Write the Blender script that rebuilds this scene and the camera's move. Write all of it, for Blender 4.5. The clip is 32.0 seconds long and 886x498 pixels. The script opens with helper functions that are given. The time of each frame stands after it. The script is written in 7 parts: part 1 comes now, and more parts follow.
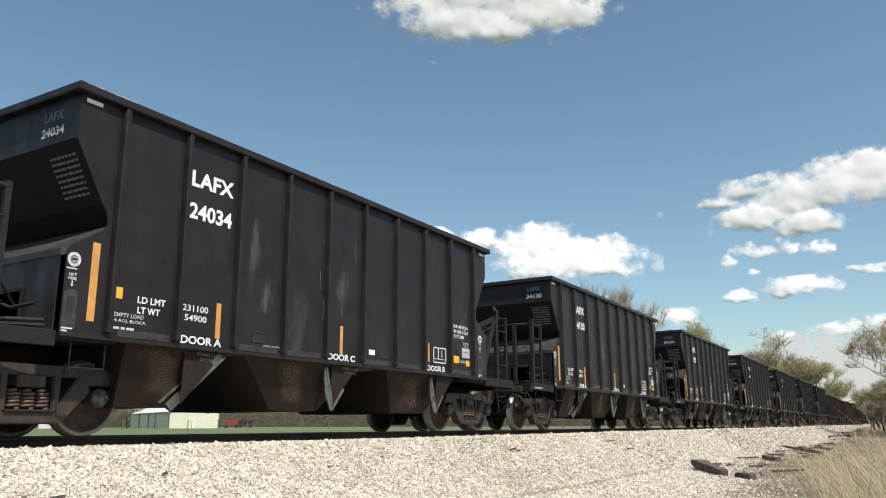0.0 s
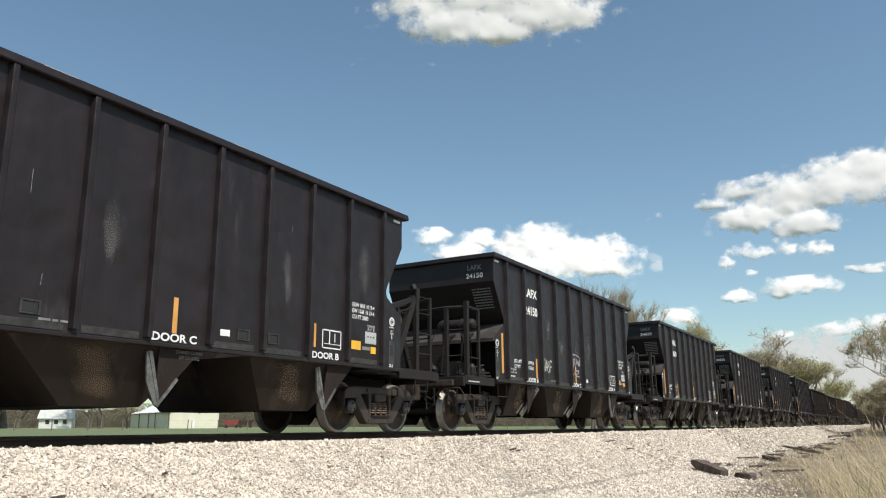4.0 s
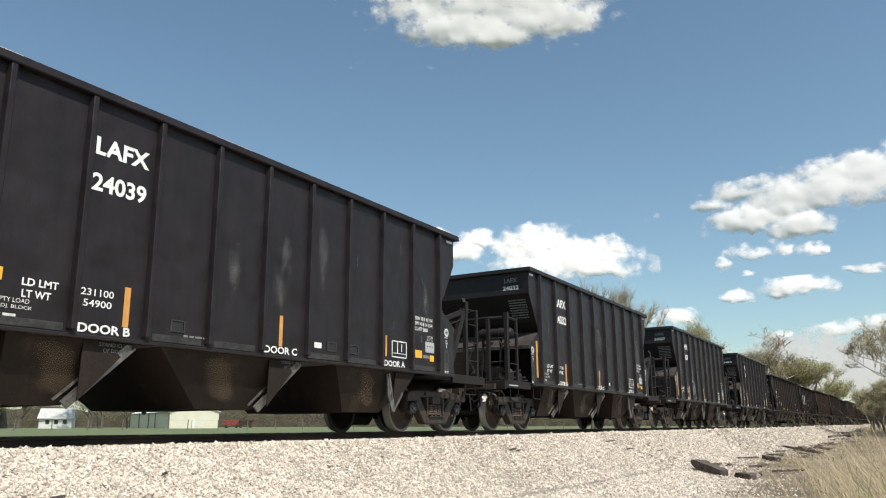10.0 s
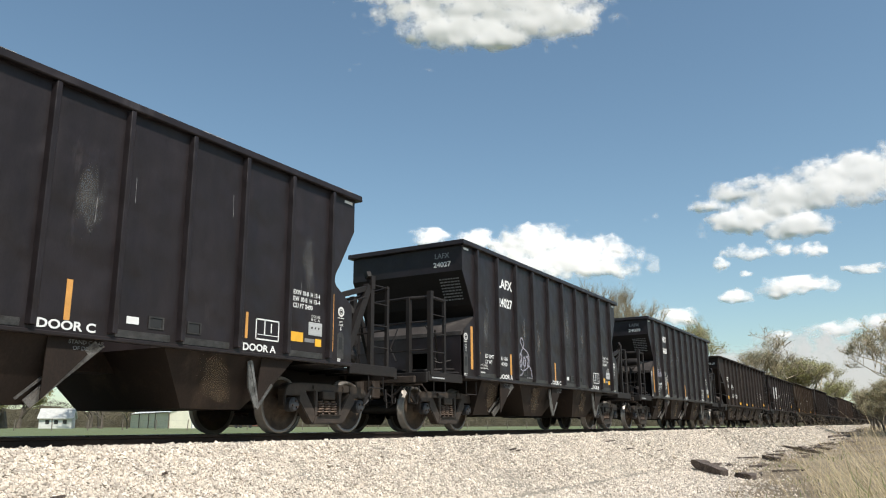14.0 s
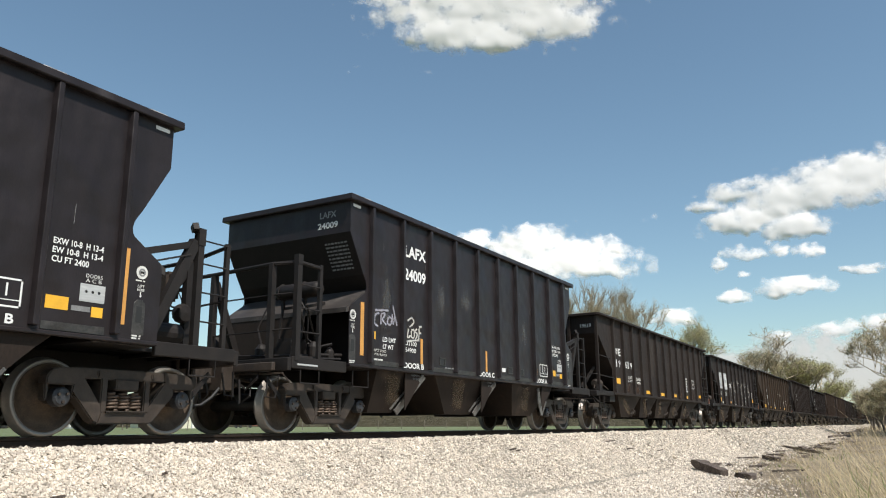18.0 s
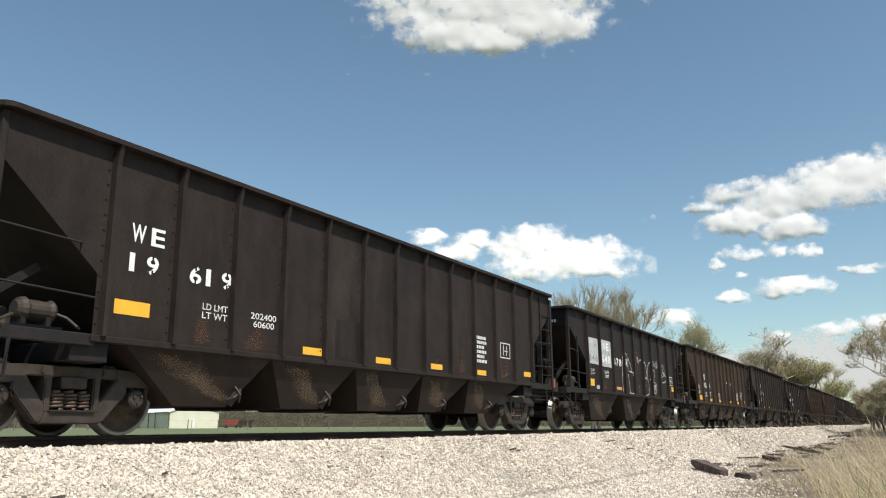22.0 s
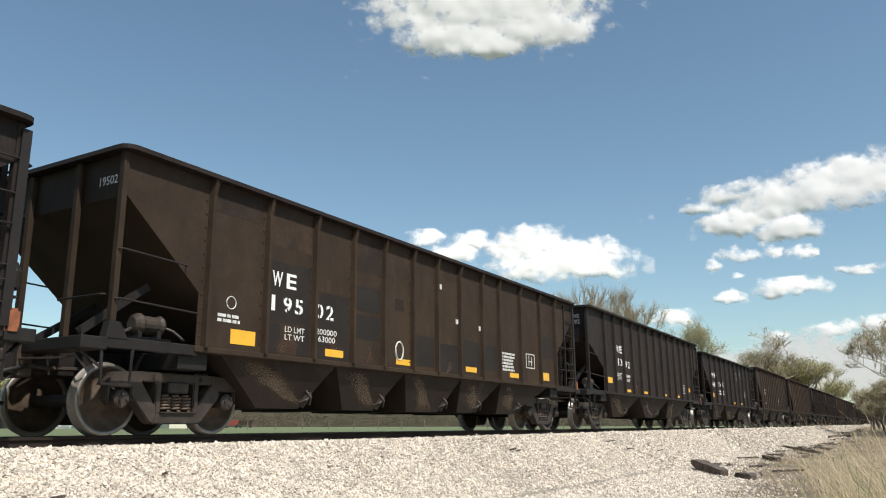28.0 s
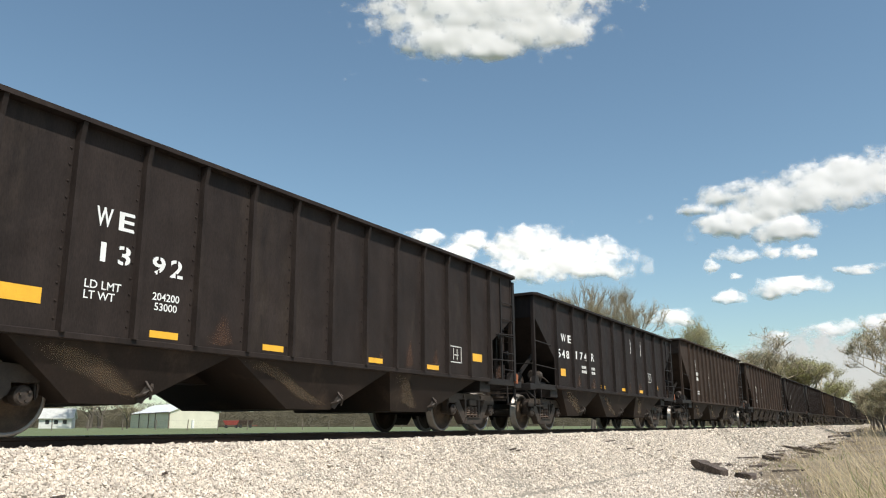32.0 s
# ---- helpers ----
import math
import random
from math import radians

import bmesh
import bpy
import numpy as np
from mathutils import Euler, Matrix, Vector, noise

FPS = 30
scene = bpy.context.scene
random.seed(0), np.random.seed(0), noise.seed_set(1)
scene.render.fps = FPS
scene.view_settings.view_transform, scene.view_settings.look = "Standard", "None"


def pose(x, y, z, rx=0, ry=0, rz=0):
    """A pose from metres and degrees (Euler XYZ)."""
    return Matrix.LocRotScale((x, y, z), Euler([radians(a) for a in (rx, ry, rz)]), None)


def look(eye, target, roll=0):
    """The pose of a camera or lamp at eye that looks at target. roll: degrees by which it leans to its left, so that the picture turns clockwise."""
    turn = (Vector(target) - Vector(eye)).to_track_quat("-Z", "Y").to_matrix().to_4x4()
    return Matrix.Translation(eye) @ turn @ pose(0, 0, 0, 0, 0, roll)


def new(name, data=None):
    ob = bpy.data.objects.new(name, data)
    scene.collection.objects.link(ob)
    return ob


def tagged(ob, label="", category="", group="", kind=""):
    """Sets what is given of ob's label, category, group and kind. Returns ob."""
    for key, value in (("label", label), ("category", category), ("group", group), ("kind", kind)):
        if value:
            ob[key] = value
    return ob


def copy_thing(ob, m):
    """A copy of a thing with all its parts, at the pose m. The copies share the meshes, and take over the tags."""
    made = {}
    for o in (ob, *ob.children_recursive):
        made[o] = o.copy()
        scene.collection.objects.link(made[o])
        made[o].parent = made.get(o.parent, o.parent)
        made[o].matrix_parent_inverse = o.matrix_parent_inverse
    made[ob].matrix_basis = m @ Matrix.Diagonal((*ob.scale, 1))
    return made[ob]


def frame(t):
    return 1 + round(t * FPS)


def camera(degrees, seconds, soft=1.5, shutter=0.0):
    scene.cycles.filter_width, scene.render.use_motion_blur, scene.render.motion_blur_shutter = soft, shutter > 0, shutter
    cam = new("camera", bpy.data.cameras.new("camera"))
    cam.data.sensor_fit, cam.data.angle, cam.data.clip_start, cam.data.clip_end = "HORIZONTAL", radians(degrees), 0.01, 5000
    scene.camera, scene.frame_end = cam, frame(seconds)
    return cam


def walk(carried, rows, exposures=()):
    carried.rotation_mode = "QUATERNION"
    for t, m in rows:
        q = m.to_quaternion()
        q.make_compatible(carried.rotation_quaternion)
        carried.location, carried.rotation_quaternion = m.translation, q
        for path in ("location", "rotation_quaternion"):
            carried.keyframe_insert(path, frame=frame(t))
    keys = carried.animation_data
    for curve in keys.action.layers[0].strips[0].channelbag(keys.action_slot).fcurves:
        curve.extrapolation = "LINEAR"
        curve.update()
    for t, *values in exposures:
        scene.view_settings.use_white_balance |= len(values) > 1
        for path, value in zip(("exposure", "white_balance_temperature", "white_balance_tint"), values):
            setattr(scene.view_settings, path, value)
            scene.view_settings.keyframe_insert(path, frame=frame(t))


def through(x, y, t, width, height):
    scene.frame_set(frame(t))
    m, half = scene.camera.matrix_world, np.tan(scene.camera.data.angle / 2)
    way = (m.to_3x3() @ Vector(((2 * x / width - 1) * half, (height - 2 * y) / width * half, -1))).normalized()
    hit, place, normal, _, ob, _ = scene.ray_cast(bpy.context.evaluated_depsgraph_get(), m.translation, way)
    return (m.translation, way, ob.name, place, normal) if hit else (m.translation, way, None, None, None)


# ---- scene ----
# ---- camera: it stands still on the bank beside the line ----
LENS = 59.83
EYE = (0.0, 0.0, 0.02)
YAW, PITCH, ROLL = 30.50, 13.06, -0.40      # degrees: left of the line, up, lean
SECONDS = 32.0
cam = camera(LENS, SECONDS, soft=1.1, shutter=0.0)
AIM = (EYE[0] - math.sin(radians(YAW)) * math.cos(radians(PITCH)),
       EYE[1] + math.cos(radians(YAW)) * math.cos(radians(PITCH)),
       EYE[2] + math.sin(radians(PITCH)))
VIEW = look(EYE, AIM, ROLL)
walk(cam, [(0, VIEW), (SECONDS, VIEW)])

# ---- world, sun, exposure ----
SUN_EL, SUN_AZ = radians(56), radians(110)   # azimuth clockwise from +y, the way the line runs
SUN_DIR = Vector((math.sin(SUN_AZ) * math.cos(SUN_EL), math.cos(SUN_AZ) * math.cos(SUN_EL), math.sin(SUN_EL)))
world = bpy.data.worlds.new("sky")
scene.world = world
world.use_nodes = True
wn = world.node_tree.nodes
sky = wn.new("ShaderNodeTexSky")
sky.sky_type = "NISHITA"
sky.sun_disc = False
sky.sun_elevation, sky.sun_rotation = SUN_EL, SUN_AZ
sky.altitude, sky.air_density, sky.dust_density, sky.ozone_density = 200, 1.05, 0.9, 1.3
wn["Background"].inputs["Strength"].default_value = 0.14
air = wn.new("ShaderNodeMixRGB")
air.blend_type, air.inputs[0].default_value, air.inputs[2].default_value = "MULTIPLY", 1.0, (0.92, 1.0, 0.925, 1)
world.node_tree.links.new(sky.outputs[0], air.inputs[1])
world.node_tree.links.new(air.outputs[0], wn["Background"].inputs["Color"])
sun = new("sun", bpy.data.lights.new("sun", "SUN"))
sun.data.energy, sun.data.angle, sun.data.color = 5.0, radians(0.53), (1.0, 0.95, 0.87)
sun.matrix_world = look(SUN_DIR * 50, (0, 0, 0))
scene.view_settings.exposure = 0.0


# ---- materials ----
def mat(name, base, rough=0.6, metal=0.0, var=0.25, scale=6.0, fine=60.0, bump=0.15, tint=None, tint_at=0.55,
        stretch=(1, 1, 1), island=0.0, objrand=0.0, spec=0.5, bump_dist=0.01, shift=False, dents=0.0):
    """A surface with variation at two scales, a second colour in patches, and fine relief."""
    m = bpy.data.materials.new(name)
    m.use_nodes = True
    n, l = m.node_tree.nodes, m.node_tree.links
    b = n["Principled BSDF"]
    b.inputs["Roughness"].default_value = rough
    b.inputs["Metallic"].default_value = metal
    b.inputs["Specular IOR Level"].default_value = spec
    co = n.new("ShaderNodeTexCoord")
    mp = n.new("ShaderNodeMapping")
    mp.inputs["Scale"].default_value = stretch
    l.new(co.outputs["Object"], mp.inputs["Vector"])
    if shift:                                # every object its own stains
        oi, vm = n.new("ShaderNodeObjectInfo"), n.new("ShaderNodeVectorMath")
        vm.operation = "SCALE"
        vm.inputs[0].default_value = (0.0, 37.0, 11.0)
        l.new(oi.outputs["Random"], vm.inputs["Scale"])
        l.new(vm.outputs[0], mp.inputs["Location"])
    big, small = n.new("ShaderNodeTexNoise"), n.new("ShaderNodeTexNoise")
    for t, s, d in ((big, scale, 5), (small, fine, 3)):
        t.inputs["Scale"].default_value = s
        t.inputs["Detail"].default_value = d
        t.inputs["Roughness"].default_value = 0.62
        l.new(mp.outputs[0], t.inputs["Vector"])
    ramp = n.new("ShaderNodeValToRGB")
    c = Vector(base)
    ramp.color_ramp.elements[0].position, ramp.color_ramp.elements[1].position = 0.3, 0.72
    ramp.color_ramp.elements[0].color = (*[max(0, v * (1 - var)) for v in c], 1)
    ramp.color_ramp.elements[1].color = (*[min(1, v * (1 + var)) for v in c], 1)
    l.new(big.outputs["Fac"], ramp.inputs[0])
    out = ramp.outputs[0]
    if tint:
        mr = n.new("ShaderNodeValToRGB")
        mr.color_ramp.elements[0].position, mr.color_ramp.elements[1].position = tint_at, min(1, tint_at + 0.16)
        t2 = n.new("ShaderNodeTexNoise")
        t2.inputs["Scale"].default_value, t2.inputs["Detail"].default_value = scale * 0.37, 7
        t2.inputs["Roughness"].default_value = 0.7
        l.new(mp.outputs[0], t2.inputs["Vector"])
        l.new(t2.outputs["Fac"], mr.inputs[0])
        mx = n.new("ShaderNodeMixRGB")
        mx.inputs[2].default_value = (*tint, 1)
        l.new(mr.outputs[0], mx.inputs[0])
        l.new(out, mx.inputs[1])
        out = mx.outputs[0]
    sm = n.new("ShaderNodeMixRGB")
    sm.blend_type = "OVERLAY"
    sm.inputs[0].default_value = min(1, var * 1.6)
    l.new(out, sm.inputs[1])
    l.new(small.outputs["Fac"], sm.inputs[2])
    out = sm.outputs[0]
    if island or objrand:
        if island:
            src = n.new("ShaderNodeNewGeometry").outputs["Random Per Island"]
        else:
            src = n.new("ShaderNodeObjectInfo").outputs["Random"]
        mra = n.new("ShaderNodeMapRange")
        k = island or objrand
        mra.inputs["To Min"].default_value, mra.inputs["To Max"].default_value = 1 - k, 1 + k
        l.new(src, mra.inputs["Value"])
        mu = n.new("ShaderNodeMixRGB")
        mu.blend_type = "MULTIPLY"
        mu.inputs[0].default_value = 1
        l.new(out, mu.inputs[1])
        l.new(mra.outputs[0], mu.inputs[2])
        out = mu.outputs[0]
    l.new(out, b.inputs["Base Color"])
    rr = n.new("ShaderNodeMapRange")
    rr.inputs["To Min"].default_value, rr.inputs["To Max"].default_value = max(0.05, rough - 0.14), min(1, rough + 0.14)
    l.new(big.outputs["Fac"], rr.inputs["Value"])
    l.new(rr.outputs[0], b.inputs["Roughness"])
    if bump:
        bp = n.new("ShaderNodeBump")
        bp.inputs["Strength"].default_value, bp.inputs["Distance"].default_value = bump, bump_dist
        l.new(small.outputs["Fac"], bp.inputs["Height"])
        l.new(bp.outputs[0], b.inputs["Normal"])
        if dents:
            wv, b2 = n.new("ShaderNodeTexNoise"), n.new("ShaderNodeBump")
            wv.inputs["Scale"].default_value, wv.inputs["Detail"].default_value = 1.7, 1.5
            l.new(co.outputs["Object"], wv.inputs["Vector"])
            b2.inputs["Strength"].default_value, b2.inputs["Distance"].default_value = 1.0, dents
            l.new(wv.outputs["Fac"], b2.inputs["Height"])
            l.new(bp.outputs[0], b2.inputs["Normal"])
            l.new(b2.outputs[0], b.inputs["Normal"])
    return m


def leafy(name, base, island=0.35, through=0.35):
    """Thin leaves and blades: some light passes through them."""
    m = mat(name, base, 0.65, var=0.2, scale=0.6, fine=4, bump=0, island=island)
    n, l = m.node_tree.nodes, m.node_tree.links
    b = n["Principled BSDF"]
    tr = n.new("ShaderNodeBsdfTranslucent")
    mix = n.new("ShaderNodeMixShader")
    mix.inputs[0].default_value = through
    l.new(b.inputs["Base Color"].links[0].from_socket, tr.inputs["Color"])
    l.new(b.outputs[0], mix.inputs[1])
    l.new(tr.outputs[0], mix.inputs[2])
    l.new(mix.outputs[0], n["Material Output"].inputs["Surface"])
    return m


# Pale tint: scuffs and the sunlit glare of dents, put into the paint.
M_BLACK = mat("black_car_paint", (0.0212, 0.0166, 0.0176), 0.42, spec=0.25, var=0.22, scale=1.3, fine=45, bump=0.06,
              tint=(0.0714, 0.0623, 0.0634), tint_at=0.63, stretch=(1, 1.9, 0.45), shift=True, dents=0.085)
M_SOOT = mat("grimy_black_steel", (0.0166, 0.0133, 0.0121), 0.62, spec=0.3, var=0.3, scale=4, fine=60, bump=0.2,
             tint=(0.0367, 0.0254, 0.0190), tint_at=0.6)
# Darker than the side paint: shade under the end headers put into the colour.
M_SHADED = mat("black_steel_in_shade", (0.0166, 0.0130, 0.0118), 0.75, var=0.3, scale=2.0, fine=40, bump=0.1, spec=0.2)
M_HOPPER = mat("dusty_hopper_steel", (0.0222, 0.0147, 0.0109), 0.75, spec=0.25, var=0.3, scale=2.0, fine=40, bump=0.15,
               tint=(0.0606, 0.0398, 0.0267), tint_at=0.55, stretch=(1, 1, 0.6))
M_WE_BLACK = mat("weathered_black_paint", (0.0272, 0.0202, 0.0175), 0.6, spec=0.15, shift=True, dents=0.05, var=0.3, scale=1.6, fine=45, bump=0.12,
                 tint=(0.0454, 0.0341, 0.0267), tint_at=0.57, stretch=(1, 1.5, 0.4))
M_WE_BROWN = mat("faded_black_brown_paint", (0.0323, 0.0224, 0.0173), 0.68, spec=0.16, shift=True, dents=0.05, var=0.3, scale=1.6, fine=45, bump=0.12,
                 tint=(0.0626, 0.0389, 0.0238), tint_at=0.46, stretch=(1, 1.0, 0.5))
M_WE_TAN = mat("faded_tan_brown_paint", (0.0399, 0.0268, 0.0183), 0.7, spec=0.16, shift=True, dents=0.05, var=0.25, scale=1.4, fine=45, bump=0.12,
               tint=(0.0565, 0.0359, 0.0198), tint_at=0.54, stretch=(1, 1.2, 0.4))
M_WE_RUST = mat("rusty_brown_paint", (0.043, 0.0295, 0.0225), 0.72, spec=0.16, shift=True, dents=0.05, var=0.35, scale=2.0, fine=45, bump=0.15,
                tint=(0.066, 0.039, 0.026), tint_at=0.55, stretch=(1, 1.2, 0.3))
M_WE_STREAK = mat("rust_streaked_black_paint", (0.0217, 0.0163, 0.0147), 0.62, spec=0.16, shift=True, dents=0.05, var=0.35, scale=2.4, fine=45, bump=0.12,
                  tint=(0.0626, 0.0330, 0.0208), tint_at=0.62, stretch=(1, 1.8, 0.25))
M_CAST = mat("oily_cast_iron", (0.0464, 0.0350, 0.0277), 0.6, spec=0.35, var=0.35, scale=7, fine=80, bump=0.25,
             tint=(0.0858, 0.0583, 0.0396), tint_at=0.6)
M_TREAD = mat("polished_wheel_steel", (0.27, 0.245, 0.22), 0.48, metal=0.6, var=0.15, scale=9, fine=90, bump=0.05)
M_WHEEL = mat("brown_wheel_plate", (0.0828, 0.0583, 0.0406), 0.7, spec=0.25, var=0.4, scale=6, fine=70, bump=0.2,
              tint=(0.0353, 0.0253, 0.0188), tint_at=0.5)
M_SPRING = mat("rusty_spring_steel", (0.11, 0.075, 0.055), 0.6, metal=0.3, var=0.3, scale=14, fine=90, bump=0.1)
M_BLUE = mat("bluish_bearing_cap", (0.046, 0.047, 0.052), 0.5, metal=0.3, var=0.35, scale=20, fine=90, bump=0.1)
M_RUBBER = mat("dark_rubber_hose", (0.018, 0.018, 0.018), 0.6, var=0.2, bump=0.05)
M_WHITE = mat("white_stencil_paint", (0.78, 0.78, 0.76), 0.6, var=0.08, scale=5, fine=70, bump=0.03)
M_WORN = mat("worn_white_stencil_paint", (0.62, 0.61, 0.58), 0.7, var=0.25, scale=9, fine=70, bump=0.03)
# Lighter for the dust and for the sun on the slope, both as colour.
M_HOOD = mat("dusty_sunlit_hood_steel", (0.052, 0.045, 0.042), 0.6, spec=0.25, var=0.35, scale=3, fine=50, bump=0.08, tint=(0.095, 0.083, 0.074), tint_at=0.55)
M_DIM = mat("faded_grey_stencil_paint", (0.20, 0.20, 0.20), 0.7, var=0.25, scale=9, fine=70, bump=0.03)
M_ORANGE = mat("orange_reflective_tape", (0.62, 0.30, 0.075), 0.45, var=0.15, scale=4, fine=80, bump=0.05)
M_YELLOW = mat("yellow_reflective_tape", (0.83, 0.44, 0.035), 0.4, var=0.12, scale=4, fine=80, bump=0.05)
M_PATCH = mat("painted_out_grey_patch", (0.42, 0.43, 0.43), 0.7, var=0.18, scale=3, fine=30, bump=0.05, stretch=(1, .2, 3))
M_RED = mat("faded_red_paint", (0.23, 0.035, 0.025), 0.6, var=0.3, scale=4, fine=50, bump=0.1)
M_RAIL = mat("rusty_rail_side", (0.030, 0.022, 0.018), 0.85, spec=0.15, var=0.3, scale=5, fine=60, bump=0.2)
M_RAILTOP = mat("worn_rail_head", (0.35, 0.34, 0.33), 0.3, metal=1.0, var=0.1, scale=8, fine=60, bump=0.03)
M_TIE = mat("creosote_timber", (0.075, 0.055, 0.042), 0.85, var=0.4, scale=3, fine=30, bump=0.4, stretch=(0.4, 4, 4))
M_OLDTIE = mat("rotten_grey_timber", (0.125, 0.096, 0.08), 0.9, var=0.5, scale=4, fine=26, bump=0.6,
               tint=(0.055, 0.045, 0.038), tint_at=0.5, stretch=(0.5, 5, 5), bump_dist=0.03)
M_STONE = mat("pale_limestone_chips", (0.60, 0.522, 0.438), 0.9, var=0.22, scale=4, fine=40, bump=0.2, island=0.34)
# Darkened far below the stones: shade in the gaps between them, as colour.
M_BALLAST = mat("limestone_dust_shaded", (0.235, 0.208, 0.168), 0.95, var=0.25, scale=3, fine=30, bump=0.6, bump_dist=0.03,
                tint=(0.30, 0.265, 0.21), tint_at=0.6)
M_STRAW = leafy("dry_straw_grass", (0.44, 0.352, 0.215), 0.4, 0.3)
M_NEWGRASS = leafy("spring_grass_blades", (0.17, 0.21, 0.06), 0.35, 0.35)
M_BARK = mat("grey_bark", (0.115, 0.095, 0.075), 0.9, var=0.35, scale=2, fine=20, bump=0.3, stretch=(1, 1, .3))
M_TWIG = mat("tan_twigs", (0.36, 0.30, 0.21), 0.9, var=0.3, scale=2, fine=20, bump=0)
M_LEAF = leafy("young_spring_leaves", (0.37, 0.35, 0.16), 0.4, 0.4)
M_LEAF_PALE = leafy("pale_budding_leaves", (0.38, 0.35, 0.20), 0.4, 0.4)
M_BRUSH = leafy("leafless_brush", (0.105, 0.090, 0.062), 0.12, 0.3)
M_THICKET = mat("dim_thicket", (0.115, 0.100, 0.068), 0.95, var=0.3, scale=0.25, fine=3, bump=0.3, bump_dist=0.2, spec=0.1)
M_SIDING = mat("cream_steel_siding", (0.70, 0.67, 0.53), 0.6, var=0.06, scale=0.6, fine=8, bump=0.02)
M_ROOF = mat("white_steel_roof", (0.78, 0.78, 0.76), 0.45, var=0.07, scale=0.6, fine=8, bump=0.02)
M_SHINGLE = mat("grey_weathered_roof", (0.50, 0.50, 0.47), 0.8, var=0.2, scale=1.5, fine=14, bump=0.1)
M_CLAP = mat("white_clapboard", (0.66, 0.66, 0.62), 0.7, var=0.12, scale=1.2, fine=20, bump=0.1)
M_DARKGLASS = mat("dark_window_pane", (0.02, 0.022, 0.025), 0.12, var=0.2, bump=0)
M_TRIM = mat("brown_steel_trim", (0.16, 0.12, 0.09), 0.6, var=0.15, bump=0.03)
M_POST = mat("weathered_fence_post", (0.17, 0.145, 0.115), 0.9, var=0.3, scale=6, fine=40, bump=0.3)


def ground_material():
    """Dry grass by the line, a green field beyond it, bare brown earth in patches."""
    m = mat("grassland", (0.20, 0.155, 0.105), 0.95, var=0.45, scale=1.1, fine=24, bump=0.9, bump_dist=0.05,
            tint=(0.31, 0.25, 0.17), tint_at=0.5)
    n, l = m.node_tree.nodes, m.node_tree.links
    b = n["Principled BSDF"]
    old = b.inputs["Base Color"].links[0].from_socket
    co = n.new("ShaderNodeTexCoord")
    sep = n.new("ShaderNodeSeparateXYZ")
    l.new(co.outputs["Object"], sep.inputs[0])
    nz = n.new("ShaderNodeTexNoise")
    nz.inputs["Scale"].default_value, nz.inputs["Detail"].default_value = 0.08, 6
    l.new(co.outputs["Object"], nz.inputs["Vector"])
    ad = n.new("ShaderNodeMath")
    ad.operation = "MULTIPLY_ADD"
    l.new(nz.outputs["Fac"], ad.inputs[0])
    ad.inputs[1].default_value = 9
    l.new(sep.outputs["X"], ad.inputs[2])
    mr = n.new("ShaderNodeMapRange")
    mr.inputs["From Min"].default_value, mr.inputs["From Max"].default_value = -16, -10
    mr.inputs["To Min"].default_value, mr.inputs["To Max"].default_value = 1, 0
    l.new(ad.outputs[0], mr.inputs["Value"])
    gr = n.new("ShaderNodeValToRGB")
    gr.color_ramp.elements[0].color = (0.095, 0.125, 0.050, 1)
    gr.color_ramp.elements[1].color = (0.165, 0.185, 0.085, 1)
    l.new(nz.outputs["Fac"], gr.inputs[0])
    mx = n.new("ShaderNodeMixRGB")
    l.new(mr.outputs[0], mx.inputs[0])
    l.new(old, mx.inputs[1])
    l.new(gr.outputs[0], mx.inputs[2])
    l.new(mx.outputs[0], b.inputs["Base Color"])
    return m


M_GROUND = ground_material()


def cloud_material(name="cloud_vapour", most=1.0, white=(0.93, 0.895, 0.88)):
    """White vapour, thin and torn at its edges, lit by the sun on the side and through it."""
    m = bpy.data.materials.new(name)
    m.use_nodes = True
    n, l = m.node_tree.nodes, m.node_tree.links
    n.remove(n["Principled BSDF"])
    at = n.new("ShaderNodeAttribute")
    at.attribute_name = "vapour"
    co = n.new("ShaderNodeTexCoord")
    nz = n.new("ShaderNodeTexNoise")
    nz.inputs["Scale"].default_value, nz.inputs["Detail"].default_value, nz.inputs["Roughness"].default_value = 0.016, 8, 0.62
    l.new(co.outputs["Object"], nz.inputs["Vector"])
    ad = n.new("ShaderNodeMath")
    ad.operation = "MULTIPLY_ADD"
    l.new(nz.outputs["Fac"], ad.inputs[0])
    ad.inputs[1].default_value = 1.35
    l.new(at.outputs["Fac"], ad.inputs[2])
    mr = n.new("ShaderNodeMapRange")
    mr.interpolation_type = "SMOOTHSTEP"
    mr.inputs["From Min"].default_value, mr.inputs["From Max"].default_value = 0.55, 1.35
    mr.inputs["To Max"].default_value = most
    l.new(ad.outputs[0], mr.inputs["Value"])
    df, tl, mixa = n.new("ShaderNodeBsdfDiffuse"), n.new("ShaderNodeBsdfTranslucent"), n.new("ShaderNodeMixShader")
    for s in (df, tl):
        s.inputs["Color"].default_value = (*white, 1)
    mixa.inputs[0].default_value = 0.08
    l.new(df.outputs[0], mixa.inputs[1])
    l.new(tl.outputs[0], mixa.inputs[2])
    tp, mix = n.new("ShaderNodeBsdfTransparent"), n.new("ShaderNodeMixShader")
    l.new(mr.outputs[0], mix.inputs[0])
    l.new(tp.outputs[0], mix.inputs[1])
    l.new(mixa.outputs[0], mix.inputs[2])
    l.new(mix.outputs[0], n["Material Output"].inputs["Surface"])
    return m


M_CLOUD = cloud_material()
M_HAZE = cloud_material("thin_hazy_vapour", 0.38)
M_LOWHAZE = cloud_material("low_grey_haze", 0.85, (0.60, 0.565, 0.56))


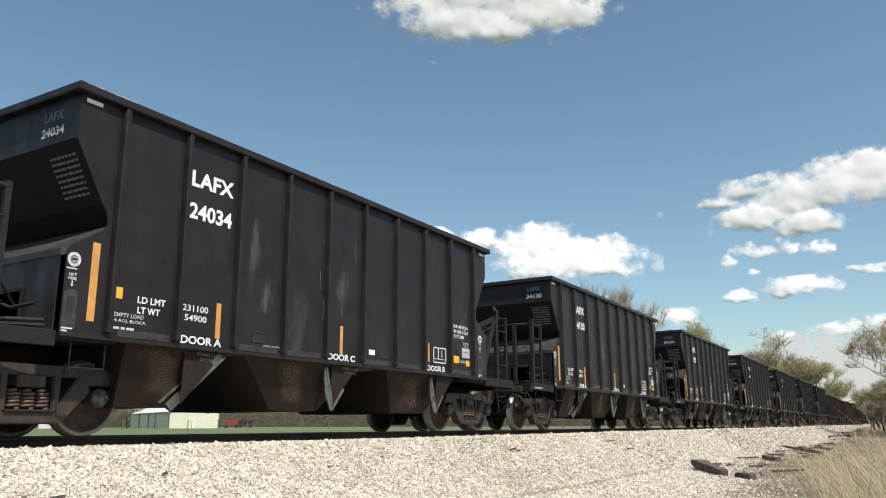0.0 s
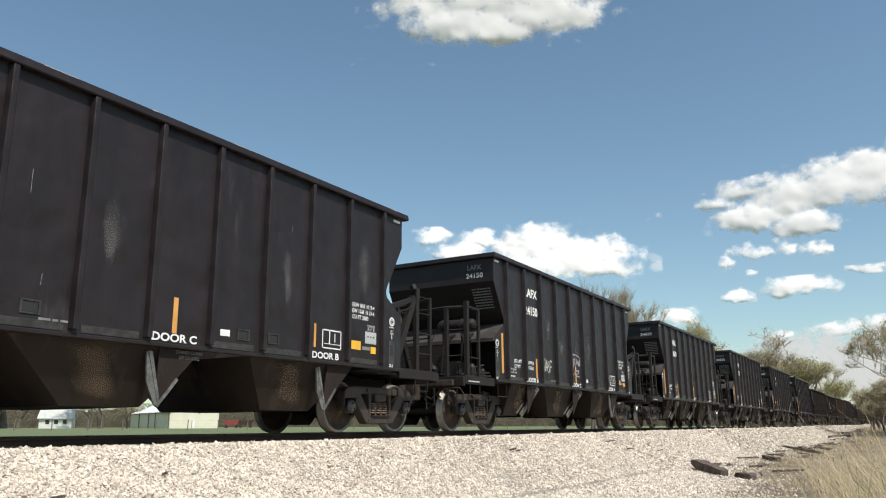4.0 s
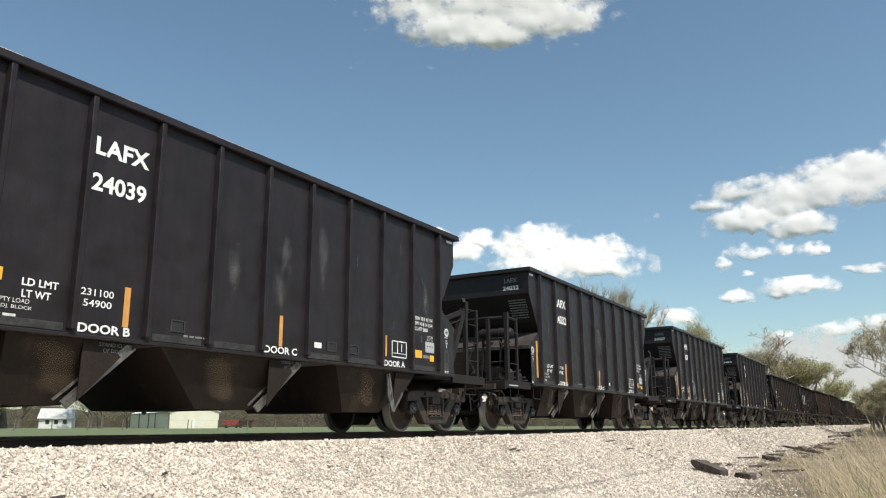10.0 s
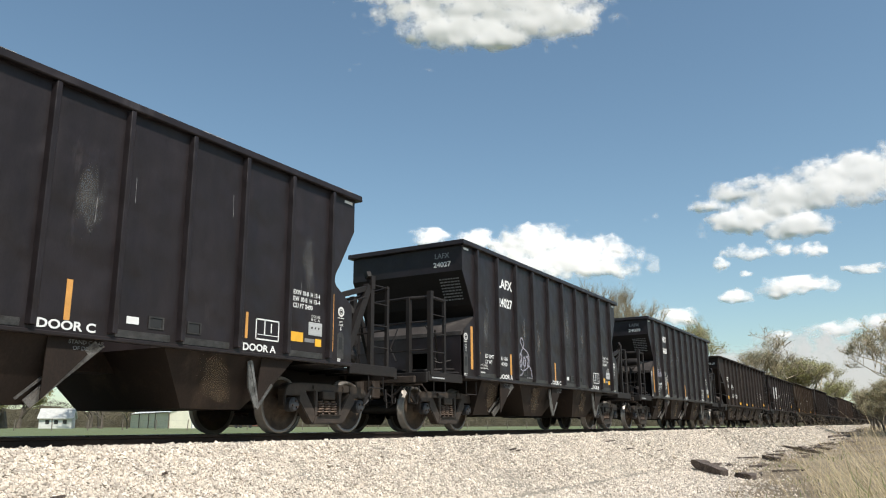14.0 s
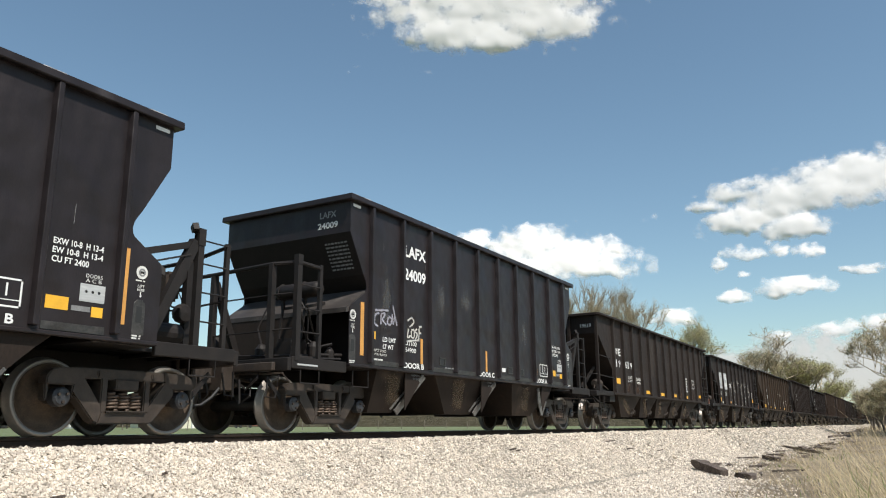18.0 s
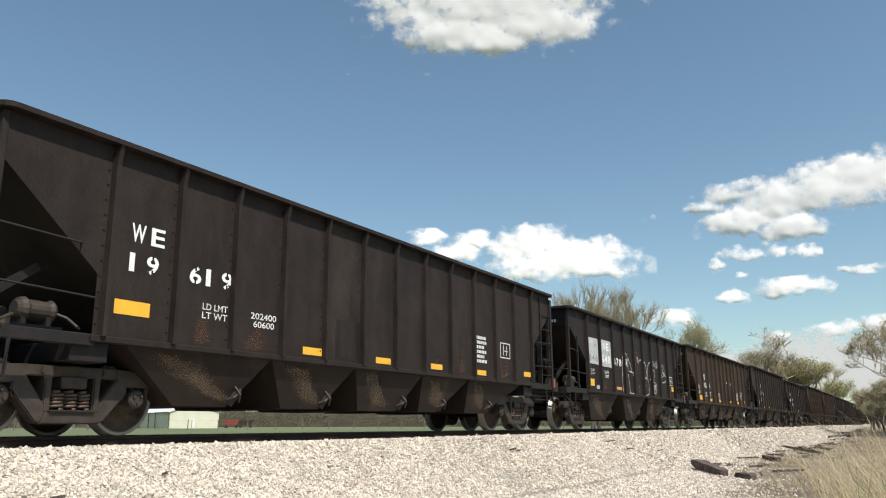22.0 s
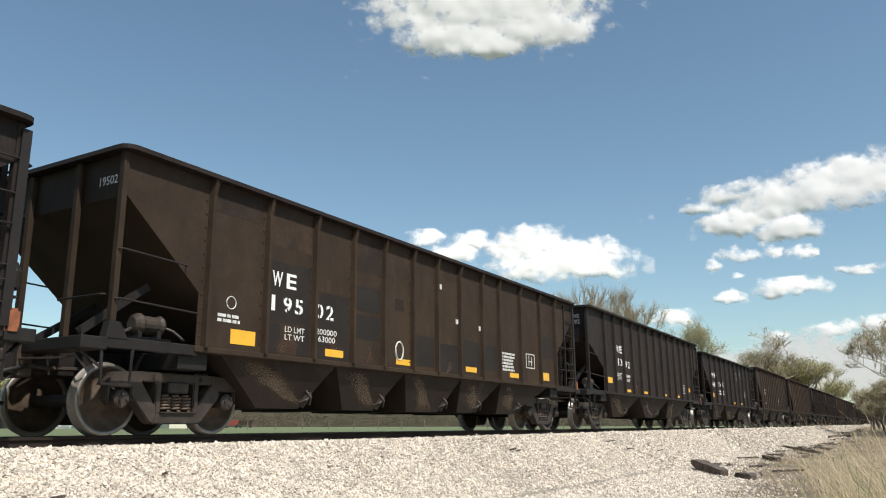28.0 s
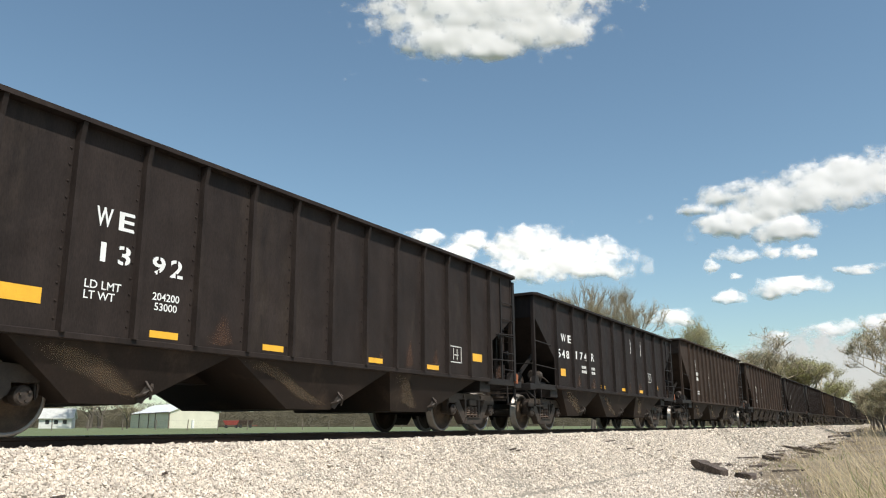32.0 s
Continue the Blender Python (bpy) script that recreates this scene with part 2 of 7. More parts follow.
def scuff_glow_material():
    """Pale scrapes and painted sheen of the bulging panels, broken up and thin towards their edges."""
    m = mat("pale_scuffs_and_glow", (0.16, 0.155, 0.15), 0.55, var=0.3, scale=6, fine=60, bump=0.05)
    n, l = m.node_tree.nodes, m.node_tree.links
    co, sep = n.new("ShaderNodeTexCoord"), n.new("ShaderNodeSeparateXYZ")
    l.new(co.outputs["Generated"], sep.inputs[0])
    last = None
    for ax in ("Y", "Z"):
        a = n.new("ShaderNodeMath")
        a.operation = "PINGPONG"
        a.inputs[1].default_value = 0.5
        l.new(sep.outputs[ax], a.inputs[0])
        if last is None:
            last = a.outputs[0]
        else:
            mu = n.new("ShaderNodeMath")
            mu.operation = "MULTIPLY"
            l.new(last, mu.inputs[0])
            l.new(a.outputs[0], mu.inputs[1])
            last = mu.outputs[0]
    nz, mp = n.new("ShaderNodeTexNoise"), n.new("ShaderNodeMapping")
    mp.inputs["Scale"].default_value = (1, 1, 0.35)
    nz.inputs["Scale"].default_value, nz.inputs["Detail"].default_value, nz.inputs["Roughness"].default_value = 9, 8, 0.7
    l.new(co.outputs["Object"], mp.inputs["Vector"])
    l.new(mp.outputs[0], nz.inputs["Vector"])
    f = n.new("ShaderNodeMath")
    f.operation = "MULTIPLY_ADD"
    f.inputs[1].default_value = 2.2
    l.new(last, f.inputs[0])
    l.new(nz.outputs["Fac"], f.inputs[2])
    mr = n.new("ShaderNodeMapRange")
    mr.inputs["From Min"].default_value, mr.inputs["From Max"].default_value, mr.inputs["To Max"].default_value = 0.70, 1.15, 0.62
    l.new(f.outputs[0], mr.inputs["Value"])
    tp, mix = n.new("ShaderNodeBsdfTransparent"), n.new("ShaderNodeMixShader")
    l.new(mr.outputs[0], mix.inputs[0])
    l.new(tp.outputs[0], mix.inputs[1])
    l.new(n["Principled BSDF"].outputs[0], mix.inputs[2])
    l.new(mix.outputs[0], n["Material Output"].inputs["Surface"])
    return m


M_SCUFFGLOW = scuff_glow_material()


def veil_material(name, base, most, rough=0.7):
    """A thin layer of dust, painted sunlight or sprayed paint that fades towards its edges."""
    m = mat(name, base, rough, var=0.3, scale=5, fine=50, bump=0.03)
    n, l = m.node_tree.nodes, m.node_tree.links
    at, nz, co = n.new("ShaderNodeAttribute"), n.new("ShaderNodeTexNoise"), n.new("ShaderNodeTexCoord")
    at.attribute_name = "cover"
    nz.inputs["Scale"].default_value, nz.inputs["Detail"].default_value, nz.inputs["Roughness"].default_value = 7, 6, 0.65
    l.new(co.outputs["Object"], nz.inputs["Vector"])
    ad, mr = n.new("ShaderNodeMath"), n.new("ShaderNodeMapRange")
    ad.operation = "MULTIPLY_ADD"
    ad.inputs[1].default_value = 0.7
    l.new(nz.outputs["Fac"], ad.inputs[0])
    l.new(at.outputs["Fac"], ad.inputs[2])
    mr.interpolation_type = "SMOOTHSTEP"
    mr.inputs["From Min"].default_value, mr.inputs["From Max"].default_value, mr.inputs["To Max"].default_value = 0.42, 1.15, most
    l.new(ad.outputs[0], mr.inputs["Value"])
    tp, mix = n.new("ShaderNodeBsdfTransparent"), n.new("ShaderNodeMixShader")
    l.new(mr.outputs[0], mix.inputs[0])
    l.new(tp.outputs[0], mix.inputs[1])
    l.new(n["Principled BSDF"].outputs[0], mix.inputs[2])
    l.new(mix.outputs[0], n["Material Output"].inputs["Surface"])
    return m


# Dust tan that also carries the sunlit diagonal of the bays, as colour.
M_DUSTLIGHT = veil_material("tan_dust_and_sunlight", (0.150, 0.105, 0.066), 0.50, 0.85)
M_RUSTVEIL = veil_material("thin_rust_bloom", (0.085, 0.043, 0.026), 0.5, 0.85)
M_SPRAY = veil_material("grey_spray_paint", (0.36, 0.35, 0.40), 0.8)
M_SPRAYWHITE = veil_material("white_spray_paint", (0.60, 0.58, 0.54), 0.85)
M_ORANGERUST = mat("orange_rusted_casting", (0.26, 0.085, 0.035), 0.7, var=0.35, scale=9, fine=70, bump=0.15)


# ---- mesh helpers ----
def mesh_of(name, bm, material, smooth=False):
    bmesh.ops.recalc_face_normals(bm, faces=bm.faces[:])
    me = bpy.data.meshes.new(name)
    bm.to_mesh(me)
    bm.free()
    me.materials.append(material)
    if smooth:
        me.shade_smooth()
    return me


def part(name, bm, material, parent=None, label="", smooth=False, at=None):
    """One mesh object under a thing or a part; bm may also be a ready mesh."""
    me = bm if isinstance(bm, bpy.types.Mesh) else mesh_of(name, bm, material, smooth)
    ob = new(name, me)
    if at is not None:
        ob.matrix_basis = at
    ob.parent = parent
    return tagged(ob, label)


def thing(name, label, category, group="", kind="", at=None):
    ob = new(name)
    ob.empty_display_size = 0.3
    if at is not None:
        ob.matrix_basis = at
    return tagged(ob, label, category, group, kind)


def box(bm, x0, x1, y0, y1, z0, z1):
    v = [bm.verts.new((x, y, z)) for x in (x0, x1) for y in (y0, y1) for z in (z0, z1)]
    for f in ((0, 1, 3, 2), (4, 6, 7, 5), (0, 4, 5, 1), (2, 3, 7, 6), (0, 2, 6, 4), (1, 5, 7, 3)):
        bm.faces.new([v[i] for i in f])
    return bm


def prism(bm, poly, a0, a1, axis="x"):
    """A flat outline pushed along an axis. poly: (y, z) for x, (x, z) for y, (x, y) for z."""
    def pt(p, a):
        return {"x": (a, p[0], p[1]), "y": (p[0], a, p[1]), "z": (p[0], p[1], a)}[axis]
    lo, hi = [bm.verts.new(pt(p, a0)) for p in poly], [bm.verts.new(pt(p, a1)) for p in poly]
    bm.faces.new(lo)
    bm.faces.new(hi[::-1])
    k = len(poly)
    for i in range(k):
        bm.faces.new((lo[i], lo[(i + 1) % k], hi[(i + 1) % k], hi[i]))
    return bm


def beam(bm, p, q, w, h, up=(0, 0, 1)):
    """A bar of section w by h from p to q."""
    p, q = Vector(p), Vector(q)
    d = (q - p).normalized()
    s = d.cross(Vector(up))
    s = s.normalized() if s.length > 1e-4 else Vector((1, 0, 0))
    u = s.cross(d)
    ring = [(s * a * w / 2 + u * b * h / 2) for a, b in ((-1, -1), (1, -1), (1, 1), (-1, 1))]
    a, b = [bm.verts.new(p + r) for r in ring], [bm.verts.new(q + r) for r in ring]
    bm.faces.new(a)
    bm.faces.new(b[::-1])
    for i in range(4):
        bm.faces.new((a[i], a[(i + 1) % 4], b[(i + 1) % 4], b[i]))
    return bm


def rod(bm, pts, r, n=6, r1=None):
    """A round bar along points, tapering to r1."""
    pts = [Vector(p) for p in pts]
    rings = []
    for i, p in enumerate(pts):
        d = (pts[min(i + 1, len(pts) - 1)] - pts[max(i - 1, 0)]).normalized()
        s = d.cross(Vector((0.31, 0.17, 0.93)))
        if s.length < 1e-3:
            s = d.cross(Vector((1, 0, 0)))
        s.normalize()
        u = d.cross(s)
        rr = r if r1 is None else r + (r1 - r) * i / (len(pts) - 1)
        rings.append([bm.verts.new(p + (s * math.cos(6.28319 * k / n) + u * math.sin(6.28319 * k / n)) * rr) for k in range(n)])
    for a, b in zip(rings, rings[1:]):
        for k in range(n):
            bm.faces.new((a[k], a[(k + 1) % n], b[(k + 1) % n], b[k]))
    bm.faces.new(rings[0][::-1])
    bm.faces.new(rings[-1])
    return bm


def lathe(bm, profile, n=32, axis="x", centre=(0, 0, 0), caps=True):
    """A closed profile of (x, radius) turned about the x axis, or about another one."""
    turn = {"x": lambda v: v, "y": lambda v: Vector((v.y, v.x, v.z)), "z": lambda v: Vector((v.y, v.z, v.x))}[axis]
    c = Vector(centre)
    rings = []
    for x, r in profile:
        rings.append([bm.verts.new(c + turn(Vector((x, r * math.cos(6.28319 * k / n), r * math.sin(6.28319 * k / n))))) for k in range(n)])
    for a, b in zip(rings, rings[1:]):
        for k in range(n):
            bm.faces.new((a[k], a[(k + 1) % n], b[(k + 1) % n], b[k]))
    if caps:
        bm.faces.new(rings[0][::-1])
        bm.faces.new(rings[-1])
    else:
        for k in range(n):
            bm.faces.new((rings[-1][k], rings[-1][(k + 1) % n], rings[0][(k + 1) % n], rings[0][k]))
    return bm


def soften(bm, width, seg=1):
    bmesh.ops.bevel(bm, geom=bm.edges[:], offset=width, segments=seg, affect="EDGES", clamp_overlap=True)
    return bm


def B():
    return bmesh.new()


def pieces(name, bm, material, parent, label=""):
    """Each loose piece of bm as a part of its own."""
    bm.verts.index_update()
    left = set(bm.verts)
    out = []
    while left:
        todo = [left.pop()]
        isle = [todo[0]]
        while todo:
            v = todo.pop()
            for e in v.link_edges:
                o = e.other_vert(v)
                if o in left:
                    left.discard(o)
                    isle.append(o)
                    todo.append(o)
        isle.sort(key=lambda v: v.index)
        ids = {v.index: k for k, v in enumerate(isle)}
        faces = {f for v in isle for f in v.link_faces}
        me = bpy.data.meshes.new(name)
        me.from_pydata([tuple(v.co) for v in isle], [], [[ids[v.index] for v in f.verts] for f in sorted(faces, key=lambda f: min(v.index for v in f.verts))])
        me.materials.append(material)
        out.append(part(name, me, material, parent, label))
    bm.free()
    return out


# ---- lettering: built-in font, fitted to a box on a car's side or end ----
LETTERS = {}


def letter_mesh(body, bold=0.012):
    if (body, bold) not in LETTERS:
        cu = bpy.data.curves.new("lettering", "FONT")
        cu.body, cu.size, cu.offset, cu.resolution_u = body, 1.0, bold, 3
        cu.fill_mode = "FRONT"
        ob = bpy.data.objects.new("lettering", cu)
        me = bpy.data.meshes.new_from_object(ob)
        co = np.zeros(len(me.vertices) * 3)
        me.vertices.foreach_get("co", co)
        faces = [tuple(p.vertices) for p in me.polygons]
        co = co.reshape(-1, 3)[:, :2]
        co = (co - co.min(0)) / np.maximum(1e-6, np.ptp(co, axis=0))
        bpy.data.objects.remove(ob)
        bpy.data.curves.remove(cu)
        bpy.data.meshes.remove(me)
        LETTERS[(body, bold)] = (co, faces)
    return LETTERS[(body, bold)]


def lettering(name, body, parent, material, u0, u1, w0, w1, x=1.506, end=None, label="", bold=0.012):
    """Painted letters in the box u0..u1 along the car (or across its end at y = end), w0..w1 high."""
    co, faces = letter_mesh(body, bold)
    uu, ww = u0 + co[:, 0] * (u1 - u0), w0 + co[:, 1] * (w1 - w0)
    if end is None:
        v = [(x, a, b) for a, b in zip(uu, ww)]
    else:
        v = [(a, end, b) for a, b in zip(uu, ww)]
    me = bpy.data.meshes.new(name)
    me.from_pydata(v, [], faces)
    me.materials.append(material)
    return part(name, me, material, parent, label)


def decal(name, parent, material, u0, u1, w0, w1, x=1.5, label="", t=0.005):
    return part(name, box(B(), x, x + t, u0, u1, w0, w1), material, parent, label)


def bars(name, parent, material, u0, u1, w0, w1, lines, x=1.5, seed=1, end=None):
    """Lines of small writing that cannot be read, as plain bars."""
    rnd = random.Random(seed)
    bm = B()
    h = (w1 - w0) / lines
    for i in range(lines):
        w = w1 - (i + 1) * h
        u = u0
        stop = u1 - rnd.uniform(0, 0.35) * (u1 - u0)
        while u < stop - 0.02:
            e = min(stop, u + rnd.uniform(0.05, 0.16))
            if end is None:
                box(bm, x, x + 0.004, u, e, w + h * 0.18, w + h * 0.82)
            else:
                box(bm, u, e, end - 0.004, end, w + h * 0.18, w + h * 0.82)
            u = e + 0.025
    return tagged(part(name, bm, material, parent), kind="stuff")


def stroke(name, parent, material, pts, width=0.03, x=1.512, label=""):
    """A sprayed line through points along the car's side."""
    pts = [Vector(p) for p in pts]
    fine = []
    for i in range(len(pts) - 1):
        p0, p1, p2, p3 = pts[max(i - 1, 0)], pts[i], pts[i + 1], pts[min(i + 2, len(pts) - 1)]
        for k in range(6):
            t = k / 6
            fine.append(0.5 * ((2 * p1) + (p2 - p0) * t + (2 * p0 - 5 * p1 + 4 * p2 - p3) * t * t + (3 * p1 - p0 - 3 * p2 + p3) * t ** 3))
    fine.append(pts[-1])
    bm = B()
    rows = []
    for i, p in enumerate(fine):
        d = fine[min(i + 1, len(fine) - 1)] - fine[max(i - 1, 0)]
        n = Vector((-d.y, d.x)).normalized() * width * 0.5 * (0.75 + 0.25 * math.sin(i * 1.7))
        rows.append([bm.verts.new((x, p.x + n.x, p.y + n.y)), bm.verts.new((x, p.x - n.x, p.y - n.y))])
    for a, b in zip(rows, rows[1:]):
        bm.faces.new((a[0], a[1], b[1], b[0]))
    return part(name, bm, material, parent, label)


def soft_strip(name, parent, material, rows, label=""):
    """A strip of three points across (edge, middle, edge) whose cover fades at its rim."""
    v = [p for row in rows for p in row]
    cover = []
    for i in range(len(rows)):
        cover += [0.0, 0.25 if i in (0, len(rows) - 1) else 1.0, 0.0]
    f = []
    for i in range(len(rows) - 1):
        a = 3 * i
        f += [(a, a + 1, a + 4, a + 3), (a + 1, a + 2, a + 5, a + 4)]
    me = bpy.data.meshes.new(name)
    me.from_pydata([tuple(p) for p in v], [], f)
    me.attributes.new("cover", "FLOAT", "POINT").data.foreach_set("value", cover)
    me.materials.append(material)
    return part(name, me, material, parent, label)


def spray(parent, material, pts, width=0.05, x=1.512):
    """A line of spray paint with soft edges through points along the car's side."""
    pts = [Vector(p) for p in pts]
    fine = []
    for i in range(len(pts) - 1):
        p0, p1, p2, p3 = pts[max(i - 1, 0)], pts[i], pts[i + 1], pts[min(i + 2, len(pts) - 1)]
        for k in range(5):
            t = k / 5
            fine.append(0.5 * ((2 * p1) + (p2 - p0) * t + (2 * p0 - 5 * p1 + 4 * p2 - p3) * t * t + (3 * p1 - p0 - 3 * p2 + p3) * t ** 3))
    fine.append(pts[-1])
    rows = []
    for i, p in enumerate(fine):
        d = fine[min(i + 1, len(fine) - 1)] - fine[max(i - 1, 0)]
        n = Vector((-d.y, d.x)).normalized() * width * (0.9 + 0.2 * math.sin(i * 1.7))
        rows.append([(x, p.x + n.x, p.y + n.y), (x + 0.001, p.x, p.y), (x, p.x - n.x, p.y - n.y)])
    return soft_strip("graffiti_stroke", parent, material, rows)


# ---- plan of the line ----
XC = -9.605          # centre line of the track; the rail heads are at z = 0
RAIL = -0.055        # rail tops, under the level from which the cars' heights are counted
GAUGE = 0.755        # half the distance between the rail heads' centres


def ballast_z(x):
    """Section through the ballast: crown at tie level, shoulder, slope down to the toe."""
    d = abs(x - XC)
    if d < 0.62:
        return RAIL - 0.195
    if d < 1.8:
        return RAIL - 0.148
    return max(-1.28, RAIL - 0.148 - (d - 1.8) * 0.54)


def toe(y):
    """Where the stones run out towards the grass: wide near the lens, narrow farther on."""
    return -2.7 - 2.6 * max(0.0, min(1.0, (y - 13) / 14)) + 0.25 * noise.noise((y * 0.5, 3.0, 1.0))


def bed_z(x, y):
    """The top of the stones, with a flat apron spread from the slope to the toe."""
    if x < XC + 2.5:
        return ballast_z(x)
    z = max(ballast_z(x), -1.19 - 0.02 * (x + 5.6))
    return z if x < toe(y) else -1.6


def ground_z(x, y):
    if x > -7.0:
        z = -1.25 + 0.10 * max(0.0, min(6.0, x + 2.5)) * 0.5
    elif x > -12.5:
        z = -1.25
    else:
        d = -12.5 - x
        z = -1.05 + min(1.0, d / 25) * 0.75 + min(300.0, max(0.0, d - 25)) * 0.0052
    if y > 60 and x > -7:
        z += min(1.2, (y - 60) * 0.012)
    return z + 0.05 * noise.noise((x * 0.5, y * 0.5, 0.3)) * (1 if x > -40 else 3)


def build_ground():
    xs = sorted(set([-3600, -2400, -1600, -1000, -700, -500, -400, -320, -260, -220, -180, -150, -120, -100, -80, -65, -52, -42, -34, -27,
                     -21, -17, -14, -12.5, -11, 12, 16, 22, 30, 45, 70, 110, 180, 300, 500, 900, 1600, 3000] + [round(-10 + 0.75 * i, 2) for i in range(29)]))
    ys = sorted(set([-2500, -1200, -600, -300, -150, -80, -40, -20, -10] + [round(-6 + 1.5 * i, 2) for i in range(44)] +
                    [66, 74, 84, 96, 110, 130, 155, 185, 220, 270, 340, 450, 650, 1000, 1700, 2600, 3900]))
    bm = B()
    g = [[bm.verts.new((x, y, ground_z(x, y))) for y in ys] for x in xs]
    for i in range(len(xs) - 1):
        for j in range(len(ys) - 1):
            bm.faces.new((g[i][j], g[i + 1][j], g[i + 1][j + 1], g[i][j + 1]))
    ob = part("ground", bm, M_GROUND, smooth=True)
    tagged(ob, "dry grassland and green field beside the railway", "ground", kind="structure")


def build_track():
    bm = B()
    ys = [-60 + 1.2 * i for i in range(90)] + [48 + 6.0 * i for i in range(90)]
    xs = [XC + d for d in (-4.1, -3.4, -2.6, -1.75, -0.64, -0.6, 0, 0.6, 0.64, 0.9, 1.5, 1.75, 2.0, 2.3, 2.6, 2.9, 3.2, 3.5, 3.8, 4.1, 4.4, 4.7, 5.0, 5.3, 5.6, 5.9, 6.2, 6.5, 6.8)]
    g = []
    for y in ys:
        row = []
        for x in xs:
            edge = 1.0 if abs(x - XC) > 1.4 else 0.3
            row.append(bm.verts.new((x, y, bed_z(x, y) + edge * 0.045 * noise.noise((x * 1.3, y * 0.9, 2.0)))))
        g.append(row)
    for a, b in zip(g, g[1:]):
        for i in range(len(xs) - 1):
            bm.faces.new((a[i], a[i + 1], b[i + 1], b[i]))
    bed = part("ballast_bed", bm, M_BALLAST, smooth=True)
    tagged(bed, "pale limestone ballast bank under the railway track", "ballast", kind="structure")
    # rails: T section, head, web and foot
    sec = [(-0.075, -0.172), (0.075, -0.172), (0.075, -0.160), (0.012, -0.145), (0.009, -0.045), (0.034, -0.036), (0.036, -0.004),
           (-0.036, -0.004), (-0.034, -0.036), (-0.009, -0.045), (-0.012, -0.145), (-0.075, -0.160)]
    for s in (1, -1):
        rail = part("rail", prism(B(), [(XC + s * GAUGE + a, RAIL + b) for a, b in sec], -60, 560, "y"), M_RAIL)
        tagged(rail, "rusty steel rail with a worn bright head", "rail", "rails of the track", "structure")
        part("rail_head", prism(B(), [(XC + s * GAUGE + a, RAIL + b) for a, b in ((-0.034, -0.0039), (0.034, -0.0039), (0.026, 0), (-0.026, 0))], -60, 560, "y"),
             M_RAILTOP, rail, "bright worn running surface")
    tie = soften(box(B(), -1.3, 1.3, -0.115, 0.115, -0.36, -0.178), 0.012)
    me = mesh_of("railway_tie", tie, M_TIE)
    for i in range(150):
        part("railway_tie", me, M_TIE, bed, at=pose(XC, -20 + i * 0.53, RAIL, 0, 0, random.uniform(-1, 1)))


def stones():
    """Crushed limestone on the near shoulder, joined in one mesh."""
    rng = np.random.default_rng(5)
    base = np.array([(1, 0, 0), (-1, 0, 0), (0, 1, 0), (0, -1, 0), (0, 0, 1), (0, 0, -1),
                     (.66, .66, .35), (-.66, -.62, .42)], float)
    hull = bmesh.new()
    for p in base:
        hull.verts.new(p)
    bmesh.ops.convex_hull(hull, input=hull.verts[:])
    hull.verts.index_update()
    tri = np.array([[v.index for v in f.verts] for f in hull.faces if len(f.verts) == 3])
    shape = np.array([v.co[:] for v in hull.verts])
    hull.free()
    spots = []
    for y0, y1, count, size in ((3.8, 9, 54000, 0.0150), (9, 14, 36000, 0.0160), (14, 22, 52000, 0.0185), (22, 36, 27000, 0.025), (36, 80, 11000, 0.042), (80, 170, 6000, 0.075)):
        y = rng.uniform(y0, y1, count)
        reach = np.minimum(np.array([toe(b) for b in y]) - 0.5 + rng.exponential(0.5, count), np.interp(y, (3.8, 9, 12.5, 14, 16), (-6.7, -6.2, -5.2, -3.0, 2.0)))
        d = 0.86 + (reach - XC - 0.86) * rng.uniform(0, 1, count)
        spots.append(np.stack([d, y, size * rng.lognormal(0, 0.28, count)], 1))
    spots = np.concatenate(spots)
    n = len(spots)
    ang = rng.uniform(0, 2 * np.pi, (n, 3))
    c, s = np.cos(ang), np.sin(ang)
    rz = np.zeros((n, 3, 3)); rz[:, 0, 0] = c[:, 0]; rz[:, 0, 1] = -s[:, 0]; rz[:, 1, 0] = s[:, 0]; rz[:, 1, 1] = c[:, 0]; rz[:, 2, 2] = 1
    rx = np.zeros((n, 3, 3)); rx[:, 1, 1] = c[:, 1]; rx[:, 1, 2] = -s[:, 1]; rx[:, 2, 1] = s[:, 1]; rx[:, 2, 2] = c[:, 1]; rx[:, 0, 0] = 1
    scale = spots[:, 2][:, None] * rng.uniform(0.6, 1.35, (n, 3))
    v = shape[None] * scale[:, None, :] * rng.uniform(0.8, 1.2, (n, len(shape), 1))
    v = np.einsum("nij,nkj->nki", rz @ rx, v)
    x = XC + spots[:, 0]
    z = np.array([max(bed_z(a, b), ground_z(a, b)) for a, b in zip(x, spots[:, 1])]) + spots[:, 2] * rng.uniform(-0.5, 0.9, n)
    v += np.stack([x, spots[:, 1], z], 1)[:, None, :]
    f = (tri[None] + (np.arange(n) * len(shape))[:, None, None]).reshape(-1, 3)
    me = bpy.data.meshes.new("ballast_stones")
    me.from_pydata(v.reshape(-1, 3).tolist(), [], f.tolist())
    me.materials.append(M_STONE)
    tagged(new("ballast_stones", me), "crushed pale limestone ballast stones on the bank", "gravel", kind="stuff")


# ---- railway car parts ----
WR = 0.457           # wheel radius


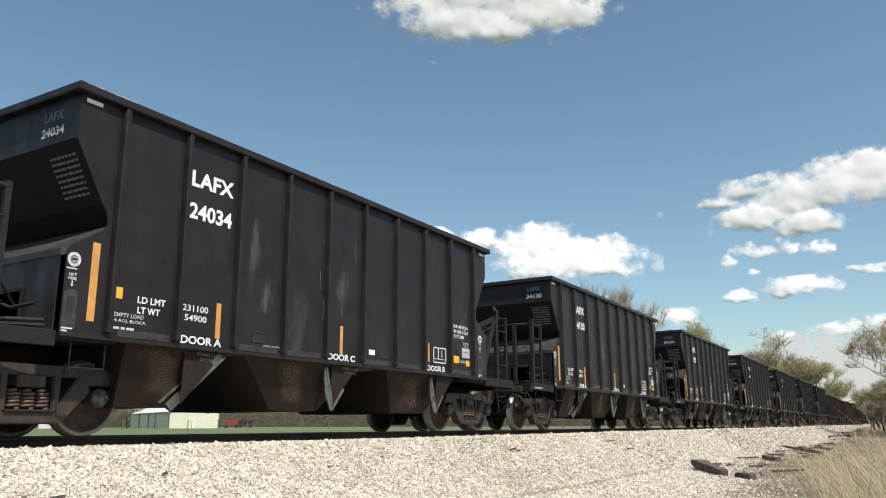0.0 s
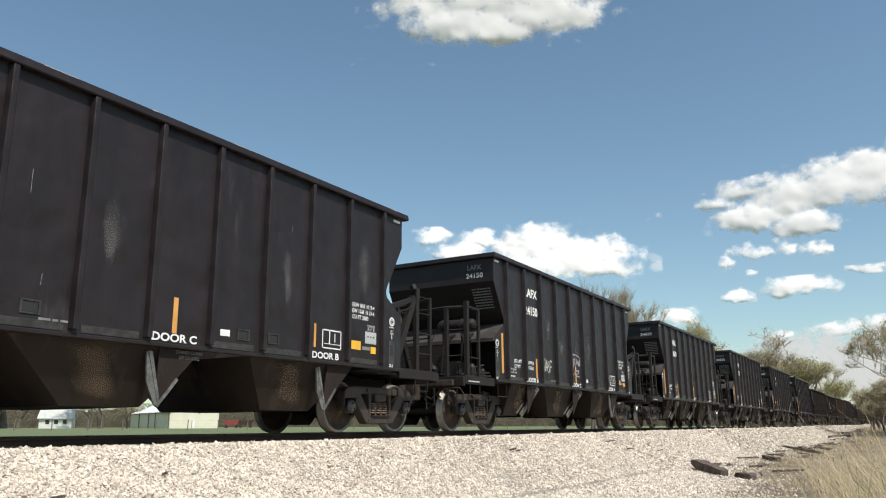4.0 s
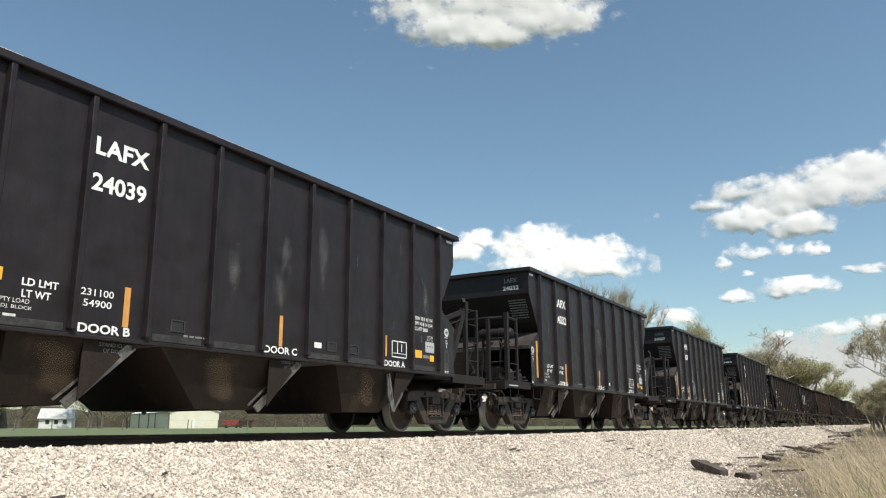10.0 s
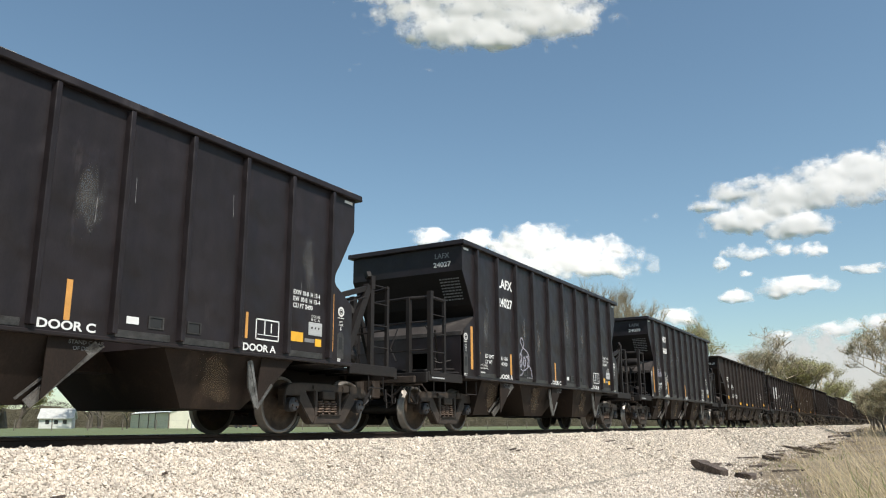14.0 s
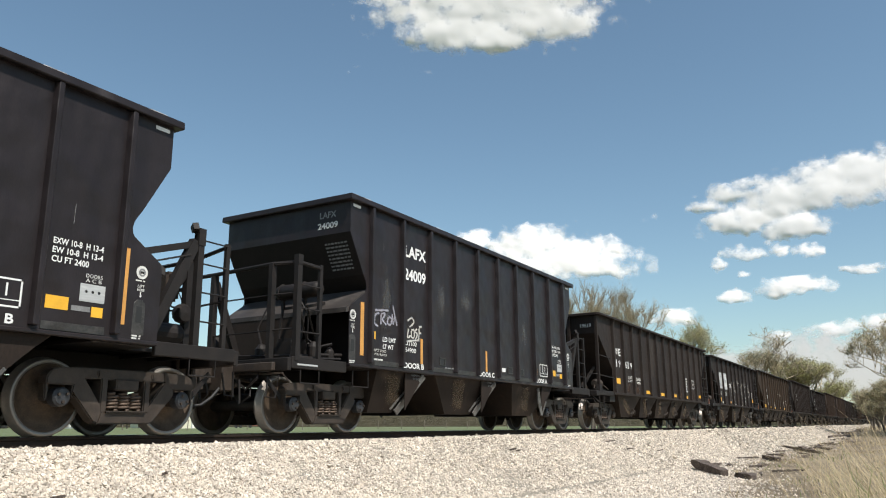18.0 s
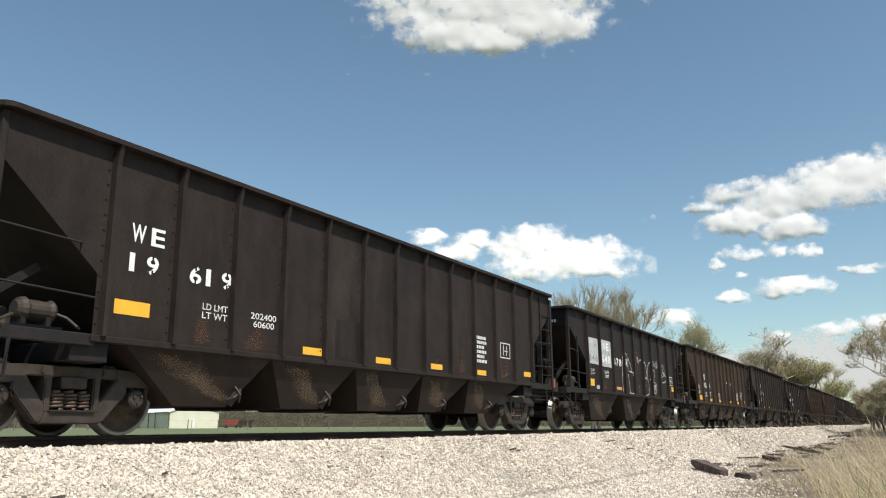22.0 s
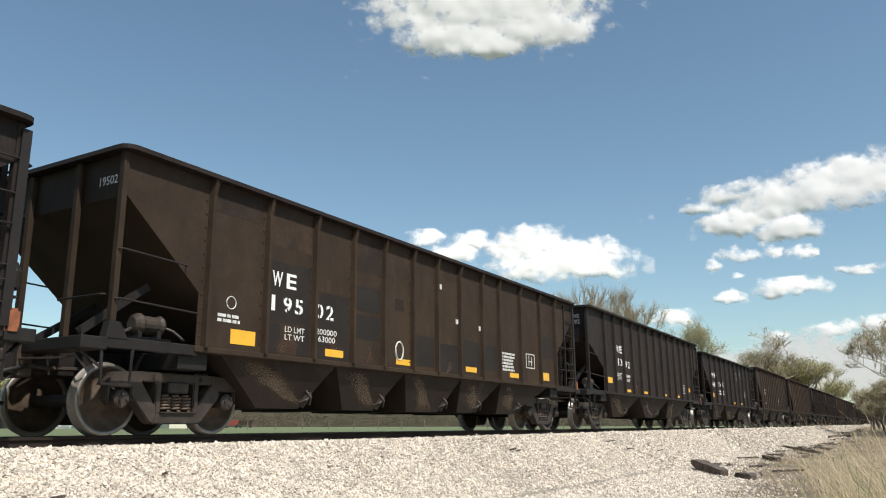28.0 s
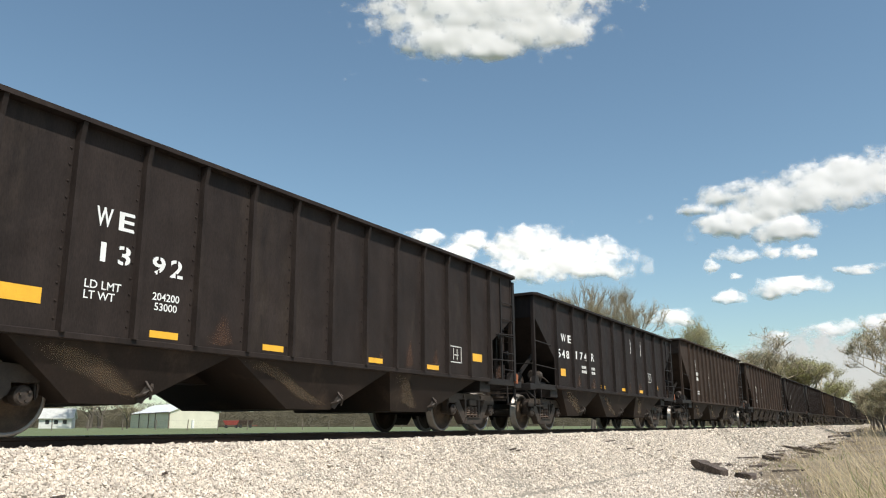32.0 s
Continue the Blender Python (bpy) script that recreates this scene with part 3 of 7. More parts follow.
def wheel_meshes():
    plate = lathe(B(), [(-0.05, 0.0001), (-0.05, 0.17), (-0.02, 0.19), (-0.035, 0.38), (-0.062, 0.40), (-0.062, 0.405), (0.062, 0.405),
                        (0.062, 0.39), (0.03, 0.375), (0.0, 0.30), (0.012, 0.18), (0.07, 0.14), (0.07, 0.0001)], 36)
    tread = lathe(B(), [(-0.064, 0.404), (-0.076, 0.41), (-0.074, 0.475), (-0.058, 0.484), (-0.042, 0.476), (-0.032, 0.461),
                        (0.062, 0.452), (0.068, 0.445), (0.068, 0.404)], 36, caps=False)
    axle = rod(B(), [(-1.0, 0, 0), (-0.85, 0, 0), (-0.2, 0, 0), (0.2, 0, 0), (0.85, 0, 0), (1.0, 0, 0)], 0.085, 14)
    # end cap of the roller bearing, with three bolts
    cap = lathe(B(), [(-0.10, 0.115), (0.02, 0.115), (0.045, 0.09), (0.05, 0.0001)], 20)
    bolt = B()
    rod(bolt, [(0.045, 0.06, 0), (0.07, 0.06, 0)], 0.02, 6)
    return (mesh_of("wheel", plate, M_WHEEL, True), mesh_of("tread", tread, M_TREAD, True), mesh_of("wheelset", axle, M_CAST, True),
            mesh_of("bearing_cap", cap, M_BLUE), mesh_of("bolt", bolt, M_CAST), )


WHEEL, TREAD, AXLE, CAP, BOLT = wheel_meshes()
CAP_GREY = CAP.copy()
CAP_GREY.materials.clear()
CAP_GREY.materials.append(M_CAST)


def wheelset(car, y, cap):
    ws = part("wheelset", AXLE, M_CAST, car, at=pose(0, y, WR + RAIL))
    for s in (1, -1):
        turn = pose(s * GAUGE, 0, 0, 0, 0, 0 if s > 0 else 180)
        part("wheel", WHEEL, M_WHEEL, ws, at=turn)
        part("tread", TREAD, M_TREAD, ws, "polished running tread", at=turn)
        part("bearing_cap", cap, M_BLUE, ws, at=pose(s * 1.08, 0, 0, 0, 0, 0 if s > 0 else 180))
        for k in range(3):
            part("bolt", BOLT, M_CAST, ws, at=pose(s * 1.08, 0, 0, 120 * k, 0, 0 if s > 0 else 180))
    return ws


def side_frame_mesh():
    """Cast truck side: level top member with drooping ends over the bearings, bowed tension member, columns beside the springs."""
    bm = B()
    x = 1.0

    def slab(poly, t, dx=0.0):
        prism(bm, poly, x + dx - t, x + dx + t)
    slab([(-0.62, 0.685), (0.62, 0.685), (0.60, 0.815), (-0.60, 0.815)], 0.085)
    slab([(-0.40, 0.145), (0.40, 0.145), (0.345, 0.30), (-0.345, 0.30)], 0.100)
    box(bm, x - 0.02, x + 0.135, -0.30, 0.30, 0.275, 0.305)          # shelf under the springs
    for s in (-1, 1):
        slab([(s * a, b) for a, b in ((0.56, 0.818), (0.93, 0.80), (1.03, 0.77), (1.085, 0.70), (1.09, 0.60), (0.70, 0.60), (0.58, 0.68))], 0.091)
        slab([(s * a, b) for a, b in ((1.035, 0.61), (1.095, 0.61), (1.085, 0.43), (1.045, 0.40))], 0.070)
        slab([(s * a, b) for a, b in ((0.665, 0.63), (0.745, 0.61), (0.745, 0.47), (0.69, 0.43))], 0.073)
        slab([(s * a, b) for a, b in ((0.74, 0.62), (0.60, 0.70), (0.315, 0.33), (0.37, 0.148), (0.44, 0.17), (0.755, 0.52))], 0.088)
        slab([(s * a, b) for a, b in ((0.27, 0.28), (0.365, 0.28), (0.365, 0.70), (0.27, 0.70))], 0.094)
        box(bm, x + 0.06, x + 0.11, s * 0.40 - 0.03, s * 0.40 + 0.03, 0.71, 0.79)
    soften(bm, 0.016, 2)
    return mesh_of("side_frame", bm, M_CAST)


def spring_mesh():
    bm = B()
    for dy in (-0.17, 0.0, 0.17):
        pts = []
        for i in range(41):
            a = i * 6.28319 * 5 / 40
            pts.append((0.072 * math.cos(a), dy + 0.072 * math.sin(a), 0.31 + 0.21 * i / 40))
        rod(bm, pts, 0.019, 5)
    return mesh_of("coil_spring", bm, M_SPRING, True)


SIDE_FRAME, SPRING = side_frame_mesh(), spring_mesh()
_b = soften(box(B(), -1.12, 1.12, -0.17, 0.17, 0.55, 0.70), 0.02)
BOLSTER = mesh_of("bolster", _b, M_CAST)
_b = B()
for _s in (-1, 1):
    beam(_b, (-0.75, _s * 0.38, 0.40), (0.75, _s * 0.38, 0.40), 0.08, 0.10)
    for _x in (-0.755, 0.755):
        prism(_b, [(_s * 0.41, 0.28), (_s * 0.44, 0.28), (_s * 0.44, 0.60), (_s * 0.41, 0.60)], _x - 0.05, _x + 0.05)
BRAKES = mesh_of("brake_beam", _b, M_CAST)


def truck(car, y, cap, wheels):
    tr = part("truck_bolster", BOLSTER, M_CAST, car, at=pose(0, y, RAIL))
    part("brake_beam", BRAKES, M_CAST, tr)
    for s in (1, -1):
        part("side_frame", SIDE_FRAME, M_CAST, tr, at=pose(0, 0, 0, 0, 0, 0 if s > 0 else 180))
        part("coil_spring", SPRING, M_SPRING, tr, "stacked rusty coil springs", at=pose(s * 1.03, 0, 0))
    wheels.append(wheelset(car, y - 0.889, cap))
    wheels.append(wheelset(car, y + 0.889, cap))


def coupler_mesh():
    bm = B()
    box(bm, -0.09, 0.09, 0.0, 0.75, 0.78, 0.94)
    prism(bm, [(-0.17, -0.02), (-0.19, -0.26), (-0.07, -0.34), (-0.02, -0.20), (0.10, -0.18), (0.17, -0.30), (0.20, -0.06), (0.10, 0.06), (-0.1, 0.06)], 0.72, 1.0, "z")
    soften(bm, 0.015)
    return mesh_of("coupler", bm, M_CAST)


def hose_mesh():
    bm = B()
    rod(bm, [(0.35, 0.35, 0.80), (0.35, 0.05, 0.72), (0.36, -0.18, 0.50), (0.34, -0.36, 0.38), (0.30, -0.52, 0.36)], 0.026, 8)
    return mesh_of("brake_hose", bm, M_RUBBER, True)


def lever_mesh():
    """Uncoupling lever: a bent bar from the corner of the car to the coupler's lock."""
    bm = B()
    rod(bm, [(1.40, 0.42, 0.72), (1.36, 0.30, 0.86), (0.9, 0.26, 0.86), (0.25, 0.24, 0.88), (0.06, -0.05, 1.04)], 0.016, 5)
    return mesh_of("uncoupling_lever", bm, M_CAST)


def striker_mesh():
    bm = B()
    box(bm, -0.34, 0.34, 0.22, 0.42, 0.66, 1.10)
    box(bm, -0.24, -0.14, 0.05, 0.3, 0.70, 1.0)
    box(bm, 0.14, 0.24, 0.05, 0.3, 0.70, 1.0)
    return mesh_of("striker_casting", soften(bm, 0.02), M_CAST)


def pipe_mesh():
    bm = B()
    rod(bm, [(0.35, 1.6, 0.80), (0.36, 0.6, 0.78), (0.35, 0.33, 0.80)], 0.03, 6)
    return mesh_of("train_line_pipe", bm, M_CAST)


def chain_mesh():
    bm = B()
    rod(bm, [(0.3, 0.3, 0.76), (0.34, 0.0, 0.56), (0.35, -0.2, 0.50)], 0.010, 4)
    return mesh_of("hose_chain", bm, M_CAST)


COUPLER, HOSE = coupler_mesh(), hose_mesh()
LEVER, STRIKER, PIPE, CHAIN = lever_mesh(), striker_mesh(), pipe_mesh(), chain_mesh()


def couplers(car, y_front, y_rear):
    for y, turn in ((y_front, 0), (y_rear, 180)):
        part("coupler", COUPLER, M_CAST, car, "cast knuckle coupler", at=pose(0, y, 0, 0, 0, turn))
        part("brake_hose", HOSE, M_RUBBER, car, "drooping black rubber air hose", at=pose(0, y, 0, 0, 0, turn))
        for nm, me in (("uncoupling_lever", LEVER), ("striker_casting", STRIKER), ("train_line_pipe", PIPE), ("hose_chain", CHAIN)):
            part(nm, me, M_CAST, car, at=pose(0, y, 0, 0, 0, turn))


def ladder(car, x, y0, y1, z0, z1, rungs, material, name="ladder", stiles=(0.06, 0.06)):
    bm = B()
    for y, w in zip((y0, y1), stiles):
        beam(bm, (x, y, z0), (x, y, z1), w, max(0.05, w * 0.8), (1, 0, 0))
    lad = part(name, bm, material, car)
    rm = mesh_of("rung", rod(B(), [(x + 0.01, y0, 0), (x + 0.03, y0 + 0.03, 0), (x + 0.03, y1 - 0.03, 0), (x + 0.01, y1, 0)], 0.013, 6), material)
    for z in rungs:
        part("rung", rm, material, lad, at=pose(0, 0, z))
    return lad


def handwheel(car, x, y, z, r, material, side=True):
    """A brake wheel: rim, hub and spokes, facing along the car."""
    bm = B()
    ring = [(x + r * math.cos(6.28319 * k / 20), y, z + r * math.sin(6.28319 * k / 20)) for k in range(21)]
    rod(bm, ring, 0.014, 5)
    wheel = part("brake_wheel", bm, material, car, "spoked hand brake wheel")
    for k in range(6):
        a = 6.28319 * k / 6
        part("spoke", rod(B(), [(x, y, z), (x + r * math.cos(a), y, z + r * math.sin(a))], 0.009, 4), material, wheel)
    part("hub", rod(B(), [(x, y - 0.05, z), (x, y + 0.1, z)], 0.035, 8), material, wheel)
    return wheel


# ---- the black short hopper car ----
LH = 10.52           # length over its top chord
LAX = 1.5            # side sheet
MIDDLE_DOORS = []    # the two kinds of door edge of the middle bay


def black_hopper(wheels):
    car = thing("hopper_car", "black steel open hopper car with white lettering and orange reflector strips", "train car", "cars of the train")
    notch = [(0.03, 4.0), (0.03, 3.42), (0.42, 2.735), (0.475, 2.655), (0.51, 2.60), (0.532, 2.54), (0.54, 2.48), (0.528, 2.425), (0.50, 2.38), (0.455, 2.345), (0.38, 2.30), (0.12, 2.135), (0.07, 2.08), (0.05, 2.02), (0.05, 1.10)]
    outline = [(0.03, 4.0)] + notch[1:] + [(LH - a, b) for a, b in reversed(notch)]
    for s in (1, -1):
        x0, x1 = sorted((s * (LAX - 0.015), s * LAX))
        part("side_sheet", prism(B(), outline, x0, x1), M_BLACK, car)
        rib = B()
        prism(rib, [(s * (LAX - 0.005), -0.055), (s * (LAX + 0.085), -0.034), (s * (LAX + 0.085), 0.034), (s * (LAX - 0.005), 0.055)], 1.14, 3.98, "z")
        rib = mesh_of("side_rib", soften(rib, 0.008), M_BLACK)
        for k in range(10):
            part("side_rib", rib, M_BLACK, car, at=pose(0, 0.65 + 1.02 * k, 0))
        sill = B()
        a, b = sorted((s * (LAX - 0.06), s * (LAX + 0.035)))
        box(sill, a, b, 0.05, LH - 0.05, 1.05, 1.10)
        part("side_sill", soften(sill, 0.01), M_BLACK, car)
    # rolled top chord, one ring round the open top
    ch = B()
    loops = []
    for out, z in ((1.485, 3.985), (1.588, 3.985), (1.597, 4.0), (1.590, 4.088), (1.575, 4.097), (1.485, 4.097)):
        g = out - 1.555
        loops.append([ch.verts.new(p) for p in ((-out, -g - 0.03, z), (out, -g - 0.03, z), (out, LH + g + 0.03, z), (-out, LH + g + 0.03, z))])
    for p, q in zip(loops, loops[1:] + loops[:1]):
        for i in range(4):
            ch.faces.new((p[i], p[(i + 1) % 4], q[(i + 1) % 4], q[i]))
    part("top_chord", ch, M_BLACK, car)
    # ends: upright header, slope sheet, hood over the platform, bulkhead
    for e, name in ((0, "front"), (1, "rear")):
        def yy(a, e=e):
            return LH - a if e else a
        part("end_header", box(B(), -1.485, 1.485, *sorted((yy(0.03), yy(0.045))), 3.42, 4.0), M_BLACK, car)
        sl = B()
        prism(sl, [(yy(a), b) for a, b in ((0.03, 3.42), (0.44, 2.70), (2.1, 1.05), (2.12, 1.07), (0.46, 2.72), (0.05, 3.43))], -1.484, 1.484)
        part("slope_sheet", sl, M_SHADED, car)
        hd = B()
        prism(hd, [(yy(a), b) for a, b in ((0.60, 2.46), (0.40, 2.335), (-0.02, 2.06), (-0.02, 1.98), (0.02, 1.98), (0.42, 2.30), (0.62, 2.43))], -1.46, 1.484)
        part("end_hood", hd, M_HOOD, car, "dusty sloping hood over the platform, sunlit tone painted in")
        bk = box(B(), -1.484, 1.484, *sorted((yy(0.62), yy(0.66))), 1.1, 2.45)
        part("bulkhead", bk, M_SHADED, car)
        # platform and draft sill
        pf = B()
        box(pf, -0.86, 0.86, *sorted((yy(-1.36), yy(-0.02))), 1.04, 1.10)
        box(pf, -1.40, 1.40, *sorted((yy(0.02), yy(0.9))), 1.04, 1.10)
        for y0 in (-0.92, -0.45):
            box(pf, -1.40, 1.40, *sorted((yy(y0), yy(y0 + 0.07))), 0.98, 1.036)
        box(pf, -1.46, 1.46, *sorted((yy(-1.42), yy(-1.34))), 0.90, 1.10)
        box(pf, 1.40, 1.47, *sorted((yy(-1.34), yy(0.04))), 0.94, 1.12)
        box(pf, -1.47, -1.40, *sorted((yy(-1.34), yy(0.04))), 0.94, 1.12)
        pieces("end_platform", soften(pf, 0.008), M_SOOT, car, "grimy steel end platform")
        part("draft_sill", soften(box(B(), -0.22, 0.22, *sorted((yy(-1.5), yy(1.6))), 0.72, 1.04), 0.02), M_SOOT, car)
    part("centre_sill", box(B(), -0.2, 0.2, 1.5, LH - 1.5, 0.78, 1.06), M_HOPPER, car)
    # three discharge bays with inclined doors
    for k, (t0, t1, b0, b1) in enumerate(((0.98, 2.62, 1.12, 1.90), (3.0, 5.72, 3.9, 5.0), (6.6, 9.1, 7.2, 8.3))):
        bm = B()
        lo, hi = [], []
        for yb, yt in ((b0, t0), (b1, t1)):
            for sx in (-1, 1):
                lo.append(bm.verts.new((sx * 1.12, yb, 0.30)))
                hi.append(bm.verts.new((sx * 1.44, yt, 1.06)))
        for f in ((lo[0], lo[1], lo[3], lo[2]), (hi[0], hi[2], hi[3], hi[1]), (lo[0], lo[2], hi[2], hi[0]), (lo[1], hi[1], hi[3], lo[3]),
                  (lo[0], hi[0], hi[1], lo[1]), (lo[2], lo[3], hi[3], hi[2])):
            bm.faces.new(f)
        bay = part("hopper_bay", bm, M_HOPPER, car, "dusty brown-black discharge bay")
        for sx in (-1, 1):
            q0, q1 = ((b1 - 0.06, 0.30), (t1 - 0.10, 1.0))
            for v_shape in ((False, True) if k == 1 else (k == 2,)):
                dr = B()
                if v_shape:                      # an upright plate with a short prop
                    prism(dr, [(b1 - 0.20, 0.98), (b1 - 0.11, 0.99), (b1 + 0.06, 0.34), (b1 - 0.03, 0.32), (b1 - 0.17, 0.60)], *sorted((sx * 1.425, sx * 1.45)))
                    beam(dr, (sx * 1.447, b1 - 0.16, 0.99), (sx * 1.44, b1 + 0.04, 0.33), 0.035, 0.03, (1, 0, 0))
                    beam(dr, (sx * 1.43, b1 + 0.01, 0.31), (sx * 1.44, b1 + 0.30, 0.66), 0.04, 0.05, (1, 0, 0))
                else:
                    beam(dr, (sx * 1.26, q0[0], q0[1]), (sx * 1.46, q1[0], q1[1]), 0.12, 0.035, (1, 0, 0))
                    beam(dr, (sx * 1.22, q0[0] + 0.10, q0[1] + 0.02), (sx * 1.42, q1[0] + 0.10, q1[1]), 0.03, 0.05, (1, 0, 0))
                    beam(dr, (sx * 1.20, q0[0] - 0.10, q0[1] + 0.06), (sx * 1.40, q1[0] - 0.12, q1[1]), 0.025, 0.03, (1, 0, 0))
                edge = part("door_edge", dr, M_DOOR, bay, "worn edge of a discharge door, painted bright as if lit")
                if k == 1:
                    MIDDLE_DOORS.append((edge.data, v_shape))
            pl = prism(B(), [(t1 - 0.72, 1.05), (t1 - 0.04, 1.05), (b1 - 0.02, 0.34)], *sorted((sx * 1.43, sx * 1.445)))
            part("gusset_plate", pl, M_HOPPER, bay)
        rows = []
        for i in range(6):                       # dust and a painted sunlit tone along the slope towards the outlet
            z = 1.03 - 0.66 * i / 5
            x = 1.446 - 0.32 * (1.06 - z) / 0.76
            mid = (t0 + b0) / 2 + 0.35 + 0.30 * i / 5 + (b1 - b0) * 0.25
            rows.append([(x, mid - 0.42, z), (x + 0.001, mid, z), (x, mid + 0.30, z)])
        soft_strip("dust_streak", bay, M_DUSTLIGHT, rows, "tan streak of dust and painted sunlight")
    # ladder and rails on the leading platform
    ladder(car, 1.44, -1.23, -0.68, 1.06, 2.68, (1.52, 1.90, 2.28), M_SOOT, stiles=(0.105, 0.07))
    hr = B()
    beam(hr, (1.44, -1.23, 2.60), (1.44, -1.23, 2.76), 0.11, 0.10, (1, 0, 0))
    beam(hr, (1.0, -1.35, 1.1), (1.0, -1.35, 2.64), 0.10, 0.08, (1, 0, 0))
    beam(hr, (-0.3, -1.36, 1.1), (-0.3, -1.36, 2.58), 0.10, 0.09, (1, 0, 0))
    beam(hr, (-0.3, -1.34, 2.45), (-0.3, -0.72, 1.1), 0.13, 0.08, (1, 0, 0))
    rod(hr, [(1.44, -0.68, 2.62), (1.44, -1.2, 2.64), (1.0, -1.36, 2.63), (-0.3, -1.38, 2.58), (-0.86, -1.38, 2.57), (-0.90, -1.37, 2.50), (-0.92, -1.37, 1.1)], 0.036, 8)
    for z in (2.12, 1.55):
        rod(hr, [(1.0, -1.35, z), (1.44, -1.22, z + 0.02)], 0.016, 5)
        rod(hr, [(1.0, -1.36, z), (-0.3, -1.37, z - 0.02)], 0.014, 5)
    rod(hr, [(1.35, -1.1, 1.95), (0.9, -0.3, 1.4)], 0.018, 5)
    rod(hr, [(1.35, -0.9, 2.0), (1.0, -0.2, 1.4)], 0.018, 5)
    pieces("end_handrail", hr, M_SOOT, car)
    part("step_tread", soften(box(B(), 1.34, 1.48, -1.22, -0.72, 0.985, 1.015), 0.006), M_PATCH, car, "pale worn step tread")
    # brake gear on the leading platform
    rv = B()
    lathe_x = [(0.22, 0.0001), (0.23, 0.09), (0.27, 0.125), (0.32, 0.135), (1.10, 0.135), (1.15, 0.125), (1.19, 0.09), (1.20, 0.0001)]
    lathe(rv, lathe_x, 20, centre=(0, -0.36, 2.36))
    part("air_reservoir", rv, M_SOOT, car, "round grey air brake reservoir", smooth=True)
    sup = B()
    for x in (0.35, 0.85):
        beam(sup, (x, -0.36, 2.05), (x, -0.36, 2.24), 0.05, 0.05, (1, 0, 0))
        beam(sup, (x, -0.50, 1.1), (x, -0.36, 2.07), 0.035, 0.035, (1, 0, 0))
        beam(sup, (x, -0.36, 2.07), (x, 0.16, 2.20), 0.05, 0.05)
        rod(sup, [(x, -0.36 + 0.142 * math.cos(0.45 * k), 2.36 + 0.142 * math.sin(0.45 * k)) for k in range(15)], 0.014, 4)
    pieces("reservoir_bracket", sup, M_SOOT, car)
    vb = soften(box(B(), 0.55, 0.95, -0.75, -0.35, 1.10, 1.50), 0.04, 2)
    part("valve_box", vb, M_SOOT, car)
    for x, y, r, h in ((1.12, -0.42, 0.10, 0.34), (1.22, -0.12, 0.08, 0.26), (0.35, -0.85, 0.11, 0.30), (-0.7, -0.9, 0.13, 0.5)):
        part("brake_valve", lathe(B(), [(1.10, 0.0001), (1.10, r * 0.8), (1.10 + h * 0.3, r), (1.10 + h * 0.75, r), (1.10 + h, r * 0.5), (1.10 + h + 0.02, 0.0001)], 12, "z", (x, y, 0)), M_SOOT, car)
    pp = B()
    rod(pp, [(1.3, 0.1, 1.25), (1.2, -0.4, 1.22), (0.6, -0.8, 1.18), (-0.6, -0.9, 1.2)], 0.03, 6)
    rod(pp, [(1.3, -0.15, 1.42), (1.1, -0.3, 1.36), (0.9, -0.4, 1.45)], 0.025, 6)
    rod(pp, [(0.9, -0.55, 2.16), (1.05, -0.5, 1.9), (1.0, -0.45, 1.5), (1.1, -0.42, 1.42)], 0.016, 5)
    rod(pp, [(0.2, -0.55, 2.16), (0.1, -0.7, 1.7), (0.35, -0.85, 1.40)], 0.016, 5)
    rod(pp, [(1.44, -0.1, 1.16), (1.35, -0.6, 1.14), (1.2, -1.1, 1.16), (0.2, -1.25, 1.18)], 0.022, 6)
    rod(pp, [(0.9, -1.44, 1.05), (0.92, -1.5, 0.8), (0.7, -1.52, 0.62), (0.4, -1.45, 0.78)], 0.022, 6)
    pieces("brake_pipe", pp, M_SOOT, car)
    # trailing end: ladder between heavy posts, diagonal brace, brake wheel
    R = LH
    ladder(car, 1.42, R + 0.62, R + 1.13, 1.06, 2.62, (1.45, 1.85, 2.25, 2.58), M_SOOT, stiles=(0.10, 0.07))
    br = B()
    beam(br, (1.42, R + 0.62, 2.5), (1.42, R + 0.62, 2.74), 0.12, 0.10, (1, 0, 0))
    beam(br, (1.36, R + 0.55, 2.72), (1.46, R + 0.50, 2.76), 0.10, 0.08, (0, 1, 0))
    beam(br, (1.40, R + 0.55, 2.55), (1.40, R - 0.12, 1.16), 0.14, 0.10, (1, 0, 0))
    beam(br, (1.38, R - 0.32, 2.24), (1.40, R + 0.60, 2.53), 0.09, 0.09, (1, 0, 0))
    rod(br, [(1.44, R - 0.1, 2.16), (1.46, R + 0.2, 2.26), (1.45, R + 0.45, 2.34)], 0.014, 5)
    beam(br, (-1.38, R + 0.60, 2.55), (-1.38, R - 0.12, 1.16), 0.14, 0.10, (1, 0, 0))
    beam(br, (-1.38, R + 0.62, 1.1), (-1.38, R + 0.62, 2.7), 0.13, 0.13, (1, 0, 0))
    beam(br, (0.62, R + 1.15, 1.1), (0.62, R + 1.15, 2.50), 0.12, 0.10, (1, 0, 0))
    beam(br, (0.62, R + 1.1, 2.3), (0.55, R + 0.35, 1.12), 0.09, 0.07, (1, 0, 0))
    rod(br, [(1.42, R + 1.13, 2.60), (1.42, R + 1.17, 2.60), (0.62, R + 1.2, 2.48), (-0.8, R + 1.2, 2.44), (-1.38, R + 0.9, 2.44), (-1.38, R + 0.62, 2.44)], 0.03, 6)
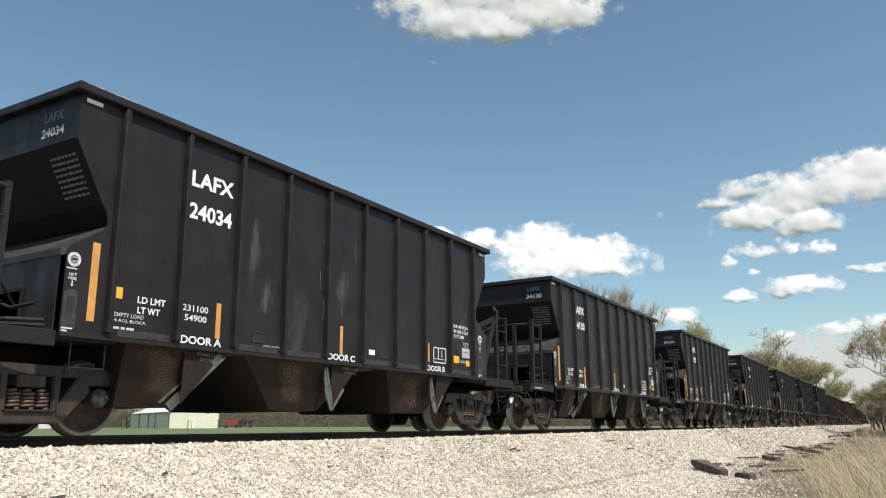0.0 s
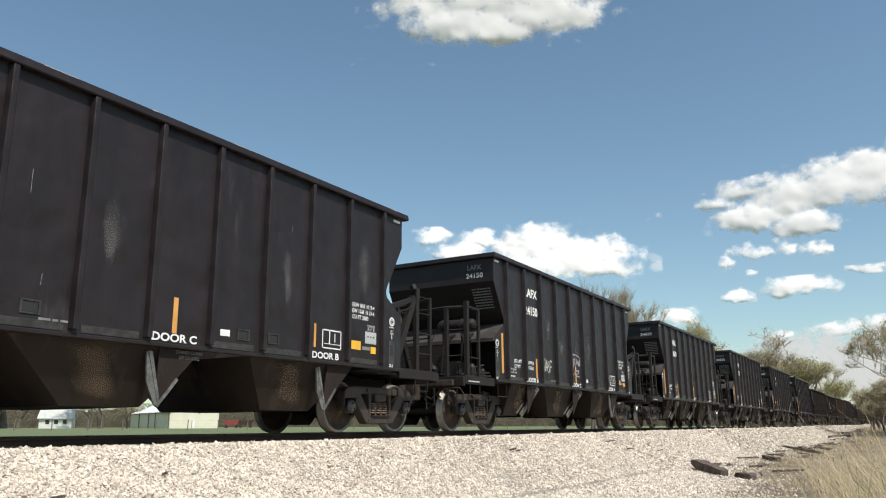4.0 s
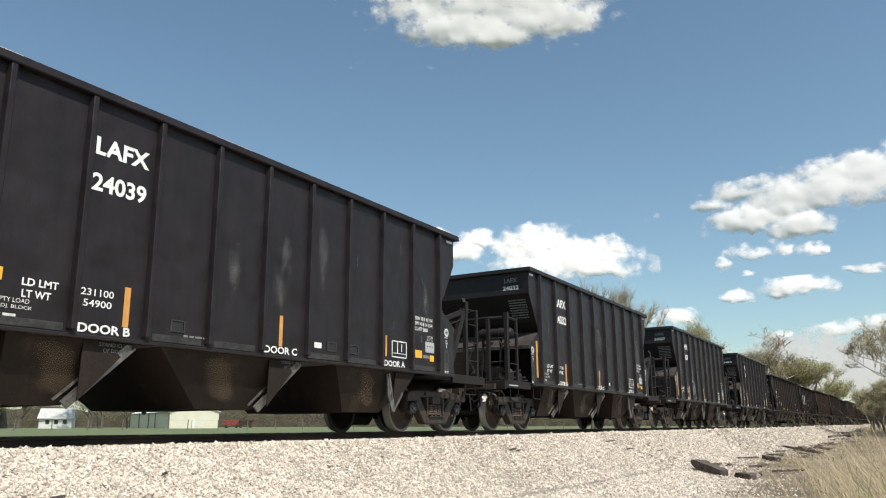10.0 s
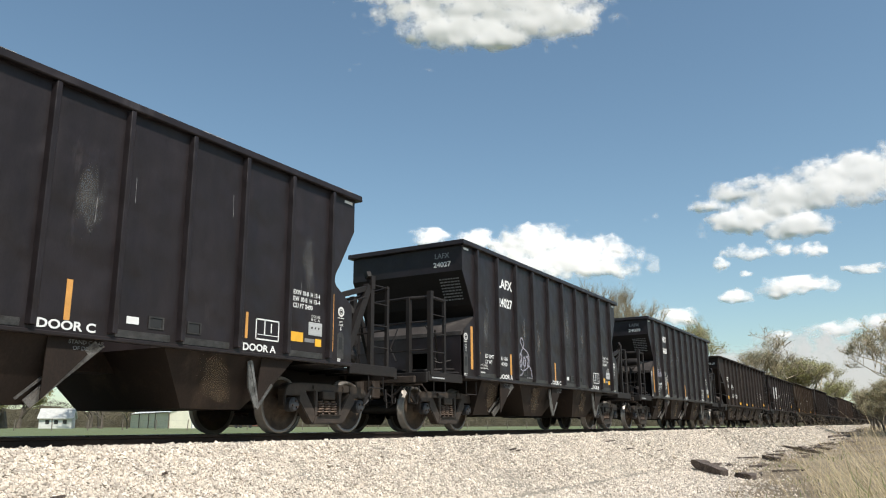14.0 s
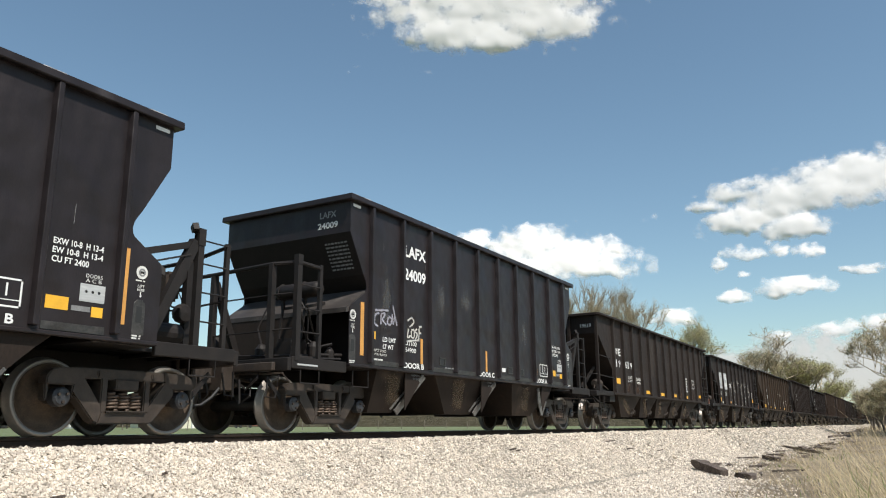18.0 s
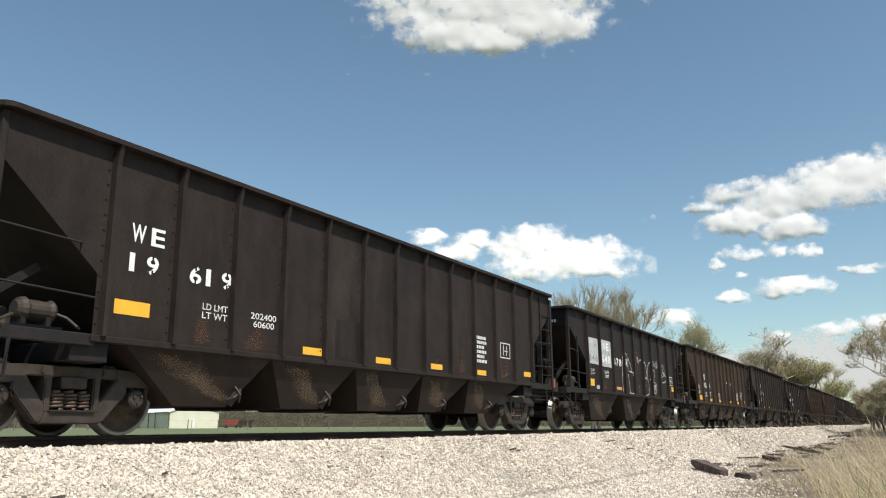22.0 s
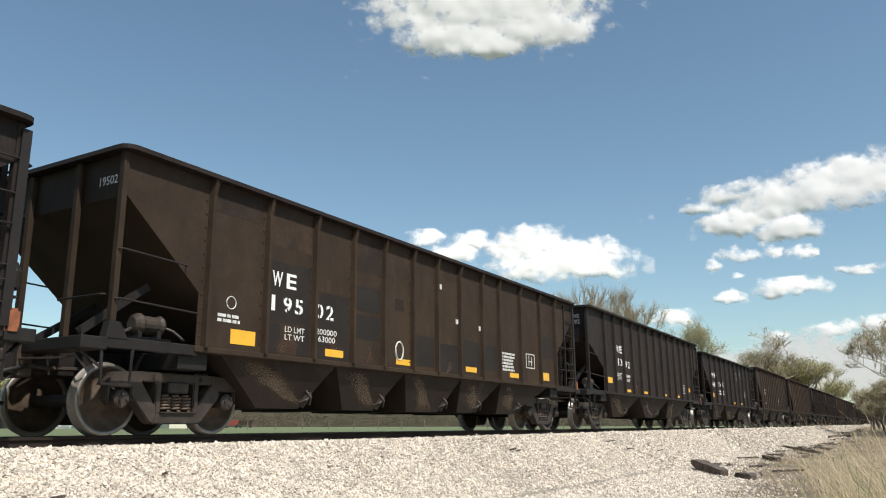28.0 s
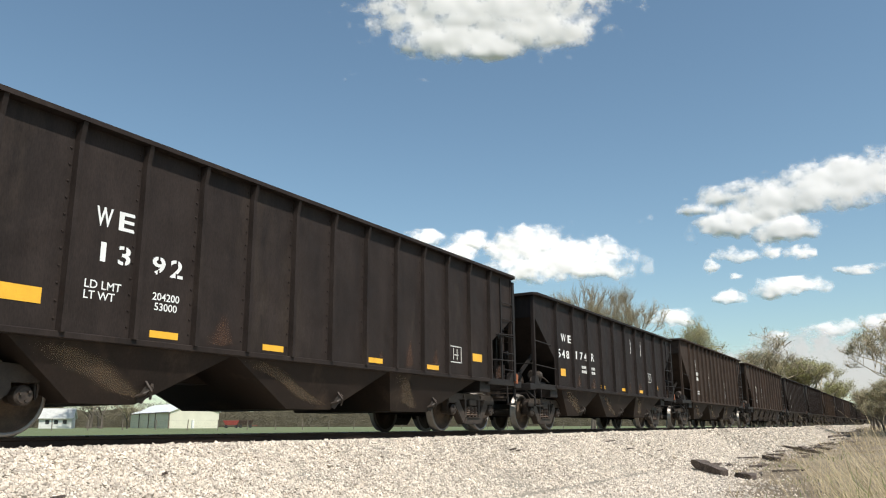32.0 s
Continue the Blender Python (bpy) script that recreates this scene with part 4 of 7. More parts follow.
    rod(br, [(1.42, R + 1.15, 1.80), (0.62, R + 1.18, 1.76), (-0.8, R + 1.2, 1.76)], 0.016, 5)
    pieces("end_brace", br, M_SOOT, car)
    handwheel(car, 0.25, R + 1.28, 2.10, 0.28, M_SOOT)
    gb = soften(box(B(), 0.08, 0.42, R + 0.95, R + 1.2, 1.88, 2.32), 0.05, 2)
    part("hand_brake_gearbox", gb, M_CAST, car)
    part("brake_chain_guard", soften(box(B(), 0.18, 0.32, R + 1.0, R + 1.12, 1.1, 1.9), 0.02), M_SOOT, car)
    part("bell_crank", lathe(B(), [(0.42, 0.0001), (0.42, 0.13), (0.50, 0.15), (0.56, 0.12), (0.58, 0.0001)], 12, "x", (0.2, R + 1.02, 1.66)), M_SOOT, car, "round brake bell crank")
    cy = lathe(B(), [(R + 0.25, 0.0001), (R + 0.25, 0.12), (R + 0.32, 0.15), (R + 0.80, 0.15), (R + 0.86, 0.11), (R + 0.87, 0.0001)], 14, "y", (0.85, 0, 1.32))
    part("brake_cylinder", cy, M_SOOT, car, "round cast brake cylinder")
    couplers(car, -1.72, LH + 1.72)
    # rusty draft gear and levers below both platforms
    for y, s in ((-1.46, -1), (LH + 1.46, 1)):
        part("buffer_beam", soften(box(B(), -1.25, 1.25, *sorted((y, y + s * 0.08)), 0.90, 1.03), 0.012), M_CAST, car, "rust-brown buffer beam")
        part("draft_pocket", soften(box(B(), -0.42, 0.42, *sorted((y + s * 0.05, y + s * 0.30)), 0.60, 1.0), 0.02), M_CAST, car, "rusty draft gear pocket")
        lv = B()
        rod(lv, [(0.75, y, 0.80), (0.78, y + s * 0.05, 0.52), (0.60, y + s * 0.08, 0.40), (0.55, y + s * 0.06, 0.78)], 0.02, 6)
        rod(lv, [(1.1, y, 0.82), (1.12, y + s * 0.06, 0.50), (1.30, y + s * 0.04, 0.48), (1.32, y, 0.82)], 0.016, 6)
        beam(lv, (0.95, y - s * 0.1, 0.80), (1.0, y - s * 0.5, 0.42), 0.07, 0.03, (1, 0, 0))
        pieces("hanging_lever", lv, M_SOOT, car)
        # This beam is added to block the bright gap behind the wheels.
        yi = y - s * 1.5
        part("brake_beam", soften(box(B(), -0.95, 0.95, yi - 0.06, yi + 0.06, 0.36, 0.52), 0.015), M_CAST, car)
    # stirrup steps under the platform corners
    st = B()
    for y in (-1.1, LH + 0.55, 0.25):
        for s in (1, -1):
            rod(st, [(s * 1.44, y, 1.0), (s * 1.44, y, 0.72), (s * 1.44, y + 0.45, 0.72), (s * 1.44, y + 0.45, 1.0)], 0.014, 5)
    pieces("stirrup_step", st, M_SOOT, car)
    truck(car, 0.05, CAP, wheels)
    truck(car, LH - 0.12, CAP, wheels)
    return car


def stand_clear(car, u):
    """Two small lines of warning on the upper edge of a discharge bay."""
    for i, (w, a) in enumerate((("STAND CLEAR", 0.0), ("OF DOORS", 0.06))):
        lettering("warning_lettering", w, car, M_DIM, u + a, u + 0.46 - a, 0.99 - 0.07 * i, 1.035 - 0.07 * i, x=1.452, bold=0.005)


M_WORNEDGE = mat("bare_worn_steel", (0.42, 0.41, 0.40), 0.4, metal=0.5, var=0.4, scale=8, fine=60, bump=0.1)
M_SCRAPED = mat("scraped_sill_steel", (0.050, 0.046, 0.043), 0.42, metal=0.25, var=0.5, scale=9, fine=60, bump=0.12, tint=(0.03, 0.024, 0.02), tint_at=0.5)
# Bright tone stands in for the light caught on the door edges.
M_DOOR = mat("scuffed_lit_steel", (0.20, 0.19, 0.18), 0.45, metal=0.6, var=0.5, scale=8, fine=60, bump=0.1,
             tint=(0.05, 0.045, 0.04), tint_at=0.55)


def black_hopper_paint(car, number, doors, limit, light, seed):
    """The lettering and tape on one car; doors: the letters from its leading end on."""
    rnd = random.Random(seed)
    lettering("reporting_mark", "LAFX", car, M_WHITE, 1.77, 2.55, 3.29, 3.52, bold=0.034)
    lettering("car_number", number, car, M_WHITE, 1.76, 2.54, 2.83, 3.06, bold=0.030)
    lettering("end_mark", "LAFX", car, M_DIM, 0.80, 1.18, 3.73, 3.85, end=0.024, bold=0.02)
    lettering("end_number", number, car, M_WORN, 0.76, 1.22, 3.53, 3.65, end=0.024, bold=0.025)
    for (u, e), d in zip(((1.76, 2.47), (4.81, 5.54), (7.92, 8.60)), (doors[0], doors[1], doors[2])):
        lettering("door_lettering", "DOOR " + d, car, M_WHITE, u, e, 1.125, 1.235, bold=0.03)
    lettering("weight_lettering", "LD LMT", car, M_WHITE, 1.05, 1.48, 1.56, 1.645, bold=0.026)
    lettering("weight_lettering", "LT WT", car, M_WHITE, 1.06, 1.40, 1.43, 1.515, bold=0.026)
    lettering("weight_number", limit, car, M_WHITE, 1.76, 2.20, 1.56, 1.645, bold=0.01)
    lettering("weight_number", light, car, M_WHITE, 1.80, 2.18, 1.43, 1.515, bold=0.01)
    for i, s in enumerate(("EXW 10-8  H 13-4", "EW 10-8  H 13-4", "CU FT 2400")):
        lettering("size_lettering", s, car, M_WHITE, 8.95, 9.60 - 0.18 * (i == 2), 2.09 - 0.105 * i, 2.165 - 0.105 * i, bold=0.022)
    for u, w0, w1, wd in ((0.37, 1.26, 2.20, 0.10), (2.35, 1.24, 1.73, 0.085), (5.12, 1.24, 1.71, 0.075), (7.95, 1.30, 1.68, 0.05), (9.88, 1.27, 2.22, 0.09)):
        decal("reflector_strip", car, M_ORANGE, u, u + wd, w0, w1, label="orange reflective strip")
    decal("yellow_plate", car, M_YELLOW, 0.72, 0.83, 1.58, 1.72, label="small yellow notice plate")
    decal("yellow_plate", car, M_YELLOW, 8.93, 9.21, 1.35, 1.50, label="yellow notice plate")
    decal("yellow_plate", car, M_YELLOW, 9.51, 9.66, 1.31, 1.43, label="yellow notice plate")
    pl = decal("notice_plate", car, M_PATCH, 9.34, 9.67, 1.48, 1.69, label="pale worn notice plate")
    for i in range(3):
        part("dark_dot", lathe(B(), [(LAX + 0.004, 0.018), (LAX + 0.007, 0.018), (LAX + 0.0071, 0.0001)], 8, centre=(0, 9.42 + 0.085 * i, 1.60)), M_SOOT, car)
    lettering("door_order", "DOORS", car, M_WORN, 9.40, 9.62, 1.765, 1.81, bold=0.008)
    lettering("door_order", " ".join(doors), car, M_WORN, 9.40, 9.61, 1.71, 1.755, bold=0.008)
    decal("notice_plate", car, M_DIM, 9.25, 9.49, 1.36, 1.42)
    for i, w in enumerate(("EMPTY LOAD", "4 ADJ. BLOCK", "33% VALVE")):
        if i < 2:
            lettering("small_lettering", w, car, M_WORN, 0.74, 1.16 + 0.04 * i, 1.36 - 0.075 * i, 1.41 - 0.075 * i, bold=0.006)
    decal("white_square", car, M_WHITE, 5.95, 6.13, 1.29, 1.38)
    bars("small_writing", car, M_DIM, 5.98, 6.5, 1.135, 1.16, 1, seed=seed)
    # Slots under the chord: the sky seen through them is painted white.
    for u in (0.06, LH - 0.36):
        part("white_corner_strip", box(B(), LAX, LAX + 0.006, u + 0.04, u + 0.26, 3.895, 3.945), M_WHITE, car, "slot under the top chord, skylight painted white")
    # round emblem, ring and dots
    for u in (0.15, LH - 0.35):
        rd = lathe(B(), [(LAX, 0.085), (LAX + 0.004, 0.085), (LAX + 0.0041, 0.0001)], 20, centre=(0, u, 1.95))
        em = part("round_emblem", rd, M_WORN, car, "round white emblem")
        part("emblem_centre", lathe(B(), [(LAX + 0.004, 0.052), (LAX + 0.007, 0.052), (LAX + 0.0071, 0.030), (LAX + 0.004, 0.030)], 16, centre=(0, u, 1.95), caps=False), M_DIM, em)
        part("emblem_centre", box(B(), LAX + 0.004, LAX + 0.006, u - 0.05, u + 0.05, 1.935, 1.965), M_SOOT, em)
        pad = soften(prism(B(), [(u - 0.09, 1.16), (u + 0.09, 1.16), (u + 0.085, 1.55), (u + 0.04, 1.60), (u - 0.04, 1.60), (u - 0.085, 1.55)], LAX - 0.006, LAX + 0.003), 0.002)
        part("jacking_pad", pad, M_SCRAPED, car, "scraped grey jacking pad")
        bars("small_writing", car, M_WORN, u - 0.085, u + 0.085, 1.83, 1.855, 1, seed=seed + 3)
        lettering("lift_lettering", "LIFT", car, M_WORN, u - 0.05, u + 0.05, 1.755, 1.79, x=LAX + 0.004, bold=0.02)
        lettering("lift_lettering", "HERE", car, M_WORN, u - 0.055, u + 0.055, 1.71, 1.742, x=LAX + 0.004, bold=0.02)
        part("lift_arrow", prism(B(), [(u - 0.007, 1.70), (u + 0.007, 1.70), (u + 0.007, 1.655), (u + 0.022, 1.655), (u, 1.63), (u - 0.022, 1.655), (u - 0.007, 1.655)], LAX, LAX + 0.004), M_WORN, car)
        part("sill_slot", soften(box(B(), LAX - 0.002, LAX + 0.006, u - 0.045, u + 0.045, 1.32, 1.52), 0.003), M_RUBBER, car, "dark jacking slot")
    # inspection stencil frame
    fr = B()
    for a, b, c, d in ((8.16, 8.66, 1.595, 1.615), (8.16, 8.66, 1.30, 1.32), (8.16, 8.18, 1.30, 1.615), (8.64, 8.66, 1.30, 1.615), (8.34, 8.36, 1.38, 1.615),
                       (8.48, 8.50, 1.42, 1.56), (8.20, 8.64, 1.375, 1.385)):
        box(fr, LAX, LAX + 0.004, a, b, c, d)
    part("inspection_stencil", fr, M_WHITE, car, "white inspection stencil frame")
    bars("small_writing", car, M_WORN, 0.74, 1.10, 1.20, 1.245, 1, seed=seed + 9)
    bars("faded_writing", car, M_DIM, 3.3, 3.9, 1.2, 1.24, 1, seed=seed + 2)
    for u in (0.15, LH - 0.35):
        bars("small_writing", car, M_WORN, u - 0.08, u + 0.08, 1.105, 1.165, 2, seed=seed + 4)
    # stencilled lines on the leading slope sheet
    sb = B()
    rnd2 = random.Random(4)
    for i in range(8):
        a = 0.12 + i * 0.035
        z = 3.42 - (a - 0.03) * 0.72 / 0.41
        u = 0.86
        while u < 1.34:
            e = u + rnd2.uniform(0.04, 0.10)
            beam(sb, (u, a - 0.006, z), (min(e, 1.36), a - 0.006, z), 0.03, 0.004, (0, -0.87, -0.5))
            u = e + 0.02
    tagged(part("small_writing", sb, M_DIM, car), kind="stuff")
    for u in (2.10, 5.25):
        stand_clear(car, u)
    # worn streaks and scrapes
    for k in range(rnd.randint(3, 6)):
        u, w = rnd.uniform(0.95, 9.6), rnd.uniform(1.5, 3.3)
        stroke("scrape", car, M_DIM, [(u, w), (u + rnd.uniform(-0.01, 0.01), w + rnd.uniform(0.08, 0.35))], 0.008, x=LAX + 0.003)
    for u in [0.03, 0.30] + [rnd.uniform(0.5, LH - 0.6) for k in range(5)] + [LH - 0.5]:
        part("worn_edge", rod(B(), [(1.582, u, 4.088), (1.583, u + 0.02, 4.089), (1.583, u + rnd.uniform(0.08, 0.45), 4.089)], 0.009, 4), M_WORNEDGE, car, "bright worn edge of the chord")
    # Scuffed patches that also paint the soft glow on bulging panels.
    for k in range(rnd.randint(4, 6)):
        rib = rnd.choice((0, 2, 3, 4, 5, 6, 8, 8))
        u, w = 0.74 + 1.02 * rib + rnd.uniform(0, 0.3), rnd.uniform(1.4, 2.2)
        hh, ww = rnd.uniform(0.9, 1.75), rnd.uniform(0.35, 0.7)
        sc = B()
        sc.faces.new([sc.verts.new(v) for v in ((LAX + 0.0025, u, w), (LAX + 0.0025, u + ww, w), (LAX + 0.0025, u + ww, w + hh), (LAX + 0.0025, u, w + hh))])
        part("paint_scuff", sc, M_SCUFFGLOW, car, "pale scuffed patch with a painted soft glow")
    for u in (3.10, 6.30, 6.92):
        fr = B()
        for a, b, c, d in ((u - 0.03, u + 0.21, 1.40, 1.42), (u - 0.03, u + 0.21, 1.26, 1.28), (u - 0.03, u - 0.005, 1.28, 1.40), (u + 0.185, u + 0.21, 1.28, 1.40)):
            box(fr, LAX - 0.003, LAX + 0.012, a, b, c, d)
        part("slot_rim", fr, M_SCRAPED, car, "scuffed rim of a slot")
        part("sill_slot", box(B(), LAX - 0.002, LAX + 0.003, u, u + 0.18, 1.285, 1.395), M_RUBBER, car)
    for u0, u1 in ((0.80, 1.58), (2.80, 3.6), (3.82, 4.62), (5.80, 6.62), (6.83, 7.66), (8.9, 9.7)):
        part("sill_plate", soften(box(B(), LAX - 0.004, LAX + 0.007, u0, u1, 1.112, 1.205), 0.003), M_SCRAPED, car, "scraped grey plate along the sill")


# ---- the long riveted hopper cars ----
WX = 1.46


def riveted_hopper(length, height, ribs, bays, paint, label, wheels, first=1.53, last=1.35, posts=None, drop=0.64, knee=1.84, low=0.33, stile=False):
    """drop: depth of the end header; knee: height at which its slope meets the side; low: height of the outlets."""
    car = thing("hopper_car", label, "train car", "cars of the train")
    cut = [(0.16, height - 0.06), (0.16, height - drop), (1.42, knee), (1.42, 1.06)]
    outline = cut + [(length - a, b) for a, b in reversed(cut)]
    ys = [first + (length - first - last) * k / (ribs - 1) for k in range(ribs)]
    ys = posts or ys
    rv = B()
    for i in range(12):
        z = 1.25 + (height - 1.45) * i / 11
        for dy in (-0.085,):
            lathe(rv, [(0.0, 0.017), (0.010, 0.015), (0.014, 0.0001)], 6, centre=(0, dy, z))
    rivets = mesh_of("riveting", rv, paint)
    for s in (1, -1):
        a, b = sorted((s * (WX - 0.012), s * WX))
        part("side_sheet", prism(B(), outline, a, b), paint, car)
        rib = B()
        z1 = height - 0.06
        # tapered post, deeper below than at the top
        v = []
        for z, d in ((1.10, 0.085), (z1 - 0.25, 0.075), (z1, 0.12)):
            v.append([rib.verts.new(p) for p in ((s * (WX - 0.003), -0.05, z), (s * (WX + d), -0.03, z), (s * (WX + d), 0.03, z), (s * (WX - 0.003), 0.05, z))])
        for p, q in zip(v, v[1:]):
            for i in range(4):
                rib.faces.new((p[i], p[(i + 1) % 4], q[(i + 1) % 4], q[i]))
        rib.faces.new(v[0][::-1])
        rib.faces.new(v[-1])
        rib = mesh_of("side_rib", rib, paint)
        for y in ys:
            o = part("side_rib", rib, paint, car, at=pose(0, y, 0))
            if s > 0:
                tagged(part("riveting", rivets, paint, o, at=pose(WX, 0, 0)), kind="stuff")
        part("side_sill", soften(box(B(), *sorted((s * (WX - 0.05), s * (WX + 0.05))), 1.38, length - 1.38, 1.03, 1.11), 0.01), paint, car)
    # top chord: a flat bulb angle that overhangs the sheets, with rounded corners
    ch = B()
    w, r = 1.60, 0.16
    loop = []
    for cx, cy, a0 in ((w - r, r, -90), (w - r, length - r, 0), (-w + r, length - r, 90), (-w + r, r, 180)):
        for k in range(5):
            a = radians(a0 + 90 * k / 4)
            loop.append((cx + r * math.cos(a), cy + r * math.sin(a)))
    n = len(loop)
    rows = []
    for inset, z in ((0.16, height - 0.07), (0.0, height - 0.07), (0.0, height - 0.01), (0.02, height), (0.16, height)):
        rows.append([ch.verts.new((x - math.copysign(inset, x), y + (inset if y < length / 2 else -inset), z)) for x, y in loop])
    for k in range(len(rows)):
        p, q = rows[k], rows[(k + 1) % len(rows)]
        for i in range(n):
            ch.faces.new((p[i], p[(i + 1) % n], q[(i + 1) % n], q[i]))
    part("top_chord", ch, M_WE_BLACK if paint == M_WE_TAN else paint, car)
    for e in (0, 1):
        def yy(a, e=e):
            return length - a if e else a
        part("end_header", box(B(), -WX + 0.013, WX - 0.013, *sorted((yy(0.16), yy(0.175))), height - drop, height - 0.06), paint, car)
        sl = B()
        k0 = height - drop
        foot = 0.16 + 1.26 * (k0 - 1.08) / (k0 - knee)
        prism(sl, [(yy(a), b) for a, b in ((0.16, k0), (foot, 1.08), (foot + 0.03, 1.1), (0.19, k0 + 0.02))], -WX + 0.013, WX - 0.013)
        part("slope_sheet", sl, paint, car)
        # stiffener under the slope sheet and its upright gusset
        gs = prism(B(), [(yy(0.5), 1.10), (yy(1.5), 1.10), (yy(1.5), 1.48)], -0.02, 0.02)
        part("bolster_gusset", gs, M_SOOT, car)
        pm = mesh_of("end_post", soften(box(B(), -0.05, 0.05, *sorted((yy(0.08), yy(0.158))), 1.08, height - 0.08), 0.01), paint)
        for x in (1.43, 0.52, -0.52, -1.43):
            part("end_post", pm, paint, car, at=pose(x, 0, 0))
        for s in (1, -1):
            part("post_foot", prism(B(), [(yy(0.02), 1.10), (yy(0.34), 1.10), (yy(0.20), 1.30), (yy(0.06), 1.30)], s * 1.43 - 0.06, s * 1.43 + 0.06), M_SOOT, car)
        pf = B()
        box(pf, -1.5, 1.5, *sorted((yy(-0.30), yy(0.05))), 0.95, 1.10)
        for s in (1, -1):
            box(pf, *sorted((s * 1.40, s * 1.48)), *sorted((yy(0.05), yy(1.45))), 0.98, 1.12)
        box(pf, -0.25, 0.25, *sorted((yy(-0.45), yy(2.0))), 0.70, 1.05)
        box(pf, -1.4, 1.4, *sorted((yy(1.2), yy(1.7))), 0.80, 1.04)
        pieces("end_sill", soften(pf, 0.01), M_SOOT, car, "heavy steel end sill")
        br = B()
        beam(br, (0.9, yy(0.05), 1.2), (1.0, yy(0.95), 1.9), 0.10, 0.05, (1, 0, 0))
        beam(br, (-0.3, yy(0.10), 1.1), (-0.3, yy(1.1), 1.75), 0.10, 0.06, (1, 0, 0))
        pieces("end_brace", br, M_SOOT, car)
        gm = B()
        for z, y1 in ((1.58, 1.40), (2.20, 0.73 if stile else 0.16 + 1.26 * (k0 - 2.16) / (k0 - knee) + 0.12)):
            for s in (1, -1):
                rod(gm, [(s * 1.48, yy(0.10), z), (s * 1.53, yy(0.14), z), (s * 1.53, yy(y1 - 0.03), z - 0.04), (s * 1.47, yy(y1), z - 0.04)], 0.014, 5)
        rod(gm, [(0.52, yy(0.01), 1.62), (0.55, yy(-0.03), 1.62), (1.40, yy(-0.03), 1.62), (1.44, yy(0.01), 1.62)], 0.014, 5)
        if stile:
            for s in (1, -1):
                part("ladder_stile", beam(B(), (s * 1.47, yy(0.73), 1.08), (s * 1.47, yy(0.73), 2.62), 0.06, 0.045, (1, 0, 0)), paint, car)
        pieces("grab_iron", gm, M_SOOT, car)
        sp = B()
        for s in (1, -1):
            rod(sp, [(s * 1.46, yy(0.0), 1.0), (s * 1.47, yy(0.02), 0.55), (s * 1.47, yy(0.42), 0.55), (s * 1.46, yy(0.44), 1.0)], 0.024, 6)
            beam(sp, (s * 1.47, yy(0.0), 0.55), (s * 1.47, yy(0.44), 0.55), 0.07, 0.03)
            beam(sp, (s * 1.30, yy(-0.25), 0.98), (s * 1.46, yy(0.02), 0.74), 0.05, 0.03)
        pieces("stirrup_step", sp, M_SOOT, car)
    cy = B()
    lathe(cy, [(0.66, 0.0001), (0.66, 0.09), (0.70, 0.135), (0.76, 0.15), (0.80, 0.125), (1.04, 0.12), (1.08, 0.145), (1.11, 0.13), (1.12, 0.0001)], 16, "y", (1.10, 0, 1.36))
    part("brake_cylinder", cy, M_CAST, car, "round cast brake cylinder")
    vb = B()
    box(vb, 0.95, 1.28, 0.62, 1.16, 1.10, 1.18)
    box(vb, 1.0, 1.2, 0.70, 0.76, 1.18, 1.30)
    box(vb, 1.0, 1.2, 1.0, 1.06, 1.18, 1.30)
    pieces("cylinder_bracket", vb, M_SOOT, car)
    vp = B()
    rod(vp, [(1.12, 1.12, 1.36), (1.22, 1.24, 1.30), (1.30, 1.36, 1.18)], 0.022, 6)
    rod(vp, [(1.10, 0.66, 1.30), (1.16, 0.45, 1.20), (1.30, 0.25, 1.16), (1.38, 0.10, 1.14)], 0.02, 6)
    pieces("brake_pipe", vp, M_CAST, car)
    part("brake_valve", lathe(B(), [(1.10, 0.0001), (1.10, 0.10), (1.22, 0.12), (1.34, 0.10), (1.42, 0.05), (1.43, 0.0001)], 12, "z", (0.70, 0.75, 0)), M_CAST, car)
    ladder(car, 1.47, length - 0.72, length - 0.07, 1.1, height - 0.15, [1.35 + 0.40 * k for k in range(5)], M_SOOT, stiles=(0.05, 0.11))
    part("retainer_bracket", soften(box(B(), 1.36, 1.52, length - 0.06, length + 0.10, 1.02, 1.30), 0.03, 2), M_ORANGERUST, car, "orange rusted bracket")
    part("chain_guide", rod(B(), [(0.55, length + 0.10, 1.15), (0.50, length + 0.14, 1.5), (0.34, length + 0.16, 1.8)], 0.02, 6), M_CAST, car)
    for z in (1.55, 2.35, 2.95):
        if z < height - 0.3:
            part("end_rail", rod(B(), [(1.40, length + 0.02, z), (1.36, length + 0.10, z), (-1.36, length + 0.10, z), (-1.40, length + 0.02, z)], 0.016, 5), M_SOOT, car)
    lad2 = B()
    for y in (length + 0.02,):
        for x in (0.95, 1.35):
            beam(lad2, (x, y, 1.05), (x, y, height - 0.1), 0.07, 0.06, (1, 0, 0))
        for k in range(6):
            rod(lad2, [(0.95, y, 1.3 + 0.38 * k), (0.96, y + 0.06, 1.3 + 0.38 * k), (1.34, y + 0.06, 1.3 + 0.38 * k), (1.35, y, 1.3 + 0.38 * k)], 0.012, 5)
    part("end_ladder", lad2, M_SOOT, car)
    st = B()
    for i in range(5):
        box(st, -0.10, 0.95, length + 0.08 + 0.06 * i, length + 0.115 + 0.06 * i, 1.50, 1.53)
    pieces("brake_step_slat", st, M_SOOT, car)
    bs = B()
